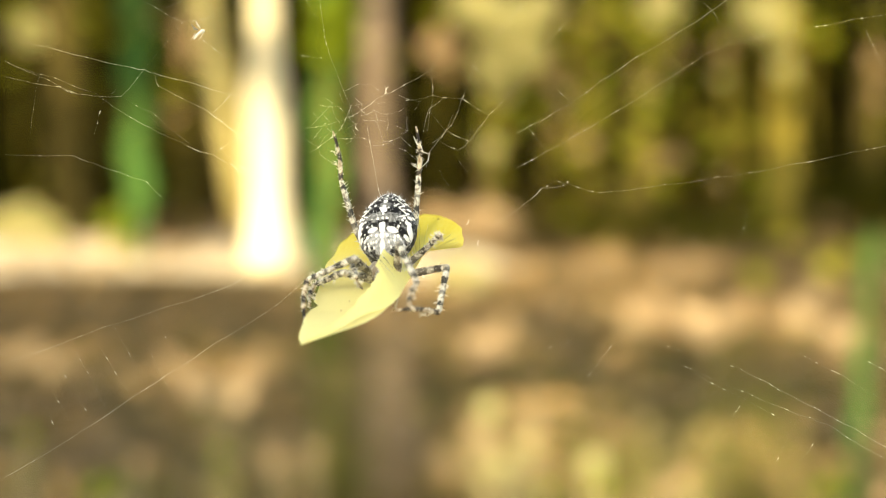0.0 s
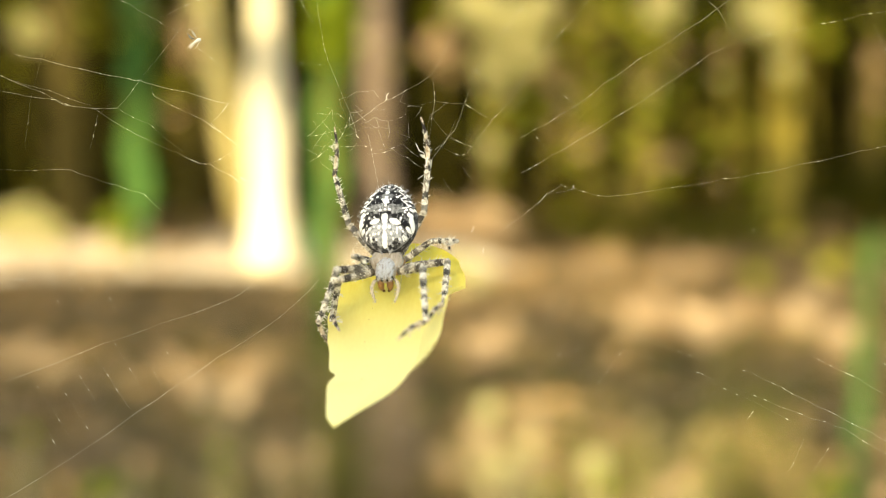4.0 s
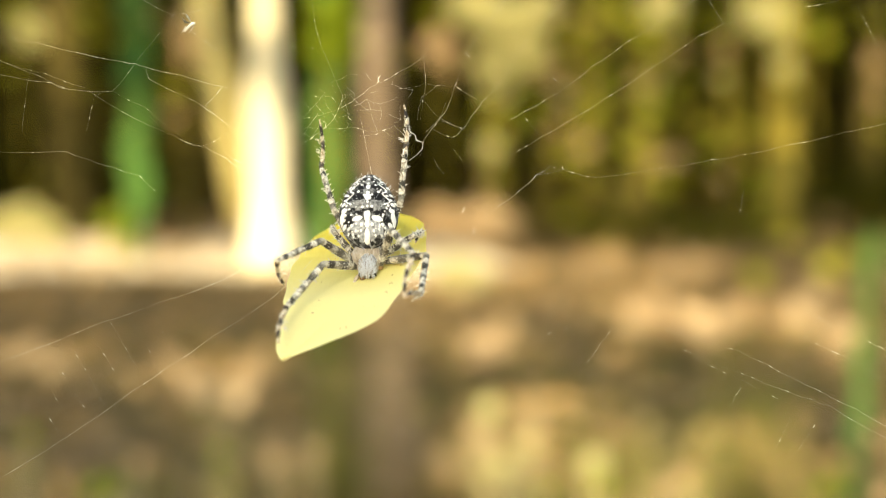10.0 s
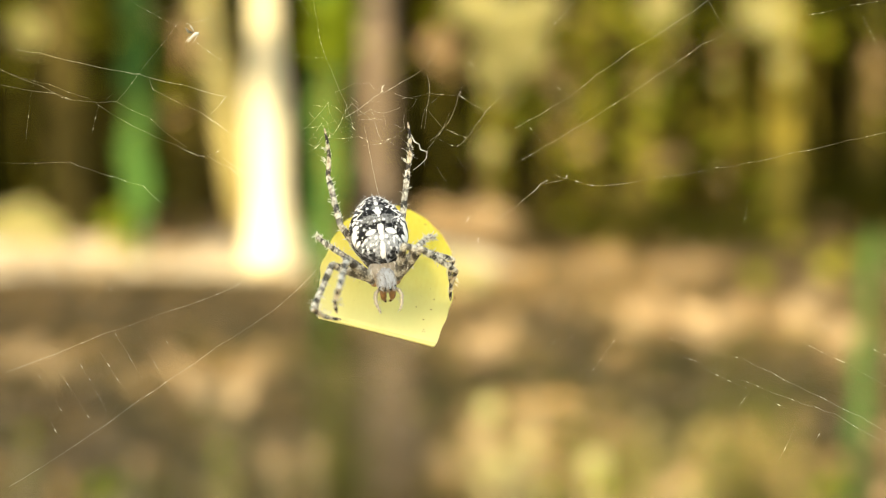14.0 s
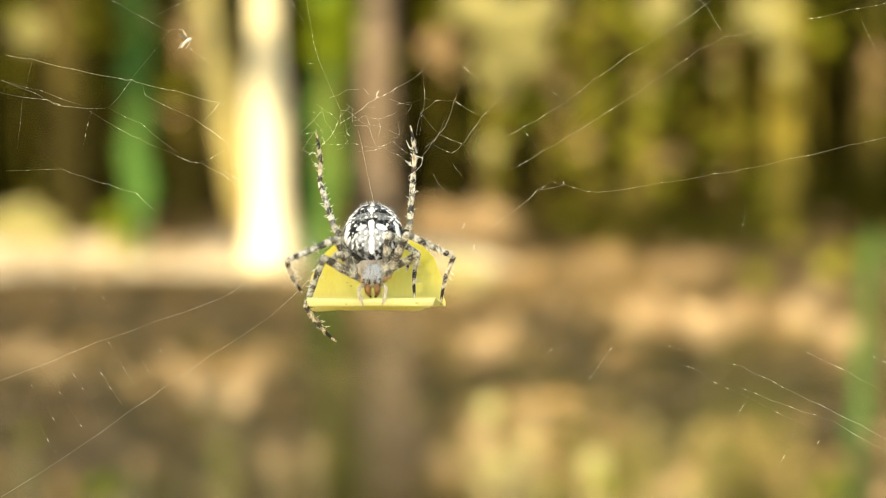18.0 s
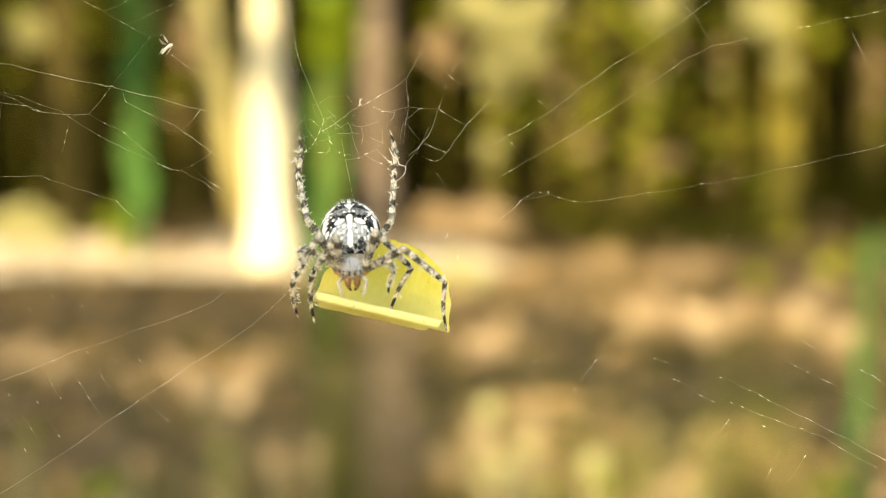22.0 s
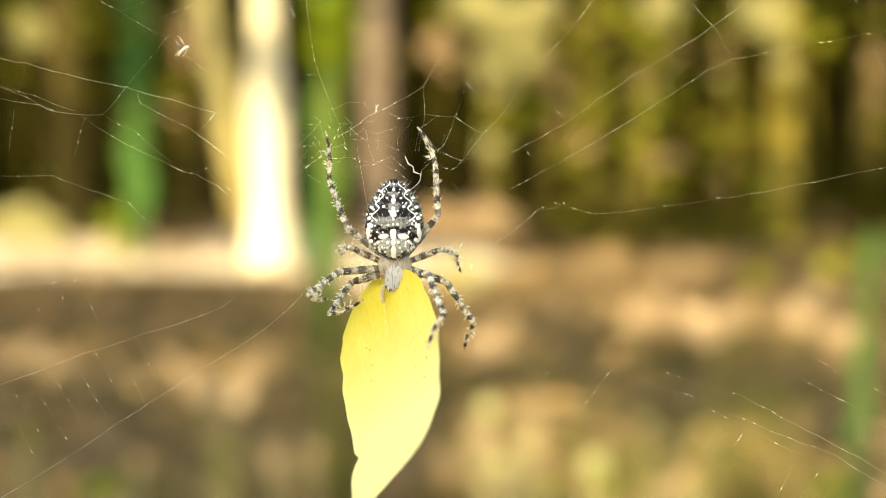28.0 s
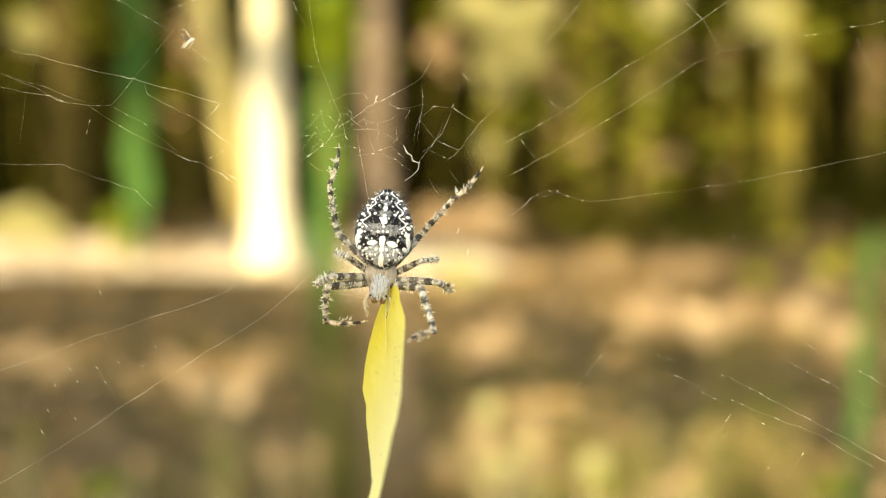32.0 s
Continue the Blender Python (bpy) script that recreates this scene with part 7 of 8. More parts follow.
    walk(legs['L1'][1], [
        (0, pose(-0.003964, -0.003527, 0.003051, 139.0, -22.4, -133.4)), (1, pose(-0.004996, -0.003813, 0.001952, 147.7, -7.6, -90.7)),
        (2, pose(-0.005032, -0.004426, 0.001419, 158.0, 3.7, -76.2)), (3, pose(-0.005113, -0.004465, 0.001242, 164.3, 11.4, -74.8)),
        (6, pose(-0.004725, -0.004448, 0.001832, 72.4, -67.1, 20.5)), (7, pose(-0.004849, -0.003926, 0.002066, 84.1, -70.5, -0.3)),
        (8, pose(-0.00387, -0.004436, 0.002657, 52.7, -56.4, 28.3)), (9, pose(-0.004816, -0.002648, 0.00258, 58.5, -62.6, 15.4)),
        (10, pose(-0.004854, -0.003273, 0.002377, 76.5, -64.4, -22.3)), (11, pose(-0.002755, 0.000006, 0.003399, 146.9, -27.5, -116.4)),
        (12, pose(-0.004641, 0.000907, -0.003181, 35.2, -36.0, 25.5)), (13, pose(-0.004137, 0.001526, -0.002965, 39.3, -44.6, 18.0)),
        (14, pose(-0.004276, -0.001083, 0.002972, 43.3, -53.2, 25.4)), (17, pose(-0.001603, -0.000593, 0.003862, 118.0, -41.1, -133.7)),
        (18, pose(-0.005433, -0.001199, 0.001745, 157.3, -10.1, -84.9)), (19, pose(-0.00458, 0.000102, 0.002164, 153.7, -11.6, -85.0)),
        (20, pose(-0.004151, -0.000751, 0.002969, 168.3, 1.7, -83.1)), (21, pose(-0.003505, -0.000234, 0.003179, 166.2, -22.7, -77.1)),
        (22, pose(-0.001501, -0.002176, 0.004088, 150.8, 4.6, -101.4)), (23, pose(-0.001015, 0.002521, 0.001109, 101.0, -51.3, -36.3)),
        (24, pose(-0.001225, -0.001308, 0.004037, 153.5, 6.2, -101.9)), (25, pose(-0.002064, -0.003142, 0.003913, 155.5, 16.3, -101.2)),
        (28, pose(-0.005288, -0.002911, -0.00383, 14.9, -39.7, 38.3)), (29, pose(-0.00366, -0.001327, -0.005293, 172.1, -44.3, -122.5)),
        (30, pose(-0.004241, -0.003034, 0.003003, 34.5, -59.4, 50.8)), (31, pose(-0.004718, -0.004462, -0.003696, 168.1, -29.3, -43.1)),
        (32, pose(-0.006063, -0.003106, 0.000162, 163.9, -27.3, -62.9))])
    walk(legs['L1'][2], [
        (0, pose(-0.008452, -0.001925, -0.001597, 48.3, -40.9, 36.4)), (1, pose(-0.008566, -0.004508, -0.003623, -167.8, 12.3, -27.2)),
        (2, pose(-0.007546, -0.004631, -0.004741, -170.9, -3.6, -34.1)), (3, pose(-0.007187, -0.003717, -0.005038, 44.0, -34.1, 39.9)),
        (6, pose(-0.004231, -0.01104, 0.002615, 48.8, -80.5, 77.7)), (7, pose(-0.005533, -0.010543, 0.002295, 9.5, -57.5, 113.2)),
        (8, pose(-0.00432, -0.01069, 0.00489, 14.3, -63.5, 116.8)), (9, pose(-0.006285, -0.008939, 0.004184, -2.7, -48.4, 136.9)),
        (10, pose(-0.008608, -0.008729, 0.00305, 41.9, -57.0, 39.2)), (11, pose(-0.00716, -0.000681, -0.001544, 165.1, -19.2, -75.5)),
        (12, pose(-0.00587, -0.003935, 0.001219, -179.0, 10.0, -63.8)), (13, pose(-0.006274, -0.003599, 0.000705, -175.9, -16.1, 84.6)),
        (14, pose(-0.005821, -0.006871, 0.005875, 179.3, 6.7, -74.5)), (17, pose(-0.00727, 0.001988, 0.001511, 157.1, -37.5, -72.5)),
        (18, pose(-0.007897, -0.002502, -0.0043, -158.2, -31.9, -60.9)), (19, pose(-0.007413, -0.001353, -0.003681, -134.1, -33.7, -62.5)),
        (20, pose(-0.005515, -0.000717, -0.003546, -133.6, -27.5, -55.1)), (21, pose(-0.004495, -0.003021, -0.002784, -174.5, -14.4, -65.8)),
        (22, pose(-0.004596, -0.001082, -0.001703, 174.4, -20.8, -74.9)), (23, pose(-0.00408, -0.003334, 0.000314, 179.4, 0.8, -76.0)),
        (24, pose(-0.004001, -0.000066, -0.001884, -179.0, -4.0, -74.9)), (25, pose(-0.004442, -0.000944, -0.001903, -172.6, 0.2, -68.3)),
        (28, pose(-0.007447, -0.006799, 0.001122, -173.6, -44.6, 16.5)), (29, pose(-0.006901, -0.004721, -0.010014, 8.9, -27.3, 137.6)),
        (30, pose(-0.004305, -0.009074, 0.0058, -142.4, -80.1, -19.7)), (31, pose(-0.003332, -0.007645, -0.009375, -6.4, -43.7, -170.2)),
        (32, pose(-0.006372, -0.006559, -0.00552, -11.3, -66.9, -164.1))])
    walk(legs['R1'][0], [
        (0, pose(0.001267, -0.002067, -0.000933, -17.7, -14.7, -65.4)), (1, pose(0.001267, -0.002067, -0.000933, -44.0, -30.5, -131.4)),
        (2, pose(0.001267, -0.002067, -0.000933, -29.7, -4.5, -86.9)), (3, pose(0.001267, -0.002067, -0.000933, -42.1, -37.4, -152.4)),
        (6, pose(0.001267, -0.002067, -0.000933, -22.2, -4.1, -87.9)), (7, pose(0.001267, -0.002067, -0.000933, -18.0, -17.4, -83.7)),
        (8, pose(0.001267, -0.002067, -0.000933, -13.2, 0.3, -64.4)), (9, pose(0.001267, -0.002067, -0.000933, -16.0, -16.2, -78.1)),
        (10, pose(0.001267, -0.002067, -0.000933, -22.0, -31.6, -81.6)), (11, pose(0.001267, -0.002067, -0.000933, -118.1, -61.4, 11.4)),
        (12, pose(0.001267, -0.002067, -0.000933, -8.8, -6.1, -80.1)), (13, pose(0.001267, -0.002067, -0.000933, -11.0, -14.2, -88.5)),
        (14, pose(0.001267, -0.002067, -0.000933, -11.4, -15.7, -87.7)), (17, pose(0.001267, -0.002067, -0.000933, -11.3, -12.7, -76.6)),
        (18, pose(0.001267, -0.002067, -0.000933, -19.9, -36.1, -70.1)), (19, pose(0.001267, -0.002067, -0.000933, -23.2, -30.1, -72.8)),
        (20, pose(0.001267, -0.002067, -0.000933, -18.5, -31.1, -76.5)), (21, pose(0.001267, -0.002067, -0.000933, -32.3, -6.3, -103.7)),
        (22, pose(0.001267, -0.002067, -0.000933, -19.7, -11.4, -84.7)), (23, pose(0.001267, -0.002067, -0.000933, -10.6, -9.7, -81.9)),
        (24, pose(0.001267, -0.002067, -0.000933, -13.1, -14.2, -82.7)), (25, pose(0.001267, -0.002067, -0.000933, -15.5, -13.0, -82.7)),
        (28, pose(0.001267, -0.002067, -0.000933, 32.4, -6.6, 95.7)), (29, pose(0.001267, -0.002067, -0.000933, 5.3, -31.8, 165.8)),
        (30, pose(0.001267, -0.002067, -0.000933, 9.9, -43.5, 145.7)), (31, pose(0.001267, -0.002067, -0.000933, -3.6, -49.9, -179.9)),
        (32, pose(0.001267, -0.002067, -0.000933, -0.7, -45.9, 172.3))])
    walk(legs['R1'][1], [
        (0, pose(0.00215, -0.000327, 0.003701, 59.7, -70.9, 52.7)), (1, pose(0.005102, -0.003003, 0.002181, 165.2, -30.0, -53.6)),
        (2, pose(0.003737, -0.001589, 0.00342, 143.2, -67.0, -27.7)), (3, pose(0.004836, -0.004005, 0.00203, 102.8, -66.8, -6.4)),
        (6, pose(0.003155, -0.001666, 0.003709, 76.0, -70.6, 25.2)), (7, pose(0.002658, -0.000478, 0.00363, 43.2, -63.0, 47.8)),
        (8, pose(0.002312, -0.00159, 0.003962, 48.7, -59.1, 46.1)), (9, pose(0.002343, -0.000462, 0.003709, 48.4, -68.3, 49.0)),
        (10, pose(0.002775, 0.000627, 0.003035, 15.1, -52.8, 100.1)), (11, pose(0.002424, 0.002693, -0.002066, -15.4, -61.2, 152.6)),
        (12, pose(0.001933, -0.001419, 0.004008, -139.4, -47.4, -39.4)), (13, pose(0.002193, -0.000827, 0.00385, -138.3, -45.5, -40.3)),
        (14, pose(0.002209, -0.000696, 0.003811, -138.0, -46.9, -53.7)), (17, pose(0.001978, -0.000783, 0.003876, -147.3, -52.0, -74.0)),
        (18, pose(0.001931, 0.001137, 0.002885, -144.0, -11.9, -34.9)), (19, pose(0.002476, 0.000733, 0.003064, -121.0, -27.9, -41.0)),
        (20, pose(0.002247, 0.000703, 0.003147, -92.5, -39.6, -75.1)), (21, pose(0.003985, -0.002247, 0.003293, -176.8, -41.6, -69.5)),
        (22, pose(0.002868, -0.000978, 0.003707, -149.6, -18.9, -58.0)), (23, pose(0.002061, -0.00111, 0.003938, -139.0, -36.9, -74.9)),
        (24, pose(0.002245, -0.000728, 0.003813, -138.1, -29.5, -64.9)), (25, pose(0.002459, -0.000817, 0.003789, -135.9, -36.1, -71.9)),
        (28, pose(0.003996, -0.002281, 0.003284, 23.7, -44.4, 78.8)), (29, pose(0.003938, -0.002258, 0.003322, 13.8, -45.4, 96.4)),
        (30, pose(0.004571, -0.003273, 0.002659, 162.4, -42.6, -39.6)), (31, pose(0.005106, -0.00238, 0.002298, 165.0, -38.6, -45.5)),
        (32, pose(0.004839, -0.002607, 0.002563, 26.1, -53.0, 79.3))])
    walk(legs['R1'][2], [
        (0, pose(0.004802, -0.006333, 0.004798, 49.2, -38.1, 27.1)), (1, pose(0.005647, -0.006602, -0.003393, -151.9, -18.7, 107.8)),
        (2, pose(0.006229, -0.007399, 0.001337, 53.8, -41.6, 23.8)), (3, pose(0.005458, -0.010607, 0.001451, 41.8, -27.2, -9.4)),
        (6, pose(0.004528, -0.008157, 0.004242, 56.7, -58.3, 22.0)), (7, pose(0.003125, -0.006741, 0.005837, 63.3, -64.7, 9.1)),
        (8, pose(0.003302, -0.007772, 0.006221, 41.4, -47.0, 39.0)), (9, pose(0.003412, -0.006826, 0.005343, 31.2, -32.0, 20.0)),
        (10, pose(0.005387, -0.004105, 0.00692, 72.3, -67.9, 6.7)), (11, pose(0.006603, -0.001463, 0.001027, -177.2, -10.8, -49.7)),
        (12, pose(0.007558, -0.000431, 0.000589, 178.8, -25.1, -67.0)), (13, pose(0.007759, 0.00026, 0.000365, 169.2, -48.1, -76.8)),
        (14, pose(0.007936, -0.000968, 0.000428, -177.3, 2.6, -69.0)), (17, pose(0.006649, -0.004035, 0.000424, 145.9, -10.4, -102.2)),
        (18, pose(0.005085, 0.003709, -0.002383, 146.4, -53.9, -57.2)), (19, pose(0.007434, 0.003982, 0.000037, 155.3, -53.0, -60.0)),
        (20, pose(0.008721, 0.002233, 0.002922, 178.0, -36.1, -73.1)), (21, pose(0.00588, -0.006251, -0.001675, 136.0, -21.8, -106.3)),
        (22, pose(0.006713, -0.000774, -0.001723, 146.6, -28.4, -81.2)), (23, pose(0.007064, -0.002885, -0.000077, 152.6, -28.7, -81.4)),
        (24, pose(0.007305, -0.00105, -0.0005, 155.6, -29.4, -81.0)), (25, pose(0.007737, -0.00206, -0.000073, 158.7, -30.2, -78.0)),
        (28, pose(0.005795, -0.006981, 0.007641, 17.5, -44.2, 40.6)), (29, pose(0.006027, -0.006653, 0.007863, 6.6, -14.5, 56.4)),
        (30, pose(0.006601, -0.007561, -0.00201, -169.3, -10.3, 89.3)), (31, pose(0.00669, -0.006447, -0.002727, 163.1, -29.2, -119.9)),
        (32, pose(0.006831, -0.007843, 0.006157, 10.5, -34.7, 15.4))])
    walk(legs['R2'][0], [
        (0, pose(0.001667, -0.0014, -0.001067, -92.3, -56.2, -75.9)), (1, pose(0.001667, -0.0014, -0.001067, -102.3, -57.8, -71.8)),
        (2, pose(0.001667, -0.0014, -0.001067, -56.6, -43.4, -108.4)), (3, pose(0.001667, -0.0014, -0.001067, -94.8, -55.6, -79.3)),
        (6, pose(0.001667, -0.0014, -0.001067, -53.8, -59.6, -114.4)), (7, pose(0.001667, -0.0014, -0.001067, -55.4, -65.0, -122.1)),
        (8, pose(0.001667, -0.0014, -0.001067, -33.3, -34.3, -127.0)), (9, pose(0.001667, -0.0014, -0.001067, -34.6, -60.1, -160.8)),
        (10, pose(0.001667, -0.0014, -0.001067, -47.0, -60.2, -129.2)), (11, pose(0.001667, -0.0014, -0.001067, -27.2, -10.6, -111.6)),
        (12, pose(0.001667, -0.0014, -0.001067, -31.4, -18.8, -134.2)), (13, pose(0.001667, -0.0014, -0.001067, -23.3, -14.5, -111.5)),
        (14, pose(0.001667, -0.0014, -0.001067, -23.9, -11.0, -110.6)), (17, pose(0.001667, -0.0014, -0.001067, -35.6, -2.0, -112.2)),
        (18, pose(0.001667, -0.0014, -0.001067, -27.9, -18.8, -84.3)), (19, pose(0.001667, -0.0014, -0.001067, -30.4, -13.5, -86.9)),
        (20, pose(0.001667, -0.0014, -0.001067, -42.5, -29.0, -86.1)), (21, pose(0.001667, -0.0014, -0.001067, -53.5, -27.8, -122.0)),
        (22, pose(0.001667, -0.0014, -0.001067, -51.3, -16.6, -115.7)), (23, pose(0.001667, -0.0014, -0.001067, -49.4, -12.0, -120.4)),
        (24, pose(0.001667, -0.0014, -0.001067, -45.9, -14.1, -112.0)), (25, pose(0.001667, -0.0014, -0.001067, -42.6, -4.6, -115.3)),
        (28, pose(0.001667, -0.0014, -0.001067, 19.3, -61.5, 136.5)), (29, pose(0.001667, -0.0014, -0.001067, 2.8, -44.6, -177.0)),
        (30, pose(0.001667, -0.0014, -0.001067, 112.9, -85.5, 50.2)), (31, pose(0.001667, -0.0014, -0.001067, -81.7, -85.8, -94.9)),
        (32, pose(0.001667, -0.0014, -0.001067, -8.4, -70.9, -172.3))])
    walk(legs['R2'][1], [
        (0, pose(0.006898, -0.000274, -0.001189, 85.7, -59.0, -1.5)), (1, pose(0.006936, -0.00068, -0.001671, 72.0, -61.3, 26.0)),
        (2, pose(0.006546, -0.000889, 0.001075, 73.9, -63.0, 26.2)), (3, pose(0.006977, -0.000777, -0.001321, 73.1, -59.0, 13.6)),
        (6, pose(0.006728, -0.000707, 0.000532, 54.3, -60.4, 34.6)), (7, pose(0.006863, -0.001409, 0.000217, 45.8, -58.8, 31.8)),
        (8, pose(0.005527, -0.001155, 0.002633, 46.2, -61.2, 55.4)), (9, pose(0.006276, -0.003011, 0.001126, 51.4, -58.1, 16.9)),
        (10, pose(0.006703, -0.001421, 0.000745, 44.2, -58.2, 35.8)), (11, pose(0.00426, -0.001487, 0.003615, -158.2, -14.8, -17.1)),
        (12, pose(0.004688, -0.002292, 0.003261, -160.0, -34.9, -46.8)), (13, pose(0.004089, -0.001034, 0.003692, -154.8, -38.9, -52.0)),
        (14, pose(0.004026, -0.00129, 0.003736, -152.1, -33.2, -48.2)), (17, pose(0.004611, -0.002435, 0.003281, -143.9, -4.7, -24.6)),
        (18, pose(0.004004, 0.000367, 0.003413, -135.9, -35.5, -56.8)), (19, pose(0.004315, -0.000174, 0.00342, -111.7, -36.1, -61.3)),
        (20, pose(0.00515, 0.000748, 0.002384, -70.0, -40.4, -134.8)), (21, pose(0.006102, -0.002419, 0.00175, -142.9, -42.9, -67.9)),
        (22, pose(0.005844, -0.002347, 0.002143, -143.4, -29.8, -64.5)), (23, pose(0.005538, -0.002834, 0.00234, -141.4, -22.3, -59.5)),
        (24, pose(0.00557, -0.001997, 0.002547, -141.3, -25.4, -61.7)), (25, pose(0.005076, -0.002659, 0.002863, -145.1, -25.9, -63.2)),
        (28, pose(0.006104, -0.003176, 0.001343, 150.8, -60.8, -23.1)), (29, pose(0.005403, -0.000946, 0.002738, 172.9, -38.5, -13.9)),
        (30, pose(0.006785, -0.002958, -0.00123, 176.5, -13.0, -13.4)), (31, pose(0.007009, -0.001082, -0.001011, -179.5, -21.5, -9.3)),
        (32, pose(0.006729, -0.001508, 0.000668, -178.5, -14.8, -5.1))])
    walk(legs['R2'][2], [
        (0, pose(0.006324, -0.006603, -0.000941, 38.0, -37.8, -27.6)), (1, pose(0.008041, -0.006871, -0.000726, -158.0, -17.0, 103.0)),
        (2, pose(0.007838, -0.007065, 0.001874, 47.3, -31.9, 5.4)), (3, pose(0.006869, -0.007064, -0.000371, 46.4, -29.3, 11.6)),
        (6, pose(0.007008, -0.00679, 0.002365, 35.6, -38.3, 8.3)), (7, pose(0.006045, -0.007281, 0.002516, 27.1, -36.5, -6.8)),
        (8, pose(0.007121, -0.006935, 0.004754, 29.0, -30.2, 5.1)), (9, pose(0.004496, -0.008745, 0.003225, 25.9, -30.5, -6.5)),
        (10, pose(0.006151, -0.007285, 0.003145, 23.2, -18.0, 3.4)), (11, pose(0.006395, 0.000326, -0.002095, 173.0, -29.5, -61.6)),
        (12, pose(0.008612, -0.003295, -0.001642, 172.1, -16.5, -76.7)), (13, pose(0.008447, -0.002222, -0.000785, 172.8, -18.3, -82.0)),
        (14, pose(0.008292, -0.001603, -0.00097, 176.1, -1.1, -79.3)), (17, pose(0.006557, 0.000799, -0.001837, 170.0, 2.0, -78.4)),
        (18, pose(0.009162, 0.00057, -0.000302, 158.4, -22.9, -77.5)), (19, pose(0.010164, 0.001449, 0.001524, 174.1, -20.4, -70.7)),
        (20, pose(0.010383, -0.002463, 0.004041, -169.8, -8.3, -66.0)), (21, pose(0.010956, -0.004172, -0.001966, 172.8, -15.3, -74.7)),
        (22, pose(0.010357, -0.003006, -0.002289, 174.3, -19.6, -75.1)), (23, pose(0.009913, -0.002441, -0.002258, 172.6, -28.3, -77.1)),
        (24, pose(0.010081, -0.001979, -0.001936, 175.8, -34.9, -76.0)), (25, pose(0.009352, -0.003055, -0.001827, 175.5, -35.1, -74.4)),
        (28, pose(0.00934, -0.007933, -0.001367, 161.0, -28.1, -72.1)), (29, pose(0.009031, -0.002653, -0.002198, 177.3, -17.4, 2.0)),
        (30, pose(0.008086, -0.003661, -0.007416, 12.2, -14.4, 88.6)), (31, pose(0.009314, -0.001403, -0.006929, -1.5, -1.8, 93.7)),
        (32, pose(0.008364, -0.001484, -0.005478, -1.8, 1.6, 94.5))])
    walk(legs['R3'][0], [
        (0, pose(0.001667, -0.0006, -0.001067, -65.8, -47.6, -71.3)), (1, pose(0.001667, -0.0006, -0.001067, -74.6, -49.4, -71.7)),
        (2, pose(0.001667, -0.0006, -0.001067, -72.7, -48.8, -71.2)), (3, pose(0.001667, -0.0006, -0.001067, -68.2, -47.2, -77.2)),
        (6, pose(0.001667, -0.0006, -0.001067, -62.3, -57.7, -70.7)), (7, pose(0.001667, -0.0006, -0.001067, -33.2, -41.7, -98.5)),
        (8, pose(0.001667, -0.0006, -0.001067, -86.0, -66.1, -77.7)), (9, pose(0.001667, -0.0006, -0.001067, -42.0, -49.6, -114.9)),
        (10, pose(0.001667, -0.0006, -0.001067, -61.4, -61.0, -84.8)), (11, pose(0.001667, -0.0006, -0.001067, -60.8, -55.8, -85.2)),
        (12, pose(0.001667, -0.0006, -0.001067, -50.3, -52.1, -90.7)), (13, pose(0.001667, -0.0006, -0.001067, -28.8, -30.2, -108.4)),
        (14, pose(0.001667, -0.0006, -0.001067, -28.7, -25.8, -108.0)), (17, pose(0.001667, -0.0006, -0.001067, -44.6, -16.8, -117.2)),
        (18, pose(0.001667, -0.0006, -0.001067, -54.0, -27.9, -104.8)), (19, pose(0.001667, -0.0006, -0.001067, -68.2, -33.3, -89.2)),
        (20, pose(0.001667, -0.0006, -0.001067, -48.9, -9.5, -128.6)), (21, pose(0.001667, -0.0006, -0.001067, -62.5, -55.1, -156.7)),
        (22, pose(0.001667, -0.0006, -0.001067, -56.3, -20.8, -147.0)), (23, pose(0.001667, -0.0006, -0.001067, -51.6, -6.2, -140.8)),
        (24, pose(0.001667, -0.0006, -0.001067, -49.0, -3.8, -136.5)), (25, pose(0.001667, -0.0006, -0.001067, -49.0, -0.2, -137.7)),
        (28, pose(0.001667, -0.0006, -0.001067, -72.4, -85.4, -87.1)), (29, pose(0.001667, -0.0006, -0.001067, -9.4, -70.4, -135.8)),
        (30, pose(0.001667, -0.0006, -0.001067, -7.0, -62.1, -165.9)), (31, pose(0.001667, -0.0006, -0.001067, -14.1, -61.8, -155.1)),
        (32, pose(0.001667, -0.0006, -0.001067, -17.0, -48.0, -133.8))])
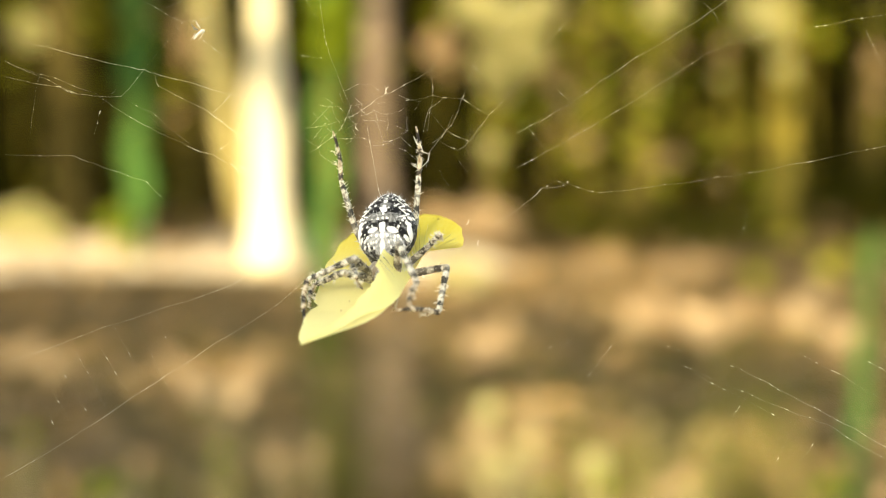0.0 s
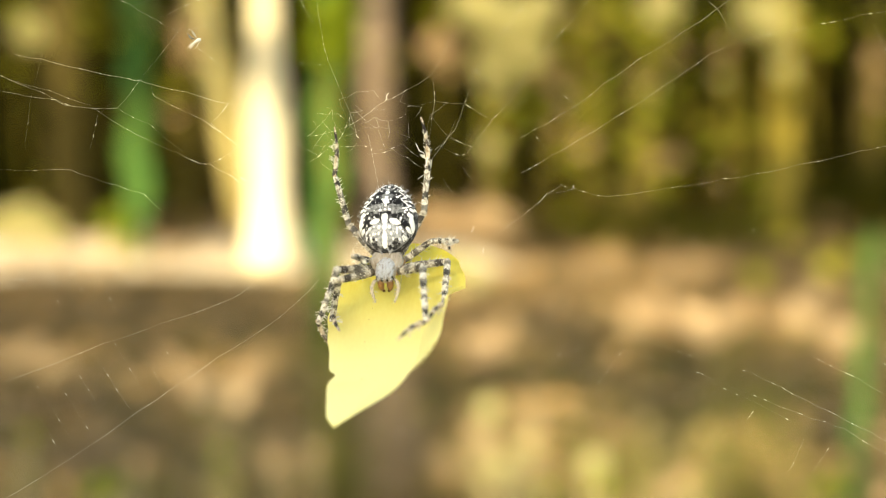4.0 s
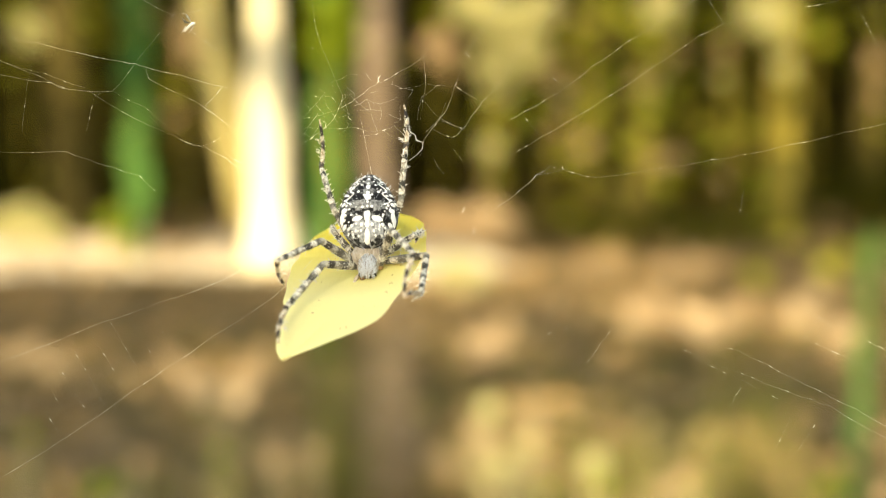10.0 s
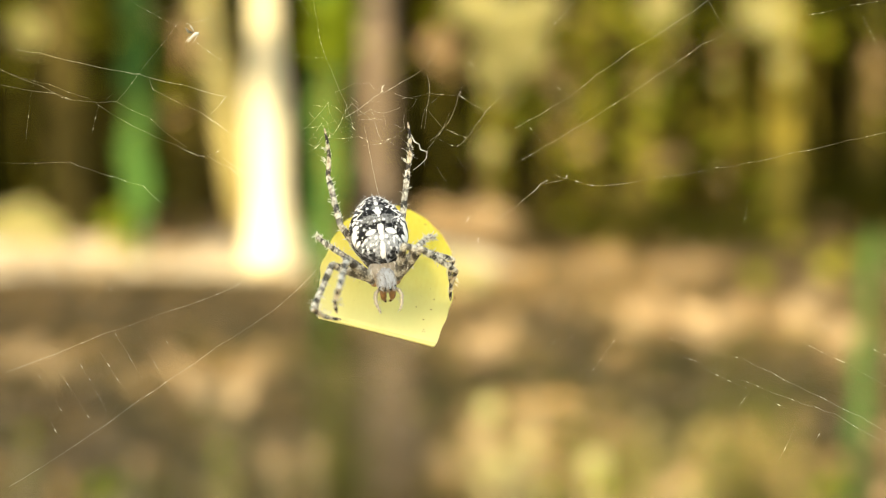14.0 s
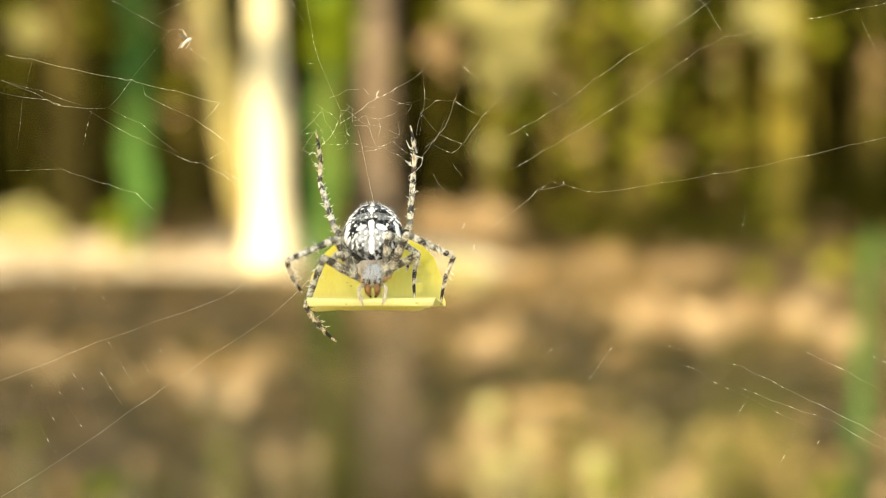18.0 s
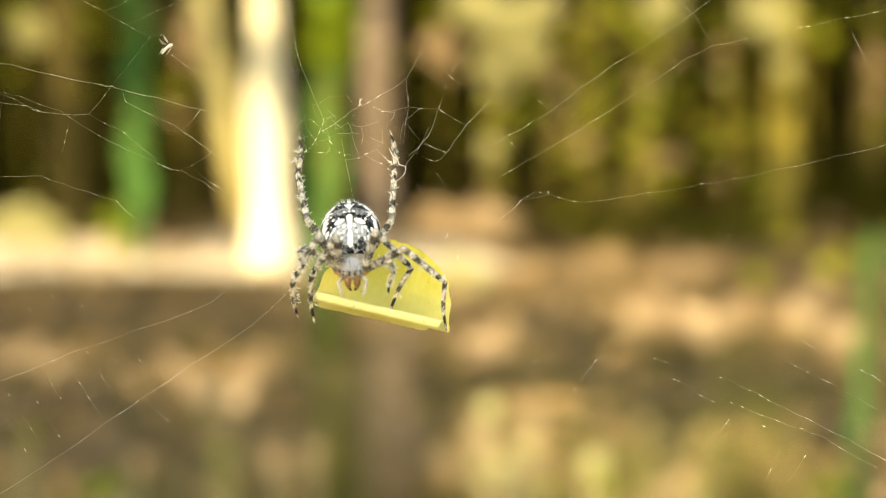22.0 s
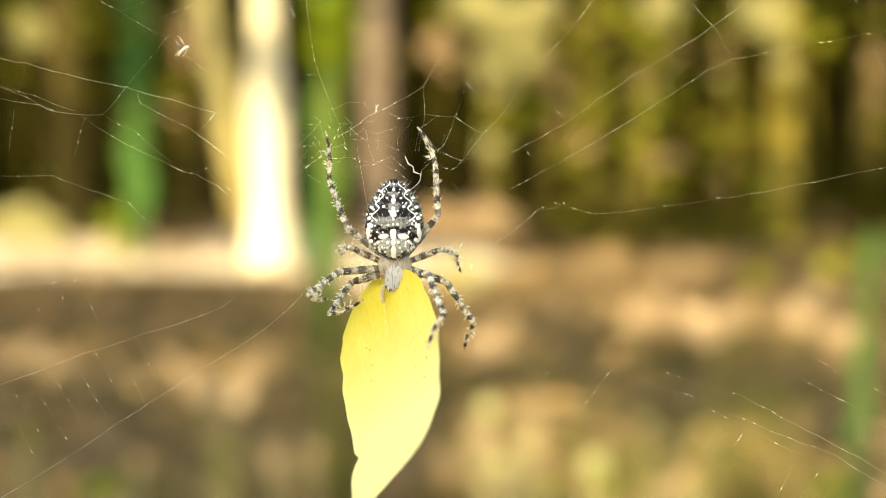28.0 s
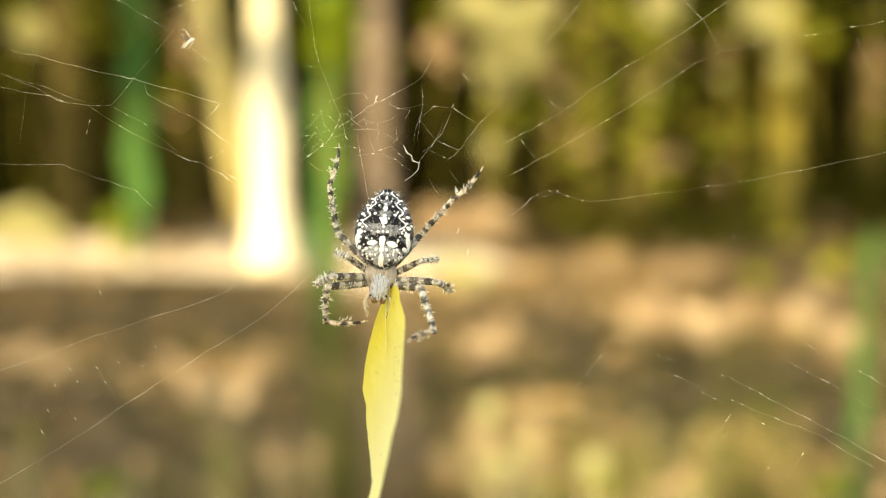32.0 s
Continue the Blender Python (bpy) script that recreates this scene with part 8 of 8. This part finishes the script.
    walk(legs['R3'][1], [
        (0, pose(0.004803, 0.00177, 0.000066, -33.4, -3.9, -101.0)), (1, pose(0.005153, 0.00142, -0.000362, -36.2, -7.0, -103.1)),
        (2, pose(0.005069, 0.001526, -0.000268, -59.9, -46.3, -107.0)), (3, pose(0.005124, 0.001327, -0.000032, -50.0, -39.7, -131.1)),
        (6, pose(0.004558, 0.00211, -0.000051, -165.2, -15.5, -16.4)), (7, pose(0.004219, 0.00132, 0.001489, -162.2, -22.3, -15.3)),
        (8, pose(0.005597, 0.000528, -0.000951, 21.8, -45.8, 95.6)), (9, pose(0.005122, 0.000348, 0.000907, -148.1, -34.2, 14.5)),
        (10, pose(0.005089, 0.00143, -0.00012, -151.1, -31.3, 10.0)), (11, pose(0.005089, 0.001341, 0.000054, -130.0, -50.8, 4.2)),
        (12, pose(0.004837, 0.001425, 0.000539, -125.1, -53.9, -7.6)), (13, pose(0.004104, 0.000492, 0.002031, -134.6, -46.7, -2.2)),
        (14, pose(0.004018, 0.000275, 0.002164, -127.7, -48.2, -11.8)), (17, pose(0.004606, -0.001161, 0.001723, -175.0, -36.3, 91.4)),
        (18, pose(0.005153, -0.000356, 0.00106, -168.7, -44.6, 92.8)), (19, pose(0.005451, 0.000291, 0.000206, 22.0, -47.5, 105.0)),
        (20, pose(0.004354, -0.002176, 0.001584, -133.7, -7.4, -22.8)), (21, pose(0.004526, -0.003318, 0.000016, -177.9, -34.7, 85.0)),
        (22, pose(0.004197, -0.003015, 0.001053, -149.5, 13.3, -38.3)), (23, pose(0.003904, -0.002913, 0.001459, -145.2, 15.5, -34.6)),
        (24, pose(0.003919, -0.002716, 0.001613, -138.5, 5.7, -26.4)), (25, pose(0.003751, -0.002877, 0.001617, -153.7, 16.6, -44.7)),
        (28, pose(0.005497, 0.000833, -0.000966, 175.0, -37.3, -4.6)), (29, pose(0.004859, 0.001572, 0.000285, 176.3, -57.6, 8.0)),
        (30, pose(0.005268, -0.000207, 0.000832, -176.4, -33.7, 4.9)), (31, pose(0.005258, -0.000032, 0.000808, -171.1, -39.6, 7.6)),
        (32, pose(0.004542, 0.000667, 0.001552, -170.2, -43.2, 8.7))])
    walk(legs['R3'][2], [
        (0, pose(0.006478, 0.001622, 0.002598, -168.2, -22.8, 92.2)), (1, pose(0.00697, 0.001305, 0.002073, 15.3, -42.3, 87.6)),
        (2, pose(0.007906, 0.001813, 0.000786, 42.5, -24.8, 40.6)), (3, pose(0.0077, 0.00074, 0.001471, 43.2, -53.7, 58.1)),
        (6, pose(0.00553, 0.002633, -0.002884, 33.0, -36.3, 53.2)), (7, pose(0.005523, 0.001925, -0.00119, 178.2, -25.8, -50.4)),
        (8, pose(0.006919, -0.001377, 0.001016, 102.2, -63.4, -76.9)), (9, pose(0.006125, 0.002264, -0.00123, -172.0, -14.9, 90.0)),
        (10, pose(0.006197, 0.003114, -0.002396, 37.9, -46.7, 22.5)), (11, pose(0.006426, 0.003775, -0.001182, -172.9, -22.0, 91.8)),
        (12, pose(0.006565, 0.003704, -0.000492, 175.4, -29.4, 84.7)), (13, pose(0.005738, 0.002597, 0.000568, -154.2, -4.6, -19.1)),
        (14, pose(0.005864, 0.002349, 0.000925, -146.8, -15.8, -9.5)), (17, pose(0.004298, 0.000625, -0.000718, 46.5, -13.5, 3.6)),
        (18, pose(0.004454, 0.001706, -0.001063, 83.0, -55.1, -7.8)), (19, pose(0.007088, -0.001422, 0.00211, -124.4, -17.9, 4.5)),
        (20, pose(0.005456, -0.000257, -0.0005, 179.9, -6.3, -73.0)), (21, pose(0.004563, -0.001585, -0.002482, 149.9, -35.8, -77.0)),
        (22, pose(0.004684, -0.00143, -0.001495, 156.7, -29.9, -77.3)), (23, pose(0.00434, -0.001106, -0.000947, 155.1, -29.1, -80.5)),
        (24, pose(0.004615, -0.000811, -0.000651, 158.5, -30.0, -80.0)), (25, pose(0.004146, -0.001373, -0.000995, 156.5, -29.7, -78.7)),
        (28, pose(0.007304, 0.000424, -0.003376, 156.3, -48.1, -44.5)), (29, pose(0.007421, 0.001736, -0.001342, 175.8, -23.4, -5.1)),
        (30, pose(0.006928, 0.000125, -0.001693, 165.8, -55.3, -143.4)), (31, pose(0.007096, 0.000685, -0.001505, 163.3, -33.1, -124.2)),
        (32, pose(0.006493, 0.001487, -0.000631, -159.4, -2.1, 102.9))])
    walk(leaf, [
        (0, pose(-0.00327, 0.15261, 1.18832, -23.2, 3.6, 164.9)), (1, pose(-0.00253, 0.15107, 1.18801, -28.8, 8.9, 161.0)),
        (2, pose(-0.00196, 0.15008, 1.18809, -31.0, 24.7, 156.9)), (3, pose(-0.00196, 0.14990, 1.18642, -33.0, 21.8, 155.1)),
        (3.5, pose(-0.0034, 0.1489, 1.18547, -30.5, 7.9, 168.3)), (5.5, pose(-0.00641, 0.14614, 1.18471, -39.7, 15.0, 171.6)),
        (6, pose(-0.00723, 0.14629, 1.1862, -50.5, 31.2, 147.5)), (6.5, pose(-0.00607, 0.14621, 1.18539, -40.8, 26.9, 162.7)),
        (7, pose(-0.00709, 0.14639, 1.18708, -40.6, 29.2, 153.9)), (7.5, pose(-0.00778, 0.14642, 1.18742, -35.2, 15.9, 166.4)),
        (8, pose(-0.00866, 0.14632, 1.1864, -43.5, 31.5, 150.0)), (8.5, pose(-0.00986, 0.15228, 1.18692, -37.0, 30.5, 159.5)),
        (9, pose(-0.01021, 0.15222, 1.18636, -33.1, 30.6, 160.9)), (9.5, pose(-0.00974, 0.15041, 1.18708, -26.3, 9.1, 165.3)),
        (10, pose(-0.00831, 0.15388, 1.18822, -22.2, 7.6, 168.1)), (10.5, pose(-0.00751, 0.15458, 1.18998, -45.0, -5.9, -170.6)),
        (11, pose(-0.00992, 0.15675, 1.18964, -42.5, -1.9, -166.2)), (12, pose(-0.00888, 0.15664, 1.18857, -41.8, 1.0, -165.9)),
        (12.5, pose(-0.00890, 0.15720, 1.18843, -41.4, 2.9, -167.7)), (13, pose(-0.00932, 0.15790, 1.18862, -43.4, 2.9, -167.7)),
        (13.5, pose(-0.00793, 0.15701, 1.18865, -44.5, -3.9, -172.4)), (14, pose(-0.00508, 0.15525, 1.18895, -47.1, -14.9, -176.4)),
        (14.5, pose(-0.00556, 0.15420, 1.18838, -46.7, -19.9, -179.0)), (16.5, pose(-0.00747, 0.15090, 1.18709, -43.8, -12.9, 178.6)),
        (17, pose(-0.00854, 0.15058, 1.18730, -43.0, -3.0, 179.7)), (18, pose(-0.00797, 0.15051, 1.18659, -43.0, -0.0, 180.0)),
        (19, pose(-0.00736, 0.15047, 1.18621, -42.9, 9.0, -179.1)), (20, pose(-0.00542, 0.15089, 1.18872, -42.0, 4.0, -179.6)),
        (20.5, pose(-0.00412, 0.15066, 1.18656, -42.0, -0.0, 180.0)), (21, pose(-0.00351, 0.15041, 1.18573, -42.9, -11.9, 178.7)),
        (22, pose(-0.00534, 0.15035, 1.18510, -42.8, -12.9, 178.6)), (23, pose(-0.00510, 0.15050, 1.18658, -42.9, -11.9, 178.7)),
        (24, pose(-0.00452, 0.15044, 1.18598, -42.8, -13.9, 178.5)), (25, pose(-0.00266, 0.15036, 1.18519, -42.8, -13.9, 178.5)),
        (25.5, pose(-0.00630, 0.15031, 1.18628, -44.0, 2.0, -179.8)), (27.5, pose(-0.00635, 0.14453, 1.18216, -53.0, 2.8, -177.7)),
        (28, pose(-0.00757, 0.14449, 1.18176, -61.3, 33.7, 144.9)), (28.5, pose(-0.00649, 0.14439, 1.18081, -56.4, 33.4, 141.4)),
        (29, pose(-0.00865, 0.14446, 1.18149, -57.9, 24.8, 151.8)), (29.5, pose(-0.00872, 0.14437, 1.18068, -55.7, 33.3, 140.0)),
        (30, pose(-0.00906, 0.14433, 1.18028, -60.7, 39.2, 136.2)), (30.5, pose(-0.00703, 0.14421, 1.17913, -96.9, 48.4, 88.8)),
        (31, pose(-0.00784, 0.1441, 1.17813, -92.0, 47.0, 100.2)), (31.5, pose(-0.00649, 0.14407, 1.17779, -94.4, 47.4, 94.1)),
        (32, pose(-0.00703, 0.14418, 1.1788, -69.6, 49.3, 119.5))])
    bends = [(0, 0, 0, 0, 122), (1, 0, 0, 0, 118), (2, 0, 0, 0, 118), (3, 0, 0, 0, 112), (3.5, 0, 0, 0, 60), (4, -2, 0, 0, 42),
             (4.5, -5, 0, 0, 24), (5, -8, 0, 0, 8), (5.5, -10, 0, 0, 0), (6, -10, 0, 0, 0), (6.5, -10, 0, 0, 0), (7, -10, 0, 0, 0),
             (7.5, -10, 0, 0, 0), (8, -10, 0, 0, 0), (8.5, -5, 0, 0, 0), (9, -5, 0, 0, 0), (9.5, 5, 0, 0, 0), (10, 15, 0, 0, 0),
             (10.25, 85, 0, -8, 0), (10.5, 160, 0, -16, 0), (11, 178, 0, -17, 0), (12, 178, 0, -20, 0), (12.5, 178, 0, -15, 0), (13, 178, 0, -7, 0),
             (13.5, 178, 0, -2, 0), (14, 180, 0, 14, 0), (14.5, 182, 0, 22, 0), (16.5, 184, 0, 48, 0), (17, 186, 0, 61, 0), (18, 186, 0, 61, 0),
             (19, 186, 0, 61, 0), (20, 186, 0, 56, 0), (20.5, 186, 0, 60, 0), (21, 186, 0, 62, 0), (22, 186, 0, 64, 0), (23, 186, 0, 64, 0),
             (24, 186, 0, 64, 0), (25, 186, 0, 64, 0), (25.5, 186, 0, 61, 0), (26, 130, 0, 30, 0), (26.5, 80, 0, 18, 0), (27, 30, 0, 6, 0),
             (27.5, -15, 0, 0, 0), (28, -12, 0, 0, 0), (28.5, -10, 0, 0, 0), (29, -12, 0, 0, 0), (29.5, -10, 0, 0, 0), (30, -10, 0, 0, 0),
             (30.5, 0, -6, 0, 0), (31, 0, -16, 0, 0), (31.5, 0, -12, 0, 0), (32, -5, 4, 0, 0)]
    for i, (strip, margin) in enumerate(strips):
        walk(strip, [(t, bent(i, b, w, v)) for t, b, w, v, h in bends])
        walk(margin, [(t, bent(i, b, w, v) @ curled(i, h)) for t, b, w, v, h in bends])


motions()
